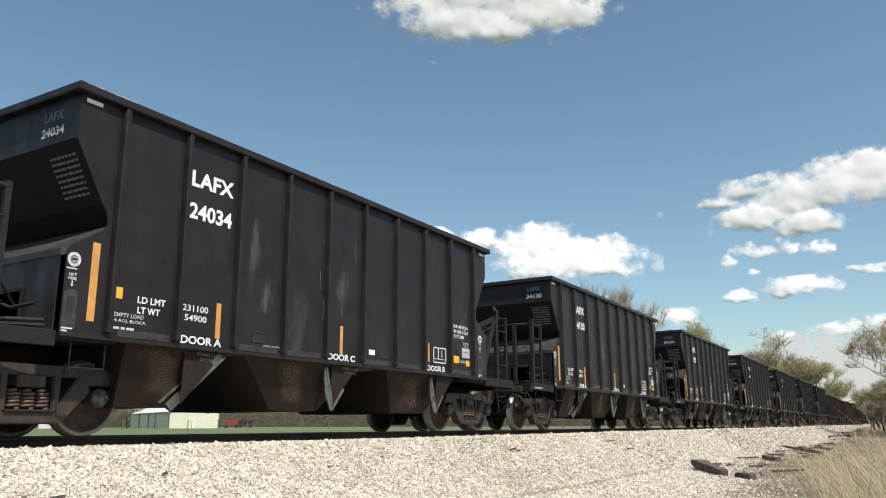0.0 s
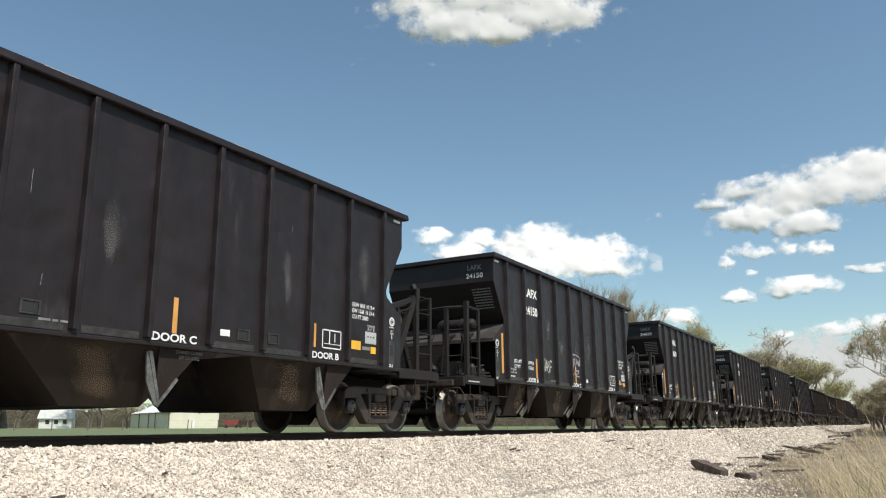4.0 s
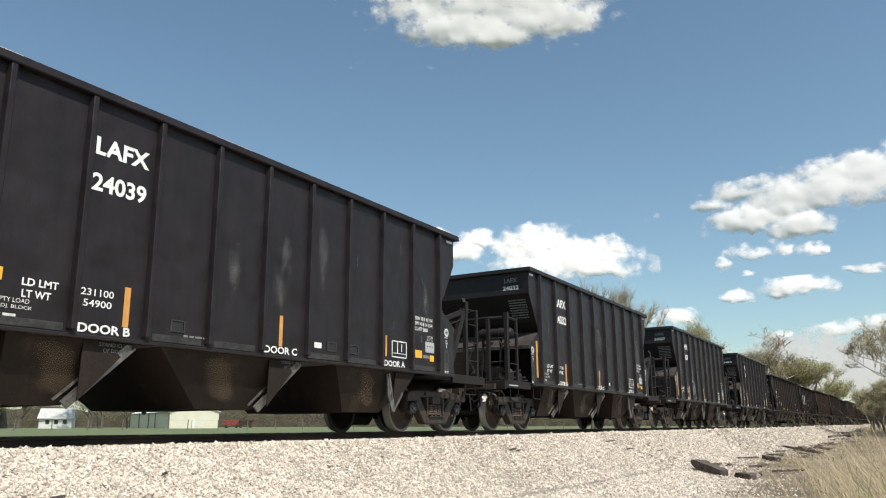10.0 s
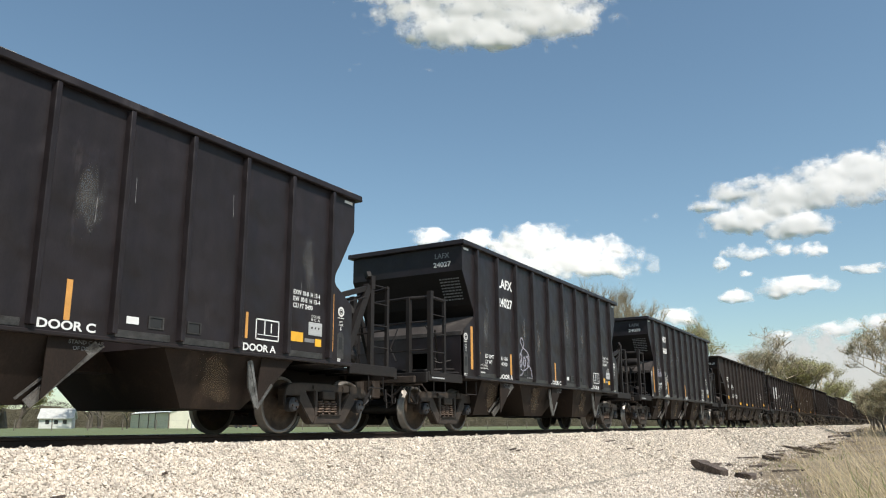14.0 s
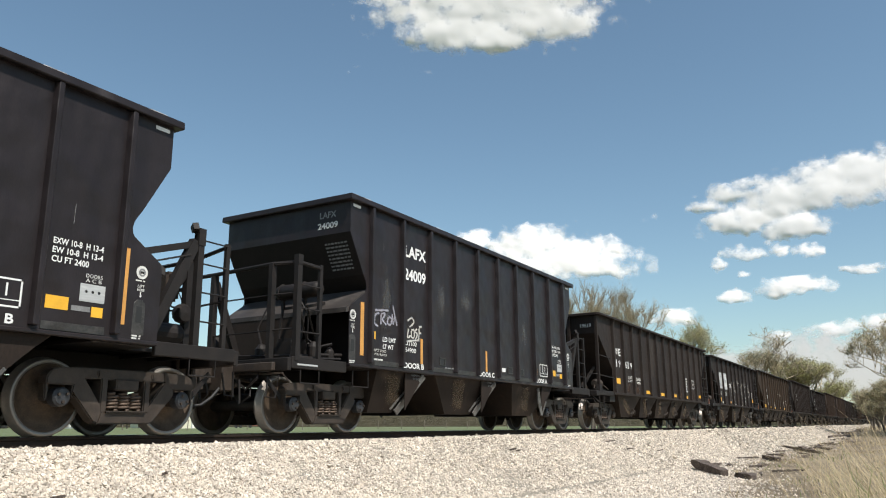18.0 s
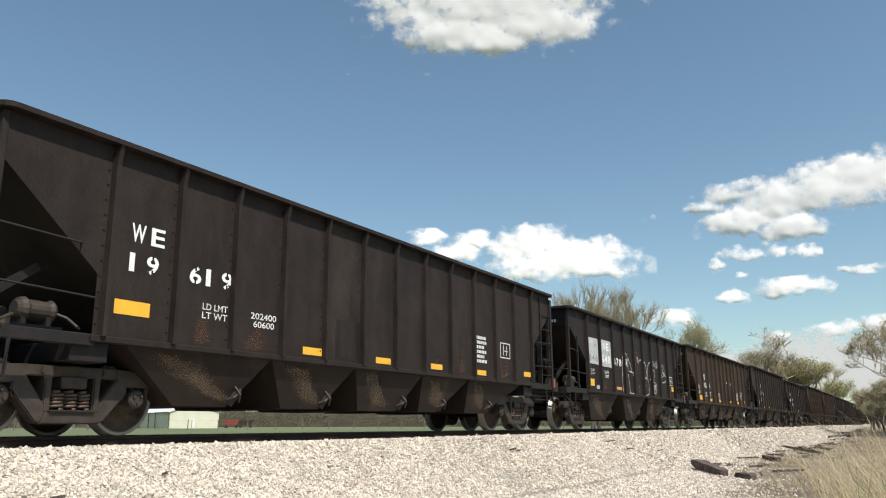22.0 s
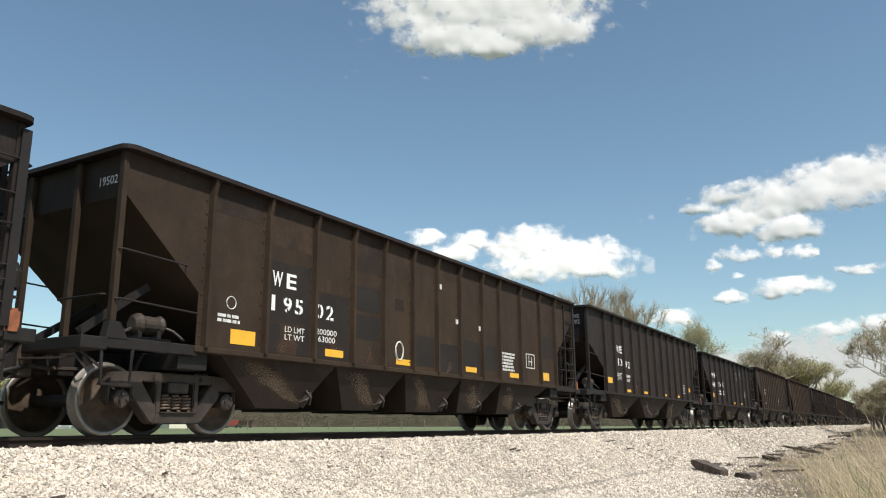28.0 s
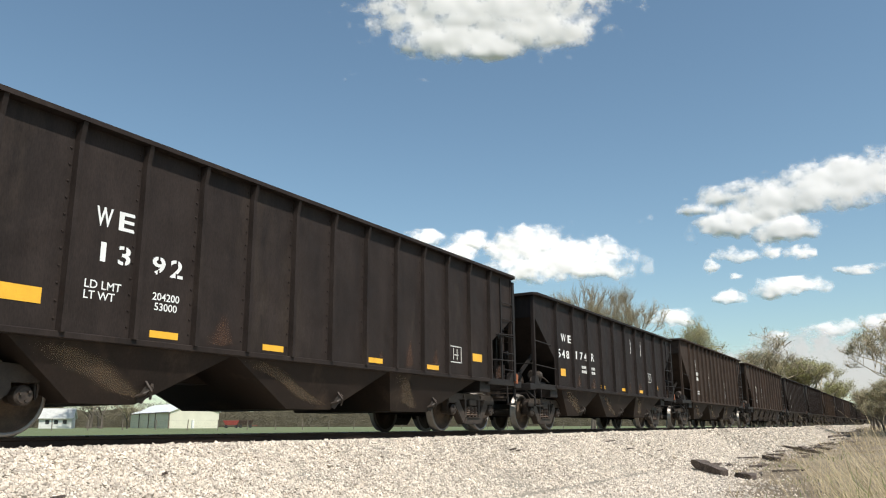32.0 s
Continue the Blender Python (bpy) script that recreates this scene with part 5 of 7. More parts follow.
    for x in (0.0, 0.85):
        beam(bs, (x, length + 0.02, 1.15), (x, length + 0.34, 1.50), 0.05, 0.04, (1, 0, 0))
        beam(bs, (x, length + 0.02, 1.48), (x, length + 0.36, 1.48), 0.05, 0.03, (1, 0, 0))
    pieces("step_bracket", bs, M_SOOT, car)
    part("brake_shaft_guide", soften(box(B(), 0.70, 0.82, length + 0.02, length + 0.12, 1.12, height - 0.45), 0.015), M_SOOT, car)
    ch = B()
    rod(ch, [(0.62, length + 0.12, 2.45), (0.66, length + 0.16, 2.0), (0.60, length + 0.15, 1.6), (0.66, length + 0.14, 1.2)], 0.028, 6)
    rod(ch, [(1.05, length + 0.10, height - 0.5), (1.12, length + 0.14, 2.3), (1.04, length + 0.12, 1.9), (1.10, length + 0.12, 1.2)], 0.022, 6)
    pieces("brake_rod", ch, M_CAST, car)
    handwheel(car, 0.25, length + 0.22, 2.0, 0.27, M_SOOT)
    part("hand_brake_gearbox", soften(box(B(), 0.10, 0.40, length + 0.03, length + 0.2, 1.8, 2.2), 0.04, 2), M_CAST, car)
    part("brake_rigging_box", soften(box(B(), 0.44, 0.66, length + 0.02, length + 0.20, 1.72, 2.62), 0.05, 2), M_SOOT, car)
    part("bell_crank", lathe(B(), [(0.86, 0.0001), (0.86, 0.15), (0.94, 0.18), (1.02, 0.14), (1.04, 0.0001)], 12, "x", (0.0, length + 0.12, 2.30)), M_SOOT, car)
    part("retaining_valve", lathe(B(), [(1.55, 0.0001), (1.55, 0.09), (1.75, 0.11), (1.86, 0.06), (1.87, 0.0001)], 10, "z", (1.16, length + 0.14, 0)), M_SOOT, car)
    part("centre_sill", box(B(), -0.2, 0.2, 1.5, length - 1.5, 0.70, 1.04), M_HOPPER, car)
    # hopper bays: wide sloping sides that meet in ridges between the outlets
    lm = B()
    rod(lm, [(1.18, -0.04, 0.42), (1.30, 0.02, 0.46), (1.34, 0.10, 0.54), (1.26, 0.16, 0.58)], 0.026, 6)
    beam(lm, (1.20, 0.02, 0.36), (1.30, 0.10, 0.56), 0.05, 0.09)
    rod(lm, [(1.28, 0.05, 0.62), (1.36, 0.08, 0.50), (1.30, 0.12, 0.40)], 0.018, 5)
    latch = mesh_of("door_latch", lm, M_CAST)
    for k, (t0, t1, b0, b1) in enumerate(bays):
        bm = B()
        lo, hi = [], []
        for yb, yt in ((b0, t0), (b1, t1)):
            for sx in (-1, 1):
                lo.append(bm.verts.new((sx * 1.18, yb, low)))
                hi.append(bm.verts.new((sx * 1.43, yt, 1.05)))
        for f in ((lo[0], lo[1], lo[3], lo[2]), (hi[0], hi[2], hi[3], hi[1]), (lo[0], lo[2], hi[2], hi[0]), (lo[1], hi[1], hi[3], lo[3]),
                  (lo[0], hi[0], hi[1], lo[1]), (lo[2], lo[3], hi[3], hi[2])):
            bm.faces.new(f)
        bay = part("hopper_bay", bm, M_HOPPER, car, "rust-dusted sloping hopper bay")
        def face(a, z):
            return (1.432 - 0.25 * (1.05 - z) / (1.05 - low), a, z)
        lift = (0.95, 0.62, 0.42, 0.55, 0.4)[k]
        rows = []
        for i in range(6):                       # dust and the sunlit diagonal painted down the slope, broadest above the outlet
            z = 1.0 - (0.95 - low) * i / 5
            mid = t0 + (b0 - t0) * i / 5 + 0.45 + (0.25 + 0.25 * i / 5) * lift
            w0 = (0.52 + 0.12 * math.sin(i * 1.3 + k)) * (0.55 + 0.55 * lift)
            rows.append([face(mid - w0, z), face(mid, z), face(mid + w0 * 0.7, z)])
        soft_strip("dust_streak", bay, M_DUSTLIGHT, rows, "tan streak of dust and painted sunlight")
        for s in (1, -1):
            part("door_latch", latch, M_DOOR, bay, "worn door latch", at=pose(0, b1 + 0.02, 0, 0, 0, 0) if s > 0 else pose(0, b1 + 0.1, 0, 0, 0, 180))
    rnd = random.Random(int(length * 100) + ribs)
    for y in rnd.sample(ys[1:], 5):
        w0, h0 = rnd.uniform(0.2, 0.42), rnd.uniform(0.25, 0.6)
        rows = [[(WX + 0.003, y + 0.52 - w0 * f, 1.13 + h0 * g), (WX + 0.004, y + 0.52, 1.13 + h0 * g), (WX + 0.003, y + 0.52 + w0 * f, 1.13 + h0 * g)]
                for f, g in ((1.0, 0.0), (0.9, 0.15), (0.6, 0.5), (0.3, 1.0))]
        soft_strip("rust_bloom", car, M_RUSTVEIL, rows, "rust bloom above the sill")
    couplers(car, -0.55, length + 0.55)
    truck(car, 1.50, CAP_GREY, wheels)
    truck(car, length - 1.50, CAP_GREY, wheels)
    return car


def spaced(name, chars, parent, material, u0, u1, w0, w1, x=WX + 0.004, bold=0.02, bridge=None):
    """Widely spaced stencil characters, one after another across the box."""
    n = len(chars)
    step = (u1 - u0) / n
    for i, c in enumerate(chars):
        if c != " ":
            wd = 0.30 if c in "1I" else 0.72
            lettering(name, c, parent, material, u0 + i * step, u0 + (i + wd) * step, w0, w1, x=x, bold=bold)
            if bridge and c in "023568R9":           # the gaps that a stencil leaves
                mid, h = u0 + (i + wd * 0.5) * step, w1 - w0
                for a, b in ((w0 - 0.004, w0 + 0.26 * h), (w1 - 0.26 * h, w1 + 0.004)):
                    part("stencil_bridge", box(B(), x - 0.001, x + 0.0015, mid - 0.014, mid + 0.014, a, b), bridge, parent)


def tape(car, spans, x=WX):
    for u0, u1, w0, w1 in spans:
        decal("reflector_strip", car, M_YELLOW, u0, u1, w0, w1, x=x, label="yellow reflective strip")


def stencil_frame(car, u, w, s=1.0, material=None, x=WX):
    fr = B()
    for a, b, c, d in ((0, .46, .30, .32), (0, .46, 0, .02), (0, .02, 0, .32), (.44, .46, 0, .32), (.14, .16, .06, .28), (.28, .30, .06, .26), (.14, .34, .14, .16)):
        box(fr, x, x + 0.004, u + a * s, u + b * s, w + c * s, w + d * s)
    part("inspection_stencil", fr, material or M_WORN, car, "worn white inspection stencil frame")


# ---- the train, car by car ----
WHEELS = {}
TRAIN = []          # (car, place of its leading chord at the start, its wheelsets)


def travelled(t):
    """How far the train has come at t seconds; it gathers speed slowly."""
    knots = ((0, 4.48), (6, 4.47), (10, 4.45), (13, 4.50), (17, 4.65), (19, 4.72), (22, 4.80), (25, 4.86), (33, 4.93))
    s = 0.0
    for (a, va), (b, vb) in zip(knots, knots[1:]):
        if t <= a:
            break
        e = min(t, b)
        ve = va + (vb - va) * (e - a) / (b - a)
        s += (va + ve) / 2 * (e - a)
    return s


def build_train():
    first_wheels = []
    base = black_hopper(first_wheels)
    numbers = (("24101", "BCA", "231000", "55000"), ("24034", "ACB", "231100", "54900"), ("24130", "ACB", "231000", "55000"), ("24150", "BCA", "230900", "55100"),
               ("24039", "BCA", "231100", "54900"), ("24032", "BCA", "231100", "54900"), ("24027", "ACB", "231100", "54900"),
               ("24009", "BCA", "231100", "54900"))
    for k, (num, doors, lim, light) in enumerate(numbers):
        y = 5.19 + 14.40 * (k - 1)
        if k == 0:
            car, wheels = base, first_wheels
            base.matrix_basis = pose(XC, y, 0)
        else:
            car = copy_thing(base, pose(XC, y, 0))
            wheels = sorted((o for o in car.children if o.name.startswith("wheelset")), key=lambda o: o.location.y)
        TRAIN.append((car, y, wheels))
    # the cars that run the other way round carry no brake gear on the leading platform
    for k, (num, doors, lim, light) in enumerate(numbers):
        if doors == "ACB":
            for o in [o for o in TRAIN[k][0].children if o.name.split(".")[0] in ("air_reservoir", "reservoir_bracket", "valve_box", "brake_valve")]:
                bpy.data.objects.remove(o)
            wall = B()
            for x0, x1, z0, z1 in ((-1.46, 0.22, 1.10, 2.02), (0.80, 1.46, 1.10, 2.02), (0.22, 0.80, 1.62, 2.02), (0.22, 0.80, 1.10, 1.16)):
                box(wall, x0, x1, -0.012, 0.006, z0, z1)
            part("end_bulkhead", wall, M_BLACK, TRAIN[k][0], "black end sheet with a square opening")
            rim = B()
            for x0, x1, z0, z1 in ((0.19, 0.23, 1.14, 1.66), (0.79, 0.83, 1.14, 1.66), (0.23, 0.79, 1.62, 1.66)):
                box(rim, x0, x1, -0.03, -0.012, z0, z1)
            part("opening_rim", rim, M_SOOT, TRAIN[k][0])
            part("yellow_plate", box(B(), -1.30, -1.12, -1.428, -1.421, 0.96, 1.08), M_YELLOW, TRAIN[k][0], "small yellow notice plate")
        else:
            part("end_bulkhead", box(B(), -1.46, 0.28, -0.012, 0.006, 1.10, 2.02), M_HOPPER, TRAIN[k][0], "dusty black end sheet")
        unwanted = [me for me, v_shape in MIDDLE_DOORS if v_shape == (doors == "BCA")]
        for o in [o for o in TRAIN[k][0].children_recursive if o.data in unwanted]:
            bpy.data.objects.remove(o)
    for k, (num, doors, lim, light) in enumerate(numbers):
        black_hopper_paint(TRAIN[k][0], num, doors, lim, light, 20 + k)
    graffiti(TRAIN[3][0], TRAIN[6][0], TRAIN[7][0])

    four = lambda L: [(1.9, 4.45, 2.9, 3.85), (4.5, 6.6, 4.95, 5.85), (L - 6.9, L - 4.75, L - 6.5, L - 5.6), (L - 4.7, L - 1.9, L - 4.5, L - 3.7)]
    five = lambda L: [(1.9, 4.5, 2.9, 3.85), (4.5, 6.6, 5.0, 5.9), (6.6, 8.8, 7.0, 8.2), (8.8, 10.7, 9.0, 9.7), (10.7, L - 1.9, 10.9, 11.8)]
    three = lambda L: [(1.9, L / 2 - 2.0, 2.9, 3.8), (L / 2 - 2.0, L / 2 + 1.9, L / 2 - 0.6, L / 2 + 0.5), (L / 2 + 1.9, L - 1.9, L / 2 + 2.3, L / 2 + 3.6)]
    old_bays = lambda L: [(1.55, 4.37, 2.43, 3.75), (4.85, 7.57, 5.9, 6.9), (7.9, 10.6, 8.3, 9.4)]
    black, brown, rust = M_WE_BLACK, M_WE_BROWN, M_WE_RUST
    t_black = "weathered black riveted hopper car with white stencils and yellow reflectors"
    t_brown = "faded brown-black riveted hopper car with painted-out patches"
    t_rust = "rusty brown riveted hopper car in the distance"
    rows = [
        (104.33, 15.30, 3.55, 13, five, black, t_black), (120.86, 13.0, 3.45, 10, old_bays, M_WE_STREAK, "old black riveted hopper car with grey patches and white graffiti"),
        (135.00, 15.42, 3.55, 13, five, M_WE_TAN, t_brown), (151.56, 14.45, 3.68, 13, three, black, t_black), (167.15, 13.8, 3.48, 10, three, M_WE_STREAK, "rust-streaked brown hopper car with white stencils"),
        (182.6, 13.9, 3.72, 14, three, rust, t_rust), (198.4, 15.5, 3.72, 13, five, rust, t_rust), (215.3, 13.6, 3.68, 13, three, black, t_black), (230.2, 15.0, 3.72, 13, three, black, t_black),
        (246.6, 15.3, 3.66, 13, five, brown, t_brown), (263.1, 14.3, 3.68, 13, three, black, t_black), (278.6, 14.3, 3.7, 13, three, rust, t_rust), (294.1, 14.3, 3.7, 13, three, black, t_black), (309.6, 14.3, 3.7, 13, three, black, t_black), (325.1, 14.3, 3.7, 13, three, rust, t_rust), (340.6, 14.3, 3.7, 13, three, black, t_black)]
    uneven = (1.55, 2.70, 3.82, 4.85, 5.79, 6.78, 7.70, 8.65, 9.68, 10.55, 11.73, 12.93, 13.95)      # posts of the patched car
    made = []
    for y, L, h, ribs, bays, paint, label in rows:
        wheels = []
        special = {120.86: dict(drop=0.55, knee=1.98, low=0.22, stile=True, posts=(1.52, 2.66, 3.89, 5.06, 6.16, 7.24, 8.34, 9.45, 10.62, 11.70)), 135.0: dict(posts=uneven), 151.56: dict(drop=1.12)}.get(y, {})
        car = riveted_hopper(L, h, ribs, bays(L), paint, label, wheels, **special)
        car.matrix_basis = pose(XC, y, 0)
        TRAIN.append((car, y, wheels))
        made.append(car)
    riveted_paint(made)


def graffiti(a, b, c):
    """Sprayed scrawls on three of the black cars, as plain strokes."""
    for pts in ([(2.80, 1.74), (2.93, 1.75), (2.90, 1.48), (2.83, 1.44), (2.79, 1.50)], [(2.95, 1.42), (3.03, 1.73), (3.08, 1.43)], [(2.96, 1.55), (3.10, 1.56)],
                [(3.20, 1.70), (3.12, 1.70), (3.13, 1.60), (3.20, 1.54), (3.18, 1.44), (3.10, 1.44)], [(3.25, 1.43), (3.25, 1.72), (3.38, 1.72)], [(3.25, 1.58), (3.36, 1.58)]):
        spray(a, M_SPRAYWHITE, pts, 0.03)
    for pts in ([(4.79, 1.92), (4.92, 2.02), (5.17, 2.04), (5.4, 2.0), (5.5, 1.94), (5.47, 1.78), (5.38, 1.71)], [(4.94, 1.88), (4.85, 1.87), (4.83, 1.76), (4.87, 1.67), (4.95, 1.67), (4.99, 1.74)],
                [(5.02, 1.72), (4.99, 1.88), (5.07, 1.91), (5.09, 1.86), (5.02, 1.79), (5.16, 1.74)], [(5.17, 1.74), (5.21, 1.92), (5.28, 1.76)], [(5.18, 1.79), (5.27, 1.81)],
                [(5.3, 1.91), (5.36, 1.74), (5.39, 1.87), (5.43, 1.74), (5.47, 1.92)]):
        spray(a, M_SPRAY, pts, 0.036)
    spray(a, M_SPRAY, [(4.79, 1.51), (4.87, 1.43), (4.98, 1.48), (5.1, 1.55), (5.26, 1.59), (5.39, 1.58), (5.34, 1.53), (5.15, 1.44), (5.32, 1.43), (5.45, 1.42)], 0.034)
    for pts in ([(3.07, 1.95), (2.98, 2.04), (2.94, 2.14), (3.02, 2.18), (3.09, 2.14), (3.12, 2.03), (3.07, 1.95)], [(3.07, 1.95), (2.97, 1.83), (2.87, 1.67), (2.83, 1.49), (2.82, 1.35), (2.83, 1.15)],
                [(3.07, 1.95), (3.28, 1.88), (3.4, 1.79), (3.44, 1.68), (3.4, 1.53), (3.26, 1.44), (3.08, 1.38), (2.91, 1.42)], [(2.83, 1.29), (2.91, 1.26), (3.02, 1.31), (3.14, 1.45)],
                [(3.4, 1.53), (3.52, 1.44), (3.6, 1.23)]):
        spray(b, M_SPRAY, pts, 0.034)
    for pts in ([(2.82, 1.73), (2.95, 1.79), (2.99, 1.69), (2.89, 1.57), (2.85, 1.46)], [(2.96, 1.68), (3.0, 1.55), (2.89, 1.46)], [(3.11, 1.67), (3.1, 1.53), (3.17, 1.5), (3.22, 1.62), (3.15, 1.71), (3.11, 1.67)],
                [(3.23, 1.72), (3.34, 1.74), (3.37, 1.64), (3.32, 1.48)]):
        spray(b, M_SPRAY, pts, 0.055)
    for pts in ([(0.93, 2.07), (0.8, 2.02), (0.78, 1.87), (0.9, 1.82)], [(0.98, 1.85), (0.99, 2.05), (1.11, 2.07), (1.03, 1.96), (1.16, 1.87)], [(1.22, 2.03), (1.19, 1.91), (1.29, 1.89), (1.32, 2.01), (1.22, 2.03)],
                [(1.33, 2.11), (1.38, 1.91), (1.43, 2.06), (1.5, 1.89), (1.35, 2.28)], [(0.77, 2.1), (1.03, 2.13), (1.23, 2.15)]):
        spray(c, M_SPRAY, pts, 0.04)
    for pts in ([(1.86, 2.02), (2.01, 2.1), (2.09, 2.02), (1.92, 1.91)], [(1.9, 1.89), (1.87, 1.71), (1.98, 1.76)], [(2.0, 1.86), (2.01, 1.73), (2.1, 1.74), (2.09, 1.87), (2.0, 1.86)],
                [(2.21, 1.91), (2.13, 1.85), (2.22, 1.8), (2.14, 1.69)], [(2.28, 1.95), (2.27, 1.68)], [(2.26, 1.83), (2.36, 1.84)], [(2.27, 1.95), (2.38, 1.97)], [(1.85, 1.63), (2.3, 1.70)]):
        spray(c, M_SPRAYWHITE, pts, 0.036)


def riveted_paint(cars):
    a, b, c, d, e = cars[:5]
    # the two longest cars
    for car, n1, n2, l1, l2, mark, second, ld, wt, strips, words, frame_at in (
            (a, "19", "619", "202400", "60600", (1.84, 2.36, 2.33, 2.57), (2.80, 3.60), (3.06, 1.50), (3.98, 1.48),
             ((1.68, 2.20, 1.40, 1.58), (5.16, 5.66, 1.17, 1.29), (7.15, 7.62, 1.16, 1.27), (9.05, 9.5, 1.17, 1.28), (11.02, 11.45, 1.16, 1.27), (13.5, 13.9, 1.25, 1.37)), (10.95, 11.5, 1.42, 2.05), (12.2, 1.62)),
            (c, "195", "02", "200000", "63000", (2.84, 3.40, 2.16, 2.40), (3.88, 4.36), (3.16, 1.36), (3.90, 1.40),
             ((2.04, 2.53, 1.20, 1.41), (4.15, 4.63, 1.18, 1.30), (6.24, 6.72, 1.18, 1.29), (8.94, 9.43, 1.20, 1.31), (11.13, 11.63, 1.19, 1.30), (13.08, 13.53, 1.21, 1.41)), (10.72, 11.50, 1.32, 1.78), (12.09, 1.47))):
        u0, u1, w0, w1 = mark
        spaced("reporting_mark", "WE", car, M_WHITE, u0, u1 + 0.08, w0, w1)
        paint = M_WE_BLACK if car == a else M_DARKPATCH
        spaced("car_number", n1, car, M_WHITE, u0, u0 + (0.52 if len(n1) == 2 else 0.80), w0 - 0.38, w1 - 0.38, bridge=paint)
        spaced("car_number", n2, car, M_WHITE, second[0], second[1] + 0.06, w0 - 0.38, w1 - 0.38, bridge=paint)
        for i, s in enumerate(("LD LMT", "LT WT")):
            lettering("weight_lettering", s, car, M_WORN, ld[0], ld[0] + 0.46, ld[1] + 0.12 - 0.12 * i, ld[1] + 0.21 - 0.12 * i, x=WX + 0.004)
        lettering("weight_number", l1, car, M_WORN, wt[0], wt[0] + 0.54, wt[1] + 0.12, wt[1] + 0.215, x=WX + 0.004)
        lettering("weight_number", l2, car, M_WORN, wt[0] + 0.06, wt[0] + 0.50, wt[1], wt[1] + 0.095, x=WX + 0.004)
        tape(car, strips)
        stencil_frame(car, *frame_at, 1.15)
        bars("small_writing", car, M_WORN, *words, 6, x=WX, seed=3)
        lettering("end_number", n1 + n2, car, M_WORN, 0.90, 1.26, 3.10, 3.22, end=0.156)
    ring = B()
    rod(ring, [(WX + 0.006, 6.34 + 0.13 * math.cos(0.314 * k), 1.44 + 0.17 * math.sin(0.314 * k)) for k in range(21)], 0.017, 4)
    part("painted_ring", ring, M_WORN, c, "white painted ring")
    ring = B()
    rod(ring, [(WX + 0.006, 2.02 + 0.09 * math.cos(0.314 * k), 1.78 + 0.09 * math.sin(0.314 * k)) for k in range(21)], 0.008, 4)
    part("painted_ring", ring, M_WORN, c)
    bars("small_writing", c, M_WORN, 1.78, 2.22, 1.48, 1.62, 2, x=WX, seed=8)
    # painted-out rectangles, brown on the third long car
    for u0, u1, w0, w1, m in ((1.66, 2.62, 3.05, 3.45, M_WE_BROWN), (2.78, 3.74, 2.80, 3.46, M_WE_BROWN), (2.78, 3.74, 1.62, 2.55, M_DARKPATCH), (2.78, 3.05, 1.13, 1.60, M_DARKPATCH), (3.45, 3.74, 1.13, 1.60, M_DARKPATCH),
                              (3.90, 4.77, 1.13, 2.22, M_DARKPATCH), (4.15, 4.60, 2.24, 2.45, M_WE_BROWN), (4.93, 5.71, 2.76, 3.46, M_WE_BROWN), (4.93, 5.71, 2.06, 2.50, M_DARKPATCH), (4.93, 5.71, 1.55, 1.98, M_DARKPATCH),
                              (5.87, 6.70, 2.86, 3.46, M_WE_BROWN), (6.86, 7.62, 1.20, 1.80, M_DARKPATCH), (7.78, 8.57, 1.13, 1.72, M_DARKPATCH), (7.78, 8.57, 3.1, 3.46, M_WE_BROWN),
                              (8.73, 9.60, 1.30, 1.88, M_DARKPATCH), (9.76, 10.47, 1.28, 1.86, M_DARKPATCH), (13.02, 13.86, 1.80, 2.36, M_DARKPATCH), (6.2, 6.5, 2.2, 2.42, M_WE_BROWN)):
        decal("painted_patch", c, m, u0, u1, w0, w1, x=WX - 0.003, t=0.005)
    decal("painted_patch", a, M_WE_STREAK, 5.98, 6.66, 1.16, 1.82, x=WX - 0.003, label="rusty painted-out patch")
    for u, w in ((7.78, 2.82), (11.72, 3.18), (8.50, 2.16), (9.55, 2.12)):
        bars("small_writing", c, M_WORN, u, u + 0.22, w, w + 0.16, 1, x=WX + 0.01, seed=5)
    # car with grey patches and graffiti
    decal("grey_patch", b, M_PATCH, 1.57, 2.55, 1.90, 2.70, x=WX, label="grey painted-out panel")
    decal("grey_patch", b, M_PATCH, 2.74, 3.80, 1.88, 2.72, x=WX, label="grey painted-out panel")
    spaced("reporting_mark", "WE", b, M_WHITE, 2.98, 3.66, 2.40, 2.64, x=WX + 0.008)
    spaced("car_number", "548", b, M_WHITE, 2.84, 3.78, 1.99, 2.24, x=WX + 0.008, bridge=M_PATCH)
    spaced("car_number", "878", b, M_WHITE, 4.00, 4.92, 1.98, 2.23, bridge=M_WE_STREAK)
    lettering("car_letter", "R", b, M_WHITE, 5.36, 5.50, 2.02, 2.28, x=WX + 0.004)
    spaced("ghost_number", "846", b, M_DIMPATCH, 1.70, 2.56, 1.98, 2.2, x=WX + 0.008)
    spaced("ghost_mark", "H", b, M_DIMPATCH, 2.18, 2.5, 2.38, 2.62, x=WX + 0.008)
    spaced("ghost_number", "72", b, M_DIMPATCH, 3.2, 3.74, 2.28, 2.44, x=WX + 0.0065)
    for i, s in enumerate(("LD LMT", "LT WT")):
        lettering("weight_lettering", s, b, M_WORN, 1.83, 2.20, 1.67 - 0.11 * i, 1.75 - 0.11 * i, x=WX + 0.004)
    lettering("weight_number", "166700", b, M_WORN, 3.08, 3.50, 1.66, 1.76, x=WX + 0.004)
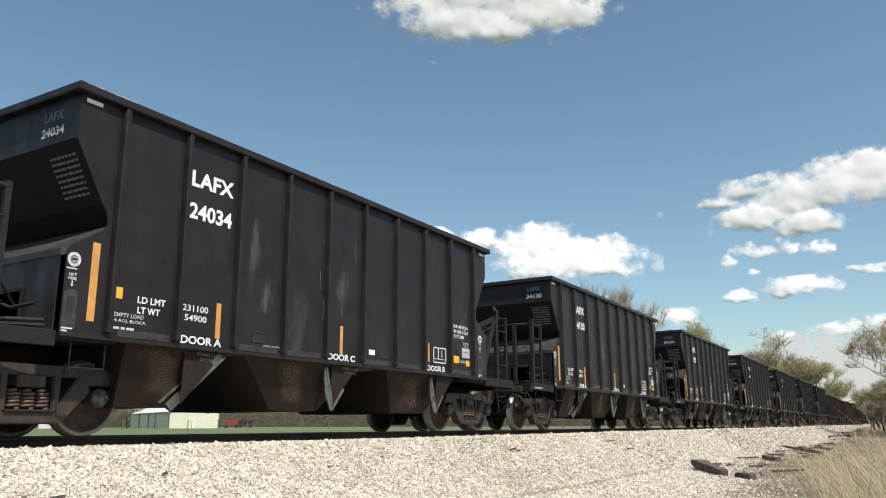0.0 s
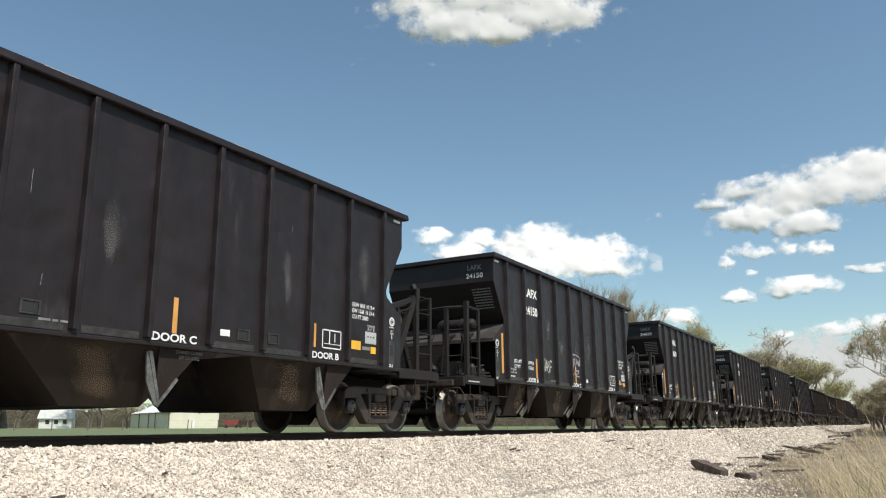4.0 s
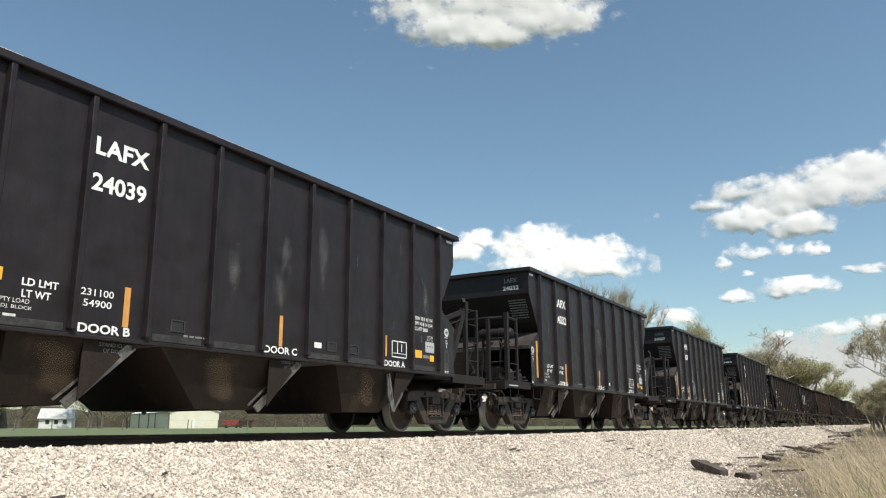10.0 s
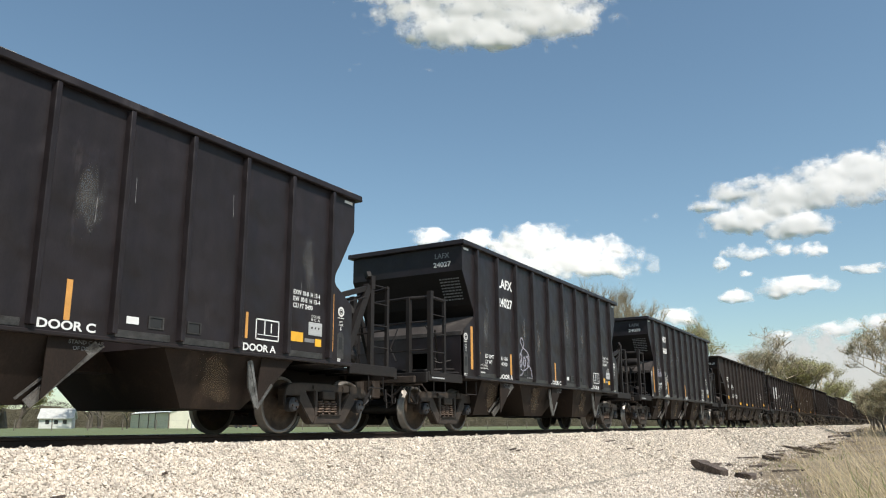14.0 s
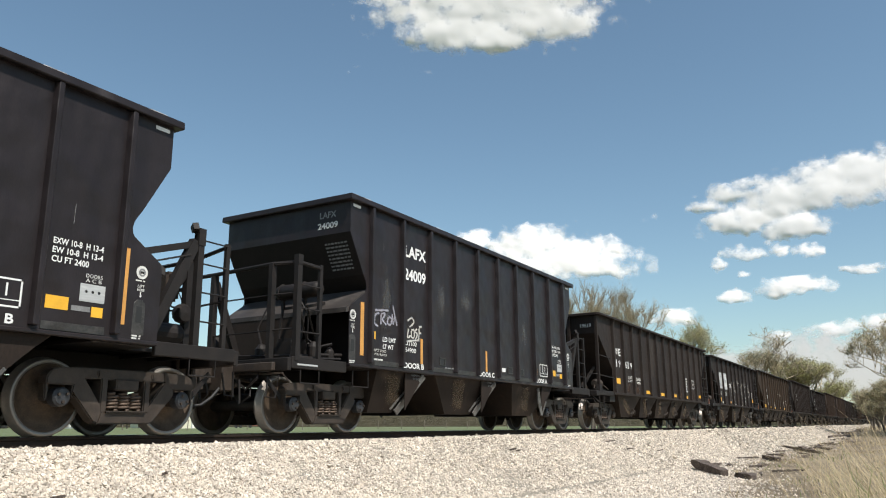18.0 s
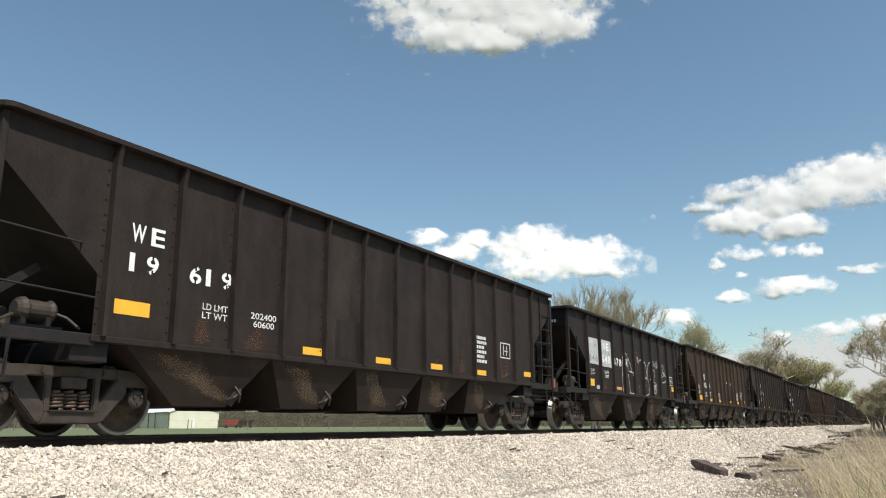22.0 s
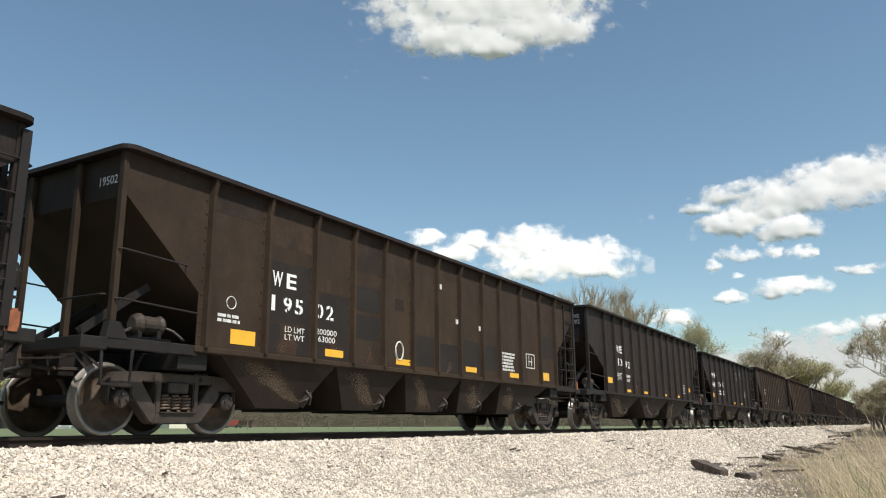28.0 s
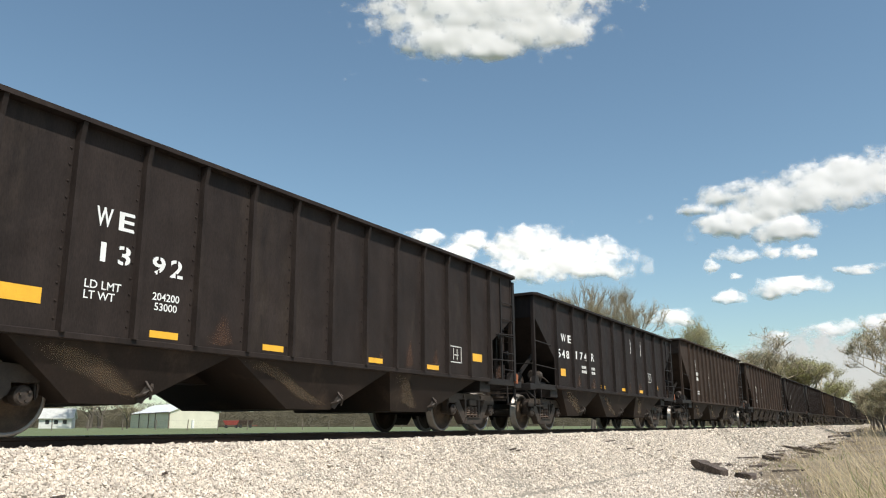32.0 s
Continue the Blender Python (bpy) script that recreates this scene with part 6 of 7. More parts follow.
    lettering("weight_number", "53300", b, M_WORN, 3.12, 3.48, 1.53, 1.63, x=WX + 0.004)
    tape(b, [(1.58, 2.10, 1.23, 1.44), (11.2, 11.5, 1.38, 1.56)])
    decal("reflector_strip", b, M_ORANGE, 4.25, 4.75, 1.20, 1.29, x=WX, label="grimy yellow reflective strip")
    decal("notice_plate", b, M_PATCH, 2.29, 2.55, 1.15, 1.26, x=WX, label="pale notice plate")
    stencil_frame(b, 10.87, 1.60, 1.1, M_WHITE)
    wh, gx = M_SPRAYWHITE, WX + 0.011
    for pts in ([(4.93, 1.11), (4.86, 1.35), (4.9, 1.94), (5.0, 2.32), (5.06, 2.36)], [(5.26, 2.48), (5.45, 2.42), (5.52, 2.28), (5.52, 1.84)],
                [(5.51, 1.78), (5.59, 1.48), (5.66, 1.12)], [(5.59, 2.32), (5.74, 2.18), (5.92, 1.89), (5.62, 1.88), (6.0, 1.84), (6.26, 1.7)],
                [(6.09, 1.75), (6.1, 1.85), (6.21, 2.12)], [(6.31, 2.3), (6.4, 2.26)], [(5.56, 1.15), (5.71, 1.13), (6.04, 1.13), (6.29, 1.16)]):
        spray(b, wh, pts, 0.027, gx)
    for pts in ([(6.66, 2.22), (6.69, 2.44), (6.81, 2.2)], [(6.83, 2.29), (7.05, 2.37), (7.34, 2.29)], [(7.38, 2.24), (7.58, 2.31), (7.71, 2.11), (7.78, 1.78), (7.44, 1.73)],
                [(7.78, 1.76), (7.96, 1.57), (7.93, 1.21), (7.67, 1.13), (7.31, 1.13), (7.29, 1.2)], [(7.33, 1.47), (7.6, 1.48)],
                [(7.81, 1.8), (7.89, 2.06), (8.08, 2.3), (8.28, 2.34), (8.38, 2.28)], [(8.13, 1.7), (8.39, 1.75)]):
        spray(b, wh, pts, 0.027, gx)
    spray(b, wh, [(8.55, 1.63), (8.41, 1.79), (8.55, 2.03), (8.75, 2.1), (8.85, 1.99), (8.68, 1.74), (8.55, 1.63), (8.89, 1.61), (9.03, 1.44), (8.82, 1.21), (8.62, 1.33), (8.55, 1.63)], 0.027, gx)
    lettering("graffiti_number", "13", b, M_WORN, 8.68, 8.92, 1.35, 1.54, x=WX + 0.006)
    for pts in ([(8.57, 2.43), (8.65, 2.23), (8.75, 2.35), (8.57, 2.43)], [(8.93, 2.42), (8.82, 2.40), (8.79, 2.24), (8.93, 2.25)], [(8.81, 2.33), (8.9, 2.33)], [(8.99, 2.42), (8.96, 2.15)],
                [(8.97, 2.30), (9.09, 2.31)], [(9.11, 2.44), (9.08, 2.16)], [(9.16, 2.18), (9.18, 2.46), (9.27, 2.40), (9.17, 2.32), (9.29, 2.2)],
                [(9.7, 2.2), (9.85, 1.9), (10.02, 2.23), (10.17, 1.93), (10.34, 2.23)], [(9.86, 2.26), (10.02, 2.36), (10.14, 2.25), (9.93, 2.1)],
                [(9.78, 1.85), (10.17, 1.97), (10.42, 1.91), (10.33, 1.74), (9.85, 1.67)], [(9.85, 1.66), (10.2, 1.69)], [(9.9, 2.0), (10.0, 2.1), (10.1, 2.0), (10.25, 2.1)]):
        spray(b, wh, pts, 0.020, gx)
    spray(b, wh, [(9.50, 2.78), (9.48, 3.18), (9.60, 3.12), (9.50, 3.0), (9.62, 2.8)], 0.035, gx)
    for u, w, ww, hh in ((9.85, 2.55, 0.28, 0.75), (6.5, 2.0, 0.4, 0.7), (7.4, 1.2, 0.5, 0.5), (5.2, 1.13, 0.3, 0.9), (2.62, 1.2, 0.12, 1.8), (3.85, 1.2, 0.1, 1.6), (5.0, 1.2, 0.12, 1.9)):
        soft_strip("rust_bloom", b, M_RUSTVEIL, [[(WX + 0.004, u - ww * f, w + hh * g), (WX + 0.005, u, w + hh * g), (WX + 0.004, u + ww * f, w + hh * g)] for f, g in ((1.0, 0.0), (0.8, 0.3), (0.7, 0.6), (0.5, 1.0))])
    bars("end_number", b, M_WORN, 0.75, 1.25, 2.98, 3.10, 1, seed=2, end=0.158)
    # fourth and fifth
    spaced("reporting_mark", "WE", d, M_WHITE, 2.82, 3.46, 2.43, 2.67)
    spaced("car_number", "13", d, M_WHITE, 2.92, 3.42, 2.0, 2.24, bridge=M_WE_BLACK)
    spaced("car_number", "92", d, M_WHITE, 3.68, 4.26, 1.97, 2.21, bridge=M_WE_BLACK)
    for i, s in enumerate(("LD LMT", "LT WT")):
        lettering("weight_lettering", s, d, M_WHITE, 2.75, 3.25 - 0.08 * i, 1.66 - 0.13 * i, 1.76 - 0.13 * i, x=WX + 0.004)
    lettering("weight_number", "204200", d, M_WHITE, 3.72, 4.15, 1.64, 1.74, x=WX + 0.004)
    lettering("weight_number", "53000", d, M_WHITE, 3.76, 4.12, 1.51, 1.61, x=WX + 0.004)
    tape(d, [(1.75, 2.24, 1.39, 1.57)] + [(u, u + 0.45, 1.16, 1.25) for u in (3.72, 5.75, 8.4, 10.4)] + [(12.3, 12.75, 1.45, 1.62)])
    stencil_frame(d, 11.3, 1.36, 1.1)
    lettering("end_mark", "WE", d, M_WORN, 0.92, 1.20, 3.30, 3.42, end=0.156)
    lettering("end_number", "1392", d, M_WORN, 0.86, 1.22, 3.12, 3.25, end=0.156)
    spaced("reporting_mark", "WE", e, M_WHITE, 1.95, 2.95, 2.36, 2.58)
    spaced("car_number", "548", e, M_WHITE, 1.65, 2.62, 1.90, 2.13)
    spaced("car_number", "174", e, M_WHITE, 3.05, 4.05, 1.94, 2.17)
    lettering("car_letter", "R", e, M_WHITE, 4.34, 4.6, 1.96, 2.2, x=WX + 0.004)
    bars("small_writing", e, M_WORN, 3.5, 4.0, 1.54, 1.80, 2, x=WX, seed=6)
    bars("small_writing", e, M_WORN, 4.33, 4.7, 1.54, 1.80, 2, x=WX, seed=7)
    tape(e, [(1.85, 2.2, 1.40, 1.60)] + [(u, u + 0.4, 1.17, 1.27) for u in (5.1, 7.2, 9.2)] + [(11.3, 11.6, 1.35, 1.5)])
    stencil_frame(e, 10.3, 1.6)
    for u in (8.4, 9.6):
        stroke("paint_streak", e, M_WORN, [(u, 2.5), (u + 0.02, 2.75), (u, 3.0)], 0.06, x=WX + 0.004)
    for k, car in enumerate(cars[5:]):
        bars("faded_writing", car, M_WORN, 2.6, 3.3, 2.0, 2.45, 2, x=WX, seed=30 + k)
        bars("small_writing", car, M_WORN, 2.8, 3.4, 1.4, 1.6, 2, x=WX, seed=50 + k)
    for u, w in ((2.75, 2.8), (3.3, 2.2), (5.3, 2.3), (9.0, 2.0), (10.2, 2.2), (11.1, 2.1)):
        for car in (cars[5], cars[6]):
            stroke("paint_streak", car, M_WORN, [(u, w - 0.6), (u + 0.03, w - 0.2), (u, w + 0.2)], 0.05, x=WX + 0.004)


M_TAN = mat("brown_patch_paint", (0.082, 0.053, 0.030), 0.75, var=0.3, scale=2, fine=40, bump=0.08, tint=(0.05, 0.037, 0.026), tint_at=0.6)
M_DARKPATCH = mat("black_patch_paint", (0.0245, 0.0195, 0.0165), 0.7, spec=0.2, var=0.25, scale=2, fine=40, bump=0.08)
M_DIMPATCH = mat("grey_ghost_lettering", (0.24, 0.25, 0.26), 0.7, var=0.15, scale=4, fine=40, bump=0.03)


# ---- plants ----
def tree(name, label, x, y, height, spread, leaf, density, seed, trunk=0.22, depth=6, twig=M_TWIG, leafsize=0.16, first=0.24, thin=0.017, shoots=0, upright=0.5, shoot=0.9, wide=1.0):
    """Trunk, limbs and twigs that fork and taper, with small leaves along the last shoots."""
    rnd = random.Random(seed)
    root = thing(name, label, "tree", "trees along the railway", at=pose(x, y, ground_z(x, y) - 0.1))
    wood, fine = B(), B()
    tips, tips2 = [], []

    def grow(p, d, length, r, level):
        pts = [p]
        for k in range(3):
            d = (d + Vector((rnd.gauss(0, 0.10), rnd.gauss(0, 0.10), rnd.gauss(0.06, 0.06)))).normalized()
            p = p + d * length / 3
            pts.append(p)
        rod(wood if level < 2 else fine, pts, max(r, thin), 6 if level < 2 else 3, max(r * 0.62, thin * 0.8))
        if level >= depth - 1:
            tips.extend(pts[1:])
        if level < depth:
            for k in range(rnd.choice((2, 3, 3)) if level else rnd.choice((3, 4))):
                side = Vector((rnd.gauss(0, 1), rnd.gauss(0, 1), rnd.gauss(0.15, 0.5))).normalized()
                nd = (d * 0.85 + side * spread + Vector((0, 0, 0.12))).normalized()
                start = pts[-1] if k < 2 else pts[rnd.choice((1, 2))]
                grow(start, nd, length * rnd.uniform(0.60, 0.86), r * 0.60, level + 1)

    grow(Vector((0, 0, 0)), Vector((0, 0, 1)), height * first, trunk, 0)
    top = max(p.z for p in tips)
    s = height / top
    for b in (wood, fine):
        for v in b.verts:
            v.co *= s
            v.co.x, v.co.y = v.co.x * wide, v.co.y * wide
    for p in tips:
        p.x, p.y = p.x * wide, p.y * wide
    part("trunk", wood, M_BARK, root)
    tagged(part("twig_crown", fine, twig, root), kind="stuff")
    if shoots:                               # last year's growth, fine straight shoots
        v, f = [], []
        for p in tips:
            for k in range(shoots):
                d = (Vector((rnd.gauss(0, 1), rnd.gauss(0, 1), rnd.gauss(0, 1))).normalized() * (1 - upright) + Vector((0, 0, upright)) + Vector((p.x, p.y, 0)).normalized() * 0.25)
                d = d.normalized() * shoot * rnd.uniform(0.4, 1.2)
                c, i, w = p * s, len(v), thin * 0.62
                v += [c + Vector((w, 0, 0)), c + Vector((-w * 0.5, w * 0.87, 0)), c + Vector((-w * 0.5, -w * 0.87, 0)), c + d]
                f += [(i, i + 1, i + 3), (i + 1, i + 2, i + 3), (i + 2, i, i + 3)]
                tips2.append(c + d * rnd.uniform(0.3, 1.0))
        me = bpy.data.meshes.new("fine_growth")
        me.from_pydata([tuple(p) for p in v], [], f)
        me.materials.append(twig)
        tagged(part("fine_growth", me, twig, root), kind="stuff")
    if leaf:
        v, f = [], []
        for p in [q / s for q in tips2] or tips:
            for k in range(density):
                c = p * s + Vector((rnd.gauss(0, 1), rnd.gauss(0, 1), rnd.gauss(0, 1))) * leafsize * 2.0
                a = Vector((rnd.gauss(0, 1), rnd.gauss(0, 1), rnd.gauss(0, 1))).normalized() * leafsize * rnd.uniform(0.6, 1.3)
                b = a.cross(Vector((rnd.gauss(0, 1), rnd.gauss(0, 1), rnd.gauss(0, 1)))).normalized() * leafsize * 0.55
                i = len(v)
                v += [c - a, c + b, c + a, c - b]
                f.append((i, i + 1, i + 2, i + 3))
        me = bpy.data.meshes.new("crown")
        me.from_pydata([tuple(p) for p in v], [], f)
        me.materials.append(leaf)
        part("crown", me, leaf, root)
    return root


def blades(name, label, material, spots, seed, kind="stuff", category="grass"):
    """Bent grass blades, joined; spots: rows of (x, y, count, radius, height, width, lean)."""
    rng = np.random.default_rng(seed)
    V, F = [], []
    base = 0
    for x, y, count, rad, h, w, lean in spots:
        px, py = x + rng.normal(0, rad, count), y + rng.normal(0, rad, count)
        hh = h * rng.uniform(0.45, 1.15, count)
        a = rng.uniform(0, 2 * np.pi, count) if h < 0.7 else rng.normal(2.7, 0.8, count)
        out = lean * hh * rng.uniform(0.3, 1.3, count)
        wx, wy = -np.sin(a) * w, np.cos(a) * w
        gz = np.array([max(ground_z(p, q), bed_z(p, q)) for p, q in zip(px, py)]) - 0.03
        rows = []
        for t, ww in ((0, 1.0), (0.4, 0.85), (0.75, 0.55), (1.0, 0.08)):
            bx, by = px + np.cos(a) * out * t * t, py + np.sin(a) * out * t * t
            bz = gz + hh * (t - 0.25 * lean * t * t)
            rows.append(np.stack([bx - wx * ww, by - wy * ww, bz], 1))
            rows.append(np.stack([bx + wx * ww, by + wy * ww, bz], 1))
        v = np.stack(rows, 1).reshape(-1, 3)
        idx = base + np.arange(count)[:, None] * 8
        for k in (0, 2, 4):
            F.append(np.stack([idx[:, 0] + k, idx[:, 0] + k + 1, idx[:, 0] + k + 3, idx[:, 0] + k + 2], 1))
        V.append(v)
        base += count * 8
    me = bpy.data.meshes.new(name)
    me.from_pydata(np.concatenate(V).tolist(), [], np.concatenate(F).tolist())
    me.materials.append(material)
    tagged(new(name, me), label, category, kind=kind)


def build_plants():
    rnd = random.Random(11)
    spots = []
    for k in range(330):                     # thin dry grass on the bank, thicker away from the stones
        y = 8 + 60 * rnd.random() ** 1.4
        x = rnd.uniform(-5.4, 3.0)
        if x < toe(y) + 0.2 or rnd.random() > 0.25 + 0.2 * (x - toe(y)):
            continue
        spots.append((x, y, 16, 0.35, rnd.uniform(0.10, 0.32), 0.003 + 0.00028 * y, 1.1))
    for k in range(1500):                     # flattened straw and litter on the ground
        y = 9 + 40 * rnd.random() ** 1.6
        x = rnd.uniform(-5.4, 2.0)
        if x > toe(y) - 0.1:
            spots.append((x, y, 16, 0.4, rnd.uniform(0.04, 0.09), 0.0025 + 0.00022 * y, 2.6))
    for k in range(110):
        y = 55 + 75 * rnd.random()
        spots.append((rnd.uniform(-4.6, 4.0), y, 24, 0.9, rnd.uniform(0.3, 0.9), 0.02, 0.8))
    for k in range(62):                      # tall straw on the rise beside the lens
        y = rnd.uniform(6.0, 17)
        spots.append((-0.155 * y + 0.8 + abs(rnd.gauss(0, 0.9)), y, 9, 0.25, rnd.uniform(0.75, 1.2), 0.0045, 0.8))
    for k in range(26):
        y = rnd.uniform(5.0, 9)
        spots.append((-0.06 * y + abs(rnd.gauss(0, 0.35)), y, 12, 0.18, rnd.uniform(1.1, 1.45), 0.004, 0.7))
    blades("dry_grass", "tall pale dry grass beside the ballast", M_STRAW, spots, 3)
    spots = []
    for k in range(60):
        y = rnd.uniform(9, 45)
        x = rnd.uniform(-4.2, 3.0)
        if x > toe(y) + 0.6:
            spots.append((x, y, 12, 0.3, rnd.uniform(0.10, 0.25), 0.004 + 0.0003 * y, 0.8))
    for k in range(9):
        y = rnd.uniform(5.5, 11)
        spots.append((-0.05 * y + abs(rnd.gauss(0, 0.4)), y, 10, 0.2, rnd.uniform(0.8, 1.2), 0.005, 0.6))
    blades("new_grass", "fresh green grass growing through dry straw", M_NEWGRASS, spots, 8)
    # trees beyond the train and beside the line
    bare, leafing, broad, side = ("leafless tan-twigged tree behind the train", "tree in young yellow-green leaf behind the train",
                                  "broad spreading tree with thin new leaves", "thin trackside tree in pale new leaf")
    for x, y, h, seed in ((-29.0, 80.0, 16.0, 21), (-29.2, 83.0, 15.4, 24), (-29.2, 81.3, 15.0, 22)):
        tree("bare_tree", bare, x, y, h, 0.5, M_LEAF_PALE, 1, seed, 0.17, 6, leafsize=0.045, thin=0.018, shoots=3, upright=0.62, shoot=1.1)
    tree("leafing_tree", leafing, -28.1, 107.2, 14.8, 0.6, M_LEAF, 3, 31, 0.22, 6, leafsize=0.085, shoots=2, shoot=0.9)
    tree("leafing_tree", leafing, -26.4, 112.7, 13.6, 0.6, M_LEAF, 3, 33, 0.2, 6, leafsize=0.085, shoots=2, shoot=0.9)
    tree("spreading_tree", broad, -17.8, 123.7, 14.6, 0.85, M_LEAF_PALE, 1, 41, 0.2, 7, thin=0.017, leafsize=0.07, first=0.14, shoots=2, shoot=0.7, upright=0.35, wide=1.45)
    tree("leafing_tree", leafing, -14.0, 139.4, 11.6, 0.7, M_LEAF, 3, 44, 0.26, 6, leafsize=0.10, first=0.2, shoots=2, shoot=0.8, wide=1.25)
    tree("leafing_tree", leafing, -11.2, 149.7, 9.2, 0.7, M_LEAF, 3, 47, 0.24, 6, leafsize=0.10, first=0.18, shoots=2, shoot=0.7, wide=1.4)
    tree("leafing_tree", leafing, -16.4, 141.0, 11.8, 0.7, M_LEAF, 3, 49, 0.24, 6, leafsize=0.10, first=0.2, shoots=2, shoot=0.8)
    tree("trackside_tree", side, 0.1, 85.0, 11.0, 0.8, M_LEAF_PALE, 1, 52, 0.12, 7, thin=0.014, leafsize=0.06, first=0.16, shoots=2, shoot=0.6, upright=0.3)
    tree("trackside_tree", side, 2.4, 91.0, 12.0, 0.75, M_LEAF_PALE, 1, 55, 0.13, 7, thin=0.014, leafsize=0.06, first=0.16, shoots=2, shoot=0.6, upright=0.3)
    tree("trackside_tree", side, 1.4, 82.0, 8.8, 0.75, M_LEAF_PALE, 2, 58, 0.10, 6, thin=0.014, leafsize=0.065, first=0.14, shoots=3, shoot=0.6, upright=0.3)
    tree("trackside_tree", side, -0.6, 78.0, 5.6, 0.85, M_LEAF_PALE, 2, 59, 0.08, 6, thin=0.012, leafsize=0.05, first=0.10, shoots=3, shoot=0.5, upright=0.3)
    tree("trackside_tree", side, 2.2, 86.0, 6.8, 0.85, M_LEAF_PALE, 2, 63, 0.09, 6, thin=0.013, leafsize=0.06, first=0.08, shoots=3, shoot=0.55, upright=0.25)
    tree("trackside_tree", side, -3.4, 150, 7.5, 0.7, M_LEAF_PALE, 1, 57, 0.16, leafsize=0.12, first=0.15, shoots=2)
    for k, (x, y, h) in enumerate(((-3.9, 128, 4.6), (-3.2, 112, 4.0), (-5.2, 175, 6.0), (-4.8, 190, 7.0), (-6.4, 215, 7.5), (-2.4, 98, 3.6), (-4.3, 140, 5.0), (-4.4, 118, 4.6), (-5.0, 160, 6.5), (-3.6, 105, 5.5))):
        tree("scrub_bush", "grey-brown trackside scrub with few leaves", x, y, h, 0.8, M_LEAF_PALE, 1, 60 + k, 0.05, 5, leafsize=0.07, first=0.10, thin=0.022, shoots=3, shoot=0.7, upright=0.4)
    # yard trees round the buildings
    tree("yard_tree", "dark leafless yard tree beside the shed", -176, 124, 14.5, 0.6, None, 0, 71, 0.3, 5, M_BARK)
    tree("yard_tree", "dark leafless yard tree beside the shed", -172, 122, 13.0, 0.6, M_LEAF_PALE, 1, 72, 0.26, 5, M_BARK, leafsize=0.14, thin=0.04, shoots=2, shoot=1.0)
    tree("yard_tree", "dark leafless yard tree beside the shed", -180, 130, 13.0, 0.65, M_LEAF_PALE, 1, 75, 0.26, 5, M_BARK, leafsize=0.14)
    tree("yard_tree", "bare yard tree before the shed", -161, 117, 9.5, 0.7, M_LEAF_PALE, 1, 73, 0.2, 5, M_TWIG, leafsize=0.12, thin=0.035, shoots=2, shoot=1.0, wide=1.3)
    tree("yard_tree", "bare yard tree before the shed", -157, 121, 8.0, 0.7, M_LEAF_PALE, 1, 74, 0.16, 5, M_TWIG, leafsize=0.12, thin=0.035, shoots=2, shoot=1.0, wide=1.3)
    for k, (x, y, h) in enumerate(((-205, 116, 12), (-212, 124, 13), (-222, 134, 15), (-196, 106, 8), (-214, 100, 13), (-222, 108, 14), (-230, 104, 15))):
        tree("yard_tree", "leafing yard tree behind the small house", x, y, h, 0.65, M_LEAF, 3, 80 + k, 0.3, 5, leafsize=0.32, first=0.14, thin=0.05, shoots=3, shoot=1.4, wide=1.3)
    # far woods: leafless brush at the end of the fields
    rng = np.random.default_rng(9)
    n = 60000
    u = rng.uniform(0, 1, n)
    x = -330 + 320 * u + rng.normal(0, 4, n)
    y = 175 + 260 * u + rng.normal(0, 5, n)
    g = np.array([ground_z(a, b) for a, b in zip(x, y)])
    top = 8.5 + 2.8 * np.array([noise.noise((a * 0.05, b * 0.05, 7.0)) for a, b in zip(x, y)]) + 1.5
    z = g + rng.uniform(0, 1, n) ** 0.8 * top
    ang, ln = rng.uniform(0, 6.283, n), rng.uniform(0.5, 1.4, n)
    dx, dy, dz = np.cos(ang) * 0.9 * ln, np.sin(ang) * 0.9 * ln, ln * rng.uniform(0.1, 0.7, n)
    w = rng.uniform(0.03, 0.10, n)
    p = np.stack([np.stack([x - w, y - w, z], 1), np.stack([x + w, y + w, z], 1), np.stack([x + dx, y + dy, z + dz], 1)], 1)
    me = bpy.data.meshes.new("far_woods")
    me.from_pydata(p.reshape(-1, 3).tolist(), [], np.arange(n * 3).reshape(-1, 3).tolist())
    me.materials.append(M_BRUSH)
    tagged(new("far_woods", me), "leafless grey-brown woods at the edge of the field", "woods", kind="stuff")
    bm = B()
    last = None
    for k in range(161):
        t = k / 160
        x, y = -336 + 330 * t, 180 + 262 * t
        z = ground_z(x, y) - 0.3
        h = 8.0 + 2.6 * noise.noise((x * 0.05, y * 0.05, 7.0)) + 1.3 * noise.noise((x * 0.31, y * 0.3, 2.0))
        row = [bm.verts.new((x + dx, y + dy, z + h * f)) for dx, dy, f in ((1.5, -1.5, 0), (0.8, -0.8, 0.6), (0, 0, 1), (-2, 2, 0.95), (-3, 3, 0))]
        if last:
            for a in range(4):
                bm.faces.new((last[a], last[a + 1], row[a + 1], row[a]))
        last = row
    tagged(part("far_thicket", bm, M_THICKET), "dense brown thicket along the edge of the field", "woods", kind="stuff")


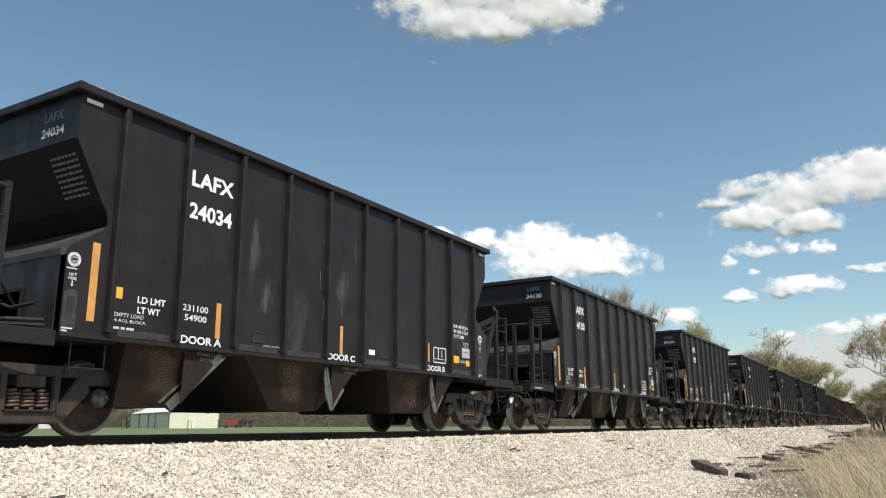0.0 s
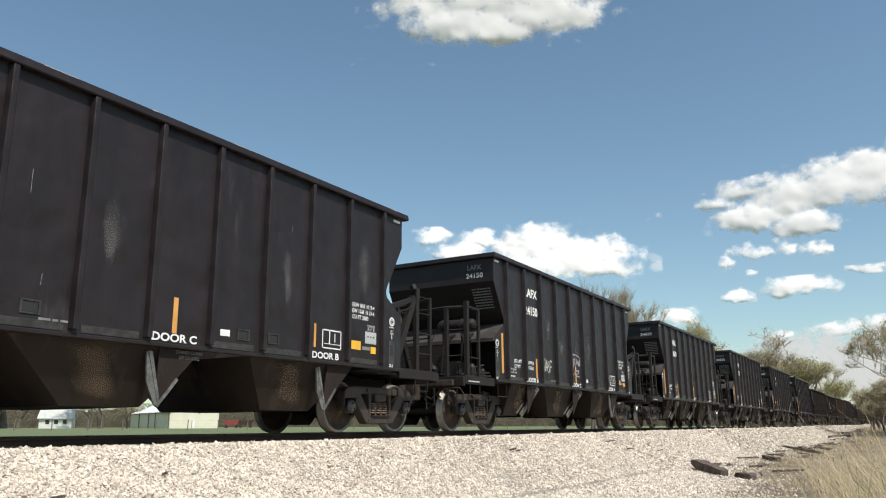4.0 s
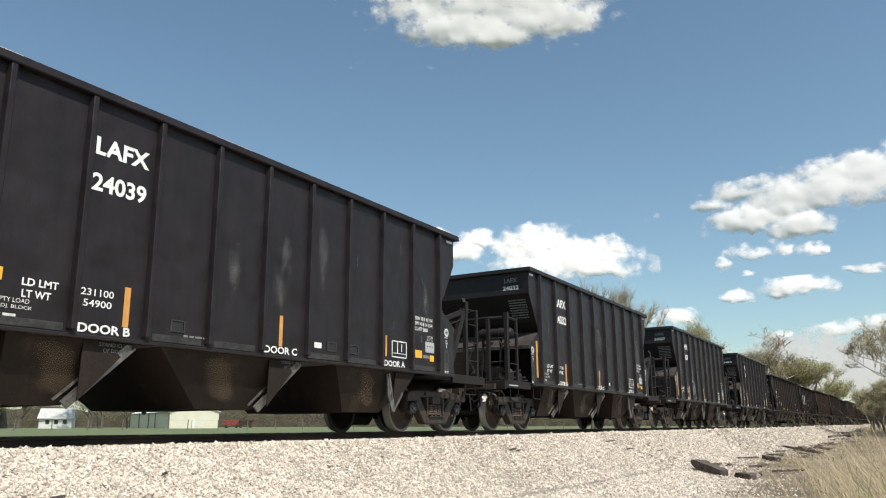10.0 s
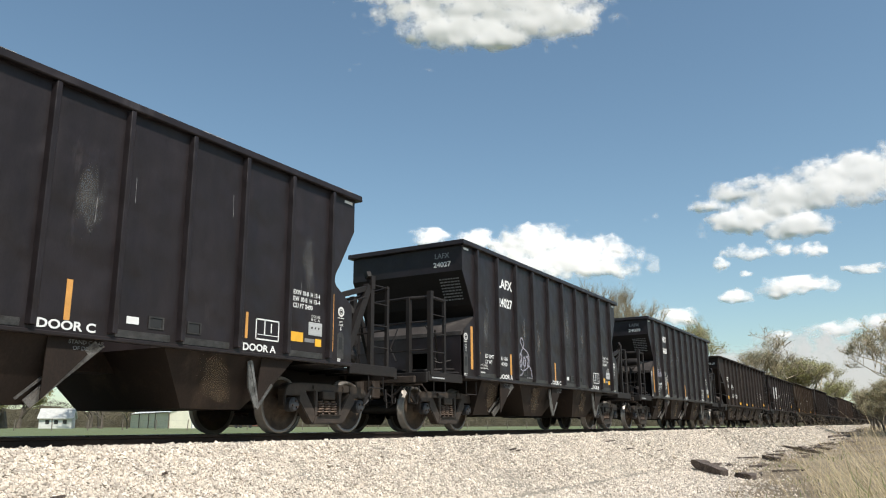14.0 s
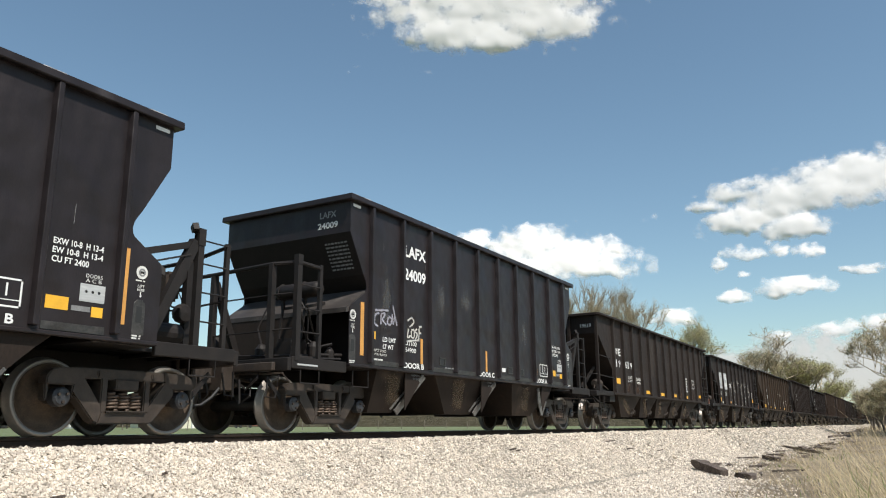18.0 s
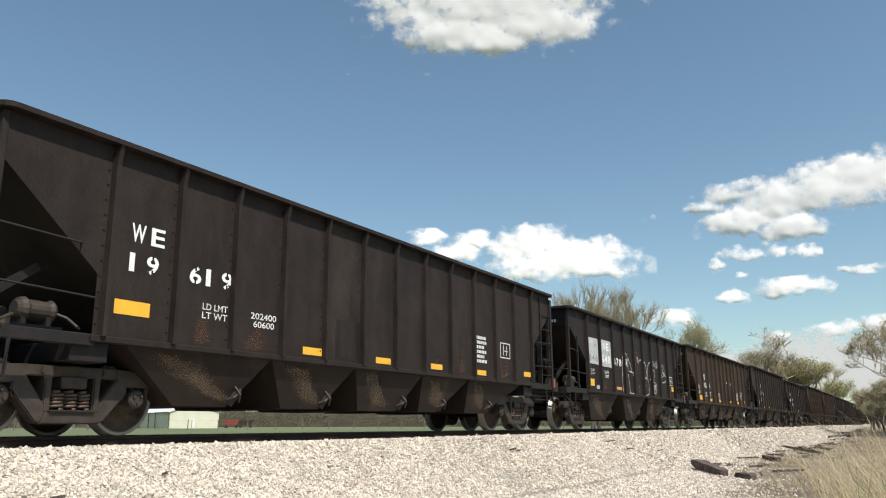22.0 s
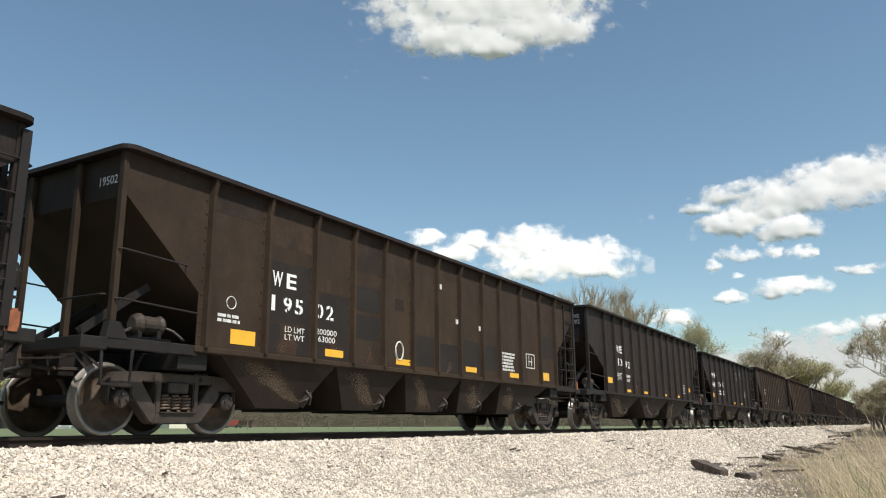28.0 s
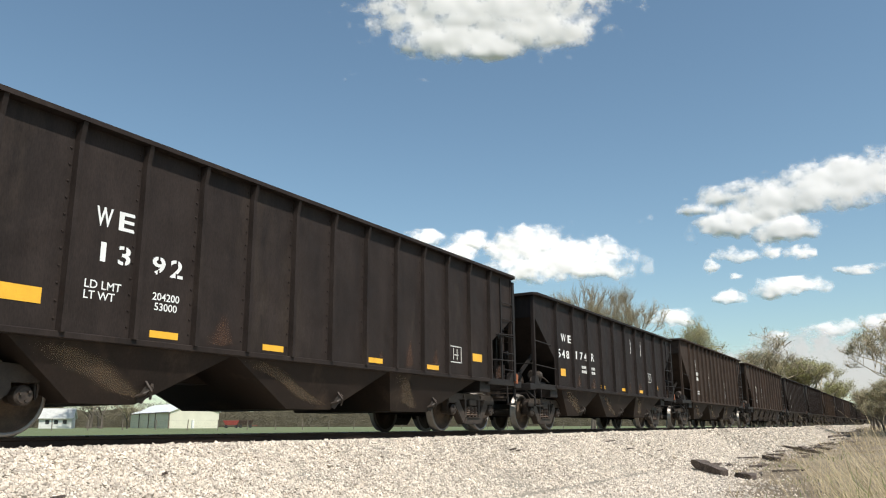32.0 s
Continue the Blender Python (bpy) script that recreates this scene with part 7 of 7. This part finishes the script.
# ---- farm buildings and yard beyond the field ----
def build_farm():
    D = 200.0
    sx, sy = -0.7249 * D, 0.6889 * D          # near right corner of the shed's gable
    gx, gy = -0.7631 * D, 0.6464 * D          # near left corner of the gable
    ax = Vector((gx - sx, gy - sy, 0))
    width = ax.length
    ax.normalize()
    back = Vector((-ax.y, ax.x, 0))
    if back.y < 0:
        back = -back
    # the long side runs to the left and away
    long = Vector((-0.93, 0.36, 0)).normalized()
    z0 = ground_z(sx, sy) - 0.1
    shed = thing("metal_shed", "long cream steel farm shed with a white roof", "shed", at=Matrix.Translation((gx, gy, z0)))
    L, eave, ridge = 30.0, 3.9, 6.2
    w = -ax * width                            # from the left gable corner to the right one
    mid = w * 0.5

    def sheet(name, pts, material, t=0.12, parent=shed, label=""):
        bm = B()
        pts = [Vector(p) for p in pts]
        n = (pts[1] - pts[0]).cross(pts[2] - pts[0]).normalized() * t
        a, b = [bm.verts.new(p) for p in pts], [bm.verts.new(p - n) for p in pts]
        bm.faces.new(a)
        bm.faces.new(b[::-1])
        for i in range(len(pts)):
            bm.faces.new((a[i], a[(i + 1) % len(pts)], b[(i + 1) % len(pts)], b[i]))
        return part(name, bm, material, parent, label)
    up = Vector((0, 0, 1))
    sheet("gable_wall", [Vector(), w, w + up * eave, mid + up * ridge, up * eave], M_SIDING)
    sheet("side_wall", [long * L, Vector(), up * eave, long * L + up * eave], M_SIDING)
    sheet("side_wall", [w, w + long * L, w + long * L + up * eave, w + up * eave], M_SIDING)
    sheet("gable_wall", [w + long * L, long * L, long * L + up * eave, mid + long * L + up * ridge, w + long * L + up * eave], M_SIDING)
    o = -long * 0.35
    sheet("roof_slope", [up * (eave + 0.05) - w * 0.03 + o, mid + up * (ridge + 0.1) + o, mid + long * L + up * (ridge + 0.1), long * L + up * (eave + 0.05) - w * 0.03], M_ROOF)
    sheet("roof_slope", [mid + up * (ridge + 0.1) + o, w * 1.03 + up * (eave + 0.05) + o, w * 1.03 + long * L + up * (eave + 0.05), mid + long * L + up * (ridge + 0.1)], M_ROOF)
    tr = B()
    for s in (0, 0.33, 0.5, 0.75):
        beam(tr, long * L * s - w * 0.005, long * L * s - w * 0.005 + up * eave, 0.25, 0.2, (1, 0, 0))
    beam(tr, long * 0.1 + up * eave - w * 0.02, long * L + up * eave - w * 0.02, 0.2, 0.25)
    part("steel_trim", tr, M_TRIM, shed)
    part("wall_door", soften(box(B(), w.x * 0.48 - 0.2, w.x * 0.48 + 0.2, w.y * 0.48 - 0.35, w.y * 0.48 + 0.35, 0.0, 2.1), 0.02), M_ROOF, shed)

    # small white outbuilding with three dark windows
    D = 215.0
    hx, hy = -0.8350 * D, 0.5500 * D
    house = thing("white_outbuilding", "small white clapboard outbuilding with a grey roof", "house", at=pose(hx, hy, ground_z(hx, hy) - 0.1, 0, 0, 48))
    box_w, box_d, ev, rd = 7.2, 6.0, 2.7, 4.7
    part("wall", prism(B(), [(-box_w / 2, 0), (box_w / 2, 0), (box_w / 2, ev), (-box_w / 2, ev)], -box_d / 2, box_d / 2, "y"), M_CLAP, house)
    part("gable", prism(B(), [(-box_d / 2, ev), (box_d / 2, ev), (0, rd)], -box_w / 2 + 0.02, box_w / 2 - 0.02, "x"), M_CLAP, house)
    for s in (-1, 1):
        part("roof", prism(B(), [(s * (box_d / 2 + 0.5), ev - 0.3), (0, rd + 0.1), (0, rd + 0.28), (s * (box_d / 2 + 0.5), ev - 0.12)], -box_w / 2 - 0.4, box_w / 2 + 0.4, "x"), M_SHINGLE, house)
    for k in range(3):
        part("window", box(B(), -2.2 + k * 1.9, -1.3 + k * 1.9, -box_d / 2 - 0.05, -box_d / 2 + 0.02, 1.2, 2.2), M_DARKGLASS, house, "dark small window")
    part("window", box(B(), -box_w / 2 - 0.04, -box_w / 2 + 0.02, -0.5, 0.5, 1.2, 2.3), M_DARKGLASS, house)
    # far white house half hidden by trees
    x, y = -0.905 * 235, 0.475 * 235
    far = thing("far_house", "white house front half hidden by trees", "house", at=pose(x, y, ground_z(x, y) - 0.1, 0, 0, 40))
    part("wall", box(B(), -3, 3, -3, 3, 0, 4.0), M_CLAP, far)
    part("roof", prism(B(), [(-3.4, 3.9), (3.4, 3.9), (0, 6.6)], -3.4, 3.4, "y"), M_SHINGLE, far)
    # red farm wagons beside the shed
    for k, (px, py) in enumerate(((-0.7145, 0.6997), (-0.7025, 0.7117))):
        x, y = px * 205, py * 205
        wg = thing("farm_wagon", "faded red farm wagon parked in the grass", "wagon", "farm wagons", at=pose(x, y, ground_z(x, y), 0, 0, 42))
        bm = prism(B(), [(-2.0, 1.9), (2.0, 1.9), (1.4, 0.8), (-1.4, 0.8)], -0.9, 0.9, "y")
        part("wagon_box", bm, M_RED if k == 0 else M_WE_RUST, wg)
        for wx in (-1.2, 1.2):
            for wy in (-0.85, 0.85):
                part("wagon_wheel", rod(B(), [(wx, wy - 0.1, 0.4), (wx, wy + 0.1, 0.4)], 0.4, 12), M_RUBBER, wg)
        part("drawbar", rod(B(), [(1.4, 0, 0.6), (3.0, 0, 0.5)], 0.06, 6), M_RED, wg)
    # fence along the field
    post = mesh_of("post", rod(B(), [(0, 0, -0.2), (0.02, 0, 0.7), (0, 0.01, 1.35)], 0.06, 6), M_POST)
    fence = thing("field_fence", "weathered wooden post fence with wire along the field", "fence")
    wires = B()
    last = None
    for k in range(34):
        t = k / 33
        x, y = -105 + 62 * t, 30 + 118 * t
        z = ground_z(x, y)
        part("post", post, M_POST, fence, at=pose(x, y, z, random.uniform(-3, 3), random.uniform(-3, 3)))
        if last:
            for h in (0.5, 0.9, 1.25):
                rod(wires, [(last[0], last[1], last[2] + h), (x, y, z + h)], 0.006, 3)
        last = (x, y, z)
    part("fence_wire", wires, M_POST, fence)


# ---- rotten ties and branches along the toe of the ballast ----
def build_debris():
    rnd = random.Random(17)

    def chunk(label, p, q, w, h, seed, name="broken_tie"):
        r = random.Random(seed)
        p, q = Vector(p), Vector(q)
        d = q - p
        bm = B()
        n = 9
        rings = []
        side = d.cross(Vector((0, 0, 1))).normalized()
        up = side.cross(d.normalized())
        for i in range(n):
            t = i / (n - 1)
            c = p + d * t
            k = (1.0 if 0 < i < n - 1 else 0.72) * (1 + 0.18 * r.uniform(-1, 1))
            rings.append([bm.verts.new(c + side * a * w * k * (1 + 0.16 * r.uniform(-1, 1)) + up * b * h * k * (1 + 0.16 * r.uniform(-1, 1)))
                          for a, b in ((-.5, -.5), (0, -.5), (.5, -.5), (.5, 0), (.5, .5), (.05, .46), (-.5, .5), (-.5, 0))])
        for a, b in zip(rings, rings[1:]):
            for k in range(8):
                bm.faces.new((a[k], a[(k + 1) % 8], b[(k + 1) % 8], b[k]))
        bm.faces.new(rings[0][::-1])
        bm.faces.new(rings[-1])
        ob = part(name, bm, M_OLDTIE)
        tagged(ob, label, "timber", "old timber on the bank")
    # positions along the toe: (x, y) of both ends
    for k, (x0, y0, x1, y1, w, h) in enumerate(((-5.5, 23.5, -4.12, 20.7, 0.24, 0.20), (-3.95, 21.4, -3.42, 20.6, 0.22, 0.15), (-4.95, 32.6, -4.15, 30.4, 0.24, 0.17), (-5.2, 26.6, -4.9, 25.9, 0.10, 0.07),
                                                (-6.1, 46.5, -3.6, 40.0, 0.15, 0.12), (-5.3, 52.0, -3.6, 45.0, 0.17, 0.12), (-4.9, 43.4, -4.6, 42.9, 0.28, 0.26),
                                                (-6.0, 74.0, -5.2, 79.0, 0.25, 0.24), (-5.6, 77.0, -4.5, 80.0, 0.26, 0.22), (-5.9, 84.0, -5.0, 88.0, 0.25, 0.3), (-5.2, 92.0, -4.6, 99.0, 0.28, 0.3),
                                                (-5.4, 104.0, -4.8, 112.0, 0.3, 0.3))):
        def rest(x, y):
            return max(bed_z(x, y), ground_z(x, y)) + h * 0.42
        chunk("rotten grey railway tie lying on the ballast bank", (x0, y0, rest(x0, y0) + (0.12 if k == 0 else 0.0)), (x1, y1, rest(x1, y1)), w, h, 90 + k)
    for k in range(9):                      # splintered scraps of ties spread past the toe
        y = 22 + 50 * rnd.random() ** 1.3
        x = toe(y) + rnd.uniform(-0.5, 1.6)
        a, l = rnd.uniform(0.4, 2.6), rnd.uniform(0.3, 0.9)
        z = max(bed_z(x, y), ground_z(x, y)) + 0.05
        chunk("dark rotten scrap of a railway tie in the dry grass", (x, y, z), (x + l * math.cos(a), y + l * math.sin(a), z + rnd.uniform(0, 0.08)), rnd.uniform(0.1, 0.2), rnd.uniform(0.06, 0.14), 200 + k)
    for k in range(30):
        y = rnd.uniform(20, 90)
        x = toe(y) + rnd.uniform(-0.5, 1.4)
        a = rnd.uniform(0, 3.1)
        l = rnd.uniform(0.3, 1.0)
        z = max(bed_z(x, y), ground_z(x, y)) + 0.05
        chunk("broken dead branch lying on the bank", (x, y, z), (x + l * math.cos(a), y + l * math.sin(a), z + 0.03), 0.06, 0.05, 120 + k, "dead_branch")
    # scraps of dark wood and litter among the stones
    for k, (x, y, l) in enumerate(((-7.0, 4.62, 0.14), (-6.85, 4.55, 0.10), (-7.25, 6.1, 0.06), (-7.3, 15.1, 0.16), (-7.25, 15.3, 0.12), (-7.4, 21.5, 0.3), (-7.0, 22.0, 0.25), (-6.1, 10.2, 0.09), (-6.8, 24.5, 0.2))):
        z = ballast_z(x) + 0.035
        chunk("dark splinter of wood among the stones", (x, y, z), (x + l * 0.7, y + l * 0.6, z + 0.02), 0.035, 0.03, 150 + k, "wood_splinter")


# ---- clouds: banks of vapour far off, each carried slowly by the wind ----
def sky_point(u, v, dist):
    """A far point in the direction of a spot of the first view, u and v in widths from its centre."""
    f = 0.5 / math.tan(radians(LENS / 2))
    d = VIEW.to_3x3() @ Vector((u, -v, -f))
    return Vector(EYE) + d.normalized() * dist


CLOUDS = []


def cloud(label, lobes, drift, seed, dist=2600.0, thick=0.35, vapour=M_CLOUD):
    """lobes: (x, y, half width, half height) in the unit of 1568 across the view; drift over the whole clip in the same unit."""
    W = 1568.0
    x0 = min(l[0] - l[2] * 1.5 for l in lobes)
    x1 = max(l[0] + l[2] * 1.5 for l in lobes)
    y0 = min(l[1] - l[3] * 1.7 for l in lobes)
    y1 = max(l[1] + l[3] * 1.7 for l in lobes)
    cx, cy = (x0 + x1) / 2, (y0 + y1) / 2
    centre = sky_point((cx - 784) / W, (cy - 441) / W, dist)
    m = look(centre, EYE)                       # local -z towards the eye
    unit = (sky_point((cx + 1 - 784) / W, (cy - 441) / W, dist) - centre).length
    step = max(1.8, (x1 - x0) / 150)
    nx, ny = int((x1 - x0) / step) + 1, int((y1 - y0) / step) + 1
    v, dens, f = [], [], []
    for j in range(ny):
        for i in range(nx):
            px, py = x0 + i * step, y0 + j * step
            qx = px + 16 * noise.noise((px * 0.021, py * 0.03, seed * 1.7)) + 7 * noise.noise((px * 0.06, py * 0.08, seed * 2.3))
            qy = py + 10 * noise.noise((px * 0.024, py * 0.03, seed * 4.1)) + 5 * noise.noise((px * 0.07, py * 0.08, seed * 5.3))
            d = -1.0
            for lx, ly, a, b in lobes:
                dy = (qy - ly) / b
                dy *= 1.25 if dy > 0 else 0.9
                d = max(d, (1 - ((qx - lx) / a) ** 2 - dy ** 2) * max(0.4, min(1.0, b / 26)))
            s = 0.035
            nz = noise.fractal((px * s, py * s * 1.3, seed * 3.1), 0.9, 2.1, 5)
            dd = d * 0.62 + 0.36 * nz + 0.10
            soft = d * 0.62 + 0.26 * noise.fractal((px * 0.02, py * 0.026, seed * 3.1), 1.0, 2.1, 2) + 0.1
            bulge = max(0.0, soft + 0.2) ** 0.8 * thick * 30 * unit
            lump = noise.fractal((px * 0.05, py * 0.06, seed + 9.0), 0.8, 2.0, 4) * 0.25 * unit * max(0.0, min(1.0, dd + 0.3))
            v.append((-(px - cx) * unit, -(py - cy) * unit, -bulge - lump - 0.5 * (py - cy) * unit))
            edge = min(i, nx - 1 - i, j, ny - 1 - j) / 4.0
            dens.append(min(dd + 0.12, edge - 0.6))
    for j in range(ny - 1):
        for i in range(nx - 1):
            a = j * nx + i
            f.append((a, a + 1, a + nx + 1, a + nx))
    me = bpy.data.meshes.new("cloud")
    me.from_pydata(v, [], f)
    at = me.attributes.new("vapour", "FLOAT", "POINT")
    at.data.foreach_set("value", dens)
    me.materials.append(vapour)
    me.shade_smooth()
    ob = new("cloud", me)
    ob.matrix_basis = m
    tagged(ob, label, "cloud", "clouds in the sky")
    CLOUDS.append((ob, cx, cy, drift, dist))


def build_clouds():
    w = "white fair-weather cumulus cloud with a torn edge"
    cloud(w, [(878, -22, 205, 78), (815, 34, 100, 36), (950, 22, 110, 46), (890, 45, 70, 30)], (-16, 34), 1, 3600)
    cloud(w, [(1245, 327, 42, 17), (1292, 304, 54, 19), (1340, 290, 38, 14), (1395, 335, 78, 44), (1475, 322, 98, 52), (1560, 318, 112, 54), (1680, 313, 120, 56), (1318, 368, 78, 27), (1424, 392, 60, 27)], (-42, 13), 2, 3000)
    cloud(w, [(945, 430, 62, 34), (1015, 462, 112, 36), (1098, 440, 30, 16), (960, 470, 70, 28)], (-16, 4), 3, 2500)
    cloud(w, [(852, 428, 34, 17), (815, 448, 50, 20), (762, 424, 30, 17)], (-16, 4), 4, 2450)
    cloud(w, [(1412, 511, 60, 17), (1305, 519, 24, 11)], (-20, 2), 5, 2250)
    cloud("small white scrap of cumulus cloud", [(1338, 442, 36, 12), (1392, 437, 16, 14), (1286, 463, 14, 9), (1448, 448, 24, 9), (1330, 482, 10, 6)], (-32, 8), 6, 2500, 0.2)
    cloud("small white scrap of cumulus cloud", [(1548, 474, 38, 9)], (-24, 3), 7, 2350, 0.2)
    cloud("small white scrap of cumulus cloud", [(1195, 563, 34, 14)], (-10, 2), 8, 2000, 0.2)
    cloud("thin wisp of cloud", [(1162, 466, 12, 14)], (-18, 4), 13, 2700, 0.1, M_HAZE)
    cloud("low pale cloud bank near the horizon", [(1490, 581, 44, 14), (1365, 592, 26, 9), (1580, 578, 46, 16)], (-12, 1), 9, 1900, 0.2)
    cloud("low hazy cloud bank near the horizon", [(1280, 690, 190, 70), (1440, 665, 170, 68), (1590, 670, 160, 80)], (-8, 1), 10, 1800, 0.05, M_LOWHAZE)
    cloud("thin wisp of cloud", [(18, 286, 34, 10)], (-40, 6), 12, 3000, 0.1, M_HAZE)


# ---- an insect that crosses close before the lens ----
def build_bee():
    bee = thing("bee", "small dark bee in flight close by", "insect", at=pose(-3, -2, 1))
    part("body", lathe(B(), [(-0.008, 0.0005), (-0.006, 0.003), (-0.001, 0.0042), (0.004, 0.0036), (0.0085, 0.0005)], 10), M_SOOT, bee, smooth=True)
    part("head", lathe(B(), [(0.008, 0.0005), (0.0095, 0.0026), (0.0115, 0.0022), (0.0125, 0.0004)], 8), M_RUBBER, bee, smooth=True)
    for s in (1, -1):
        part("wing", prism(B(), [(0.004, s * 0.002), (0.005, s * 0.012), (-0.002, s * 0.014), (-0.004, s * 0.004)], 0.003, 0.0034, "z"), M_DIMPATCH, bee, "thin grey wing")
    return bee


# ---- build ----
build_ground()
build_track()
build_train()
build_farm()
build_debris()
build_plants()
build_clouds()
BEE = build_bee()
stones()


def motions():
    times = [min(SECONDS, k * 0.8) for k in range(41)]
    ticks = [min(SECONDS, k * 4 / 30) for k in range(241)]
    for n, (car, y, wheels) in enumerate(TRAIN):
        walk(car, [(t, pose(XC, y - travelled(t), 0)) for t in times])
        for k, ws in enumerate(wheels):
            yl, start = ws.location.y, (n * 47 + k * 73) % 360
            walk(ws, [(t, pose(0, yl, WR + RAIL, start + math.degrees(travelled(t) / WR))) for t in ticks])
    for ob, cx, cy, drift, dist in CLOUDS:
        rows = []
        for t in (0, 8, 16, 24, SECONDS):
            u, v = cx + drift[0] * t / SECONDS, cy + drift[1] * t / SECONDS
            rows.append((t, look(sky_point((u - 784) / 1568, (v - 441) / 1568, dist), EYE)))
        walk(ob, rows)
    def near(u, v, d):
        p = sky_point((u - 784) / 1568, (v - 441) / 1568, d)
        return pose(p.x, p.y, p.z, 0, -35, 60)
    walk(BEE, [(0, pose(3, 1, -0.6, 0, -35, 60)), (23.0, near(2000, 850, 0.9)), (23.2, near(1710, 685, 0.95)), (23.3, near(1551, 592, 1.0)), (23.4, near(1417, 517, 1.0)), (23.5, near(1307, 420, 1.0)), (23.6, near(1301, 325, 1.05)),
               (23.7, near(1426, 274, 1.1)), (23.8, near(1660, 235, 1.1)), (24.0, near(2200, 150, 1.2)), (26, near(2500, -200, 3)), (SECONDS, near(2500, -500, 5))])


motions()
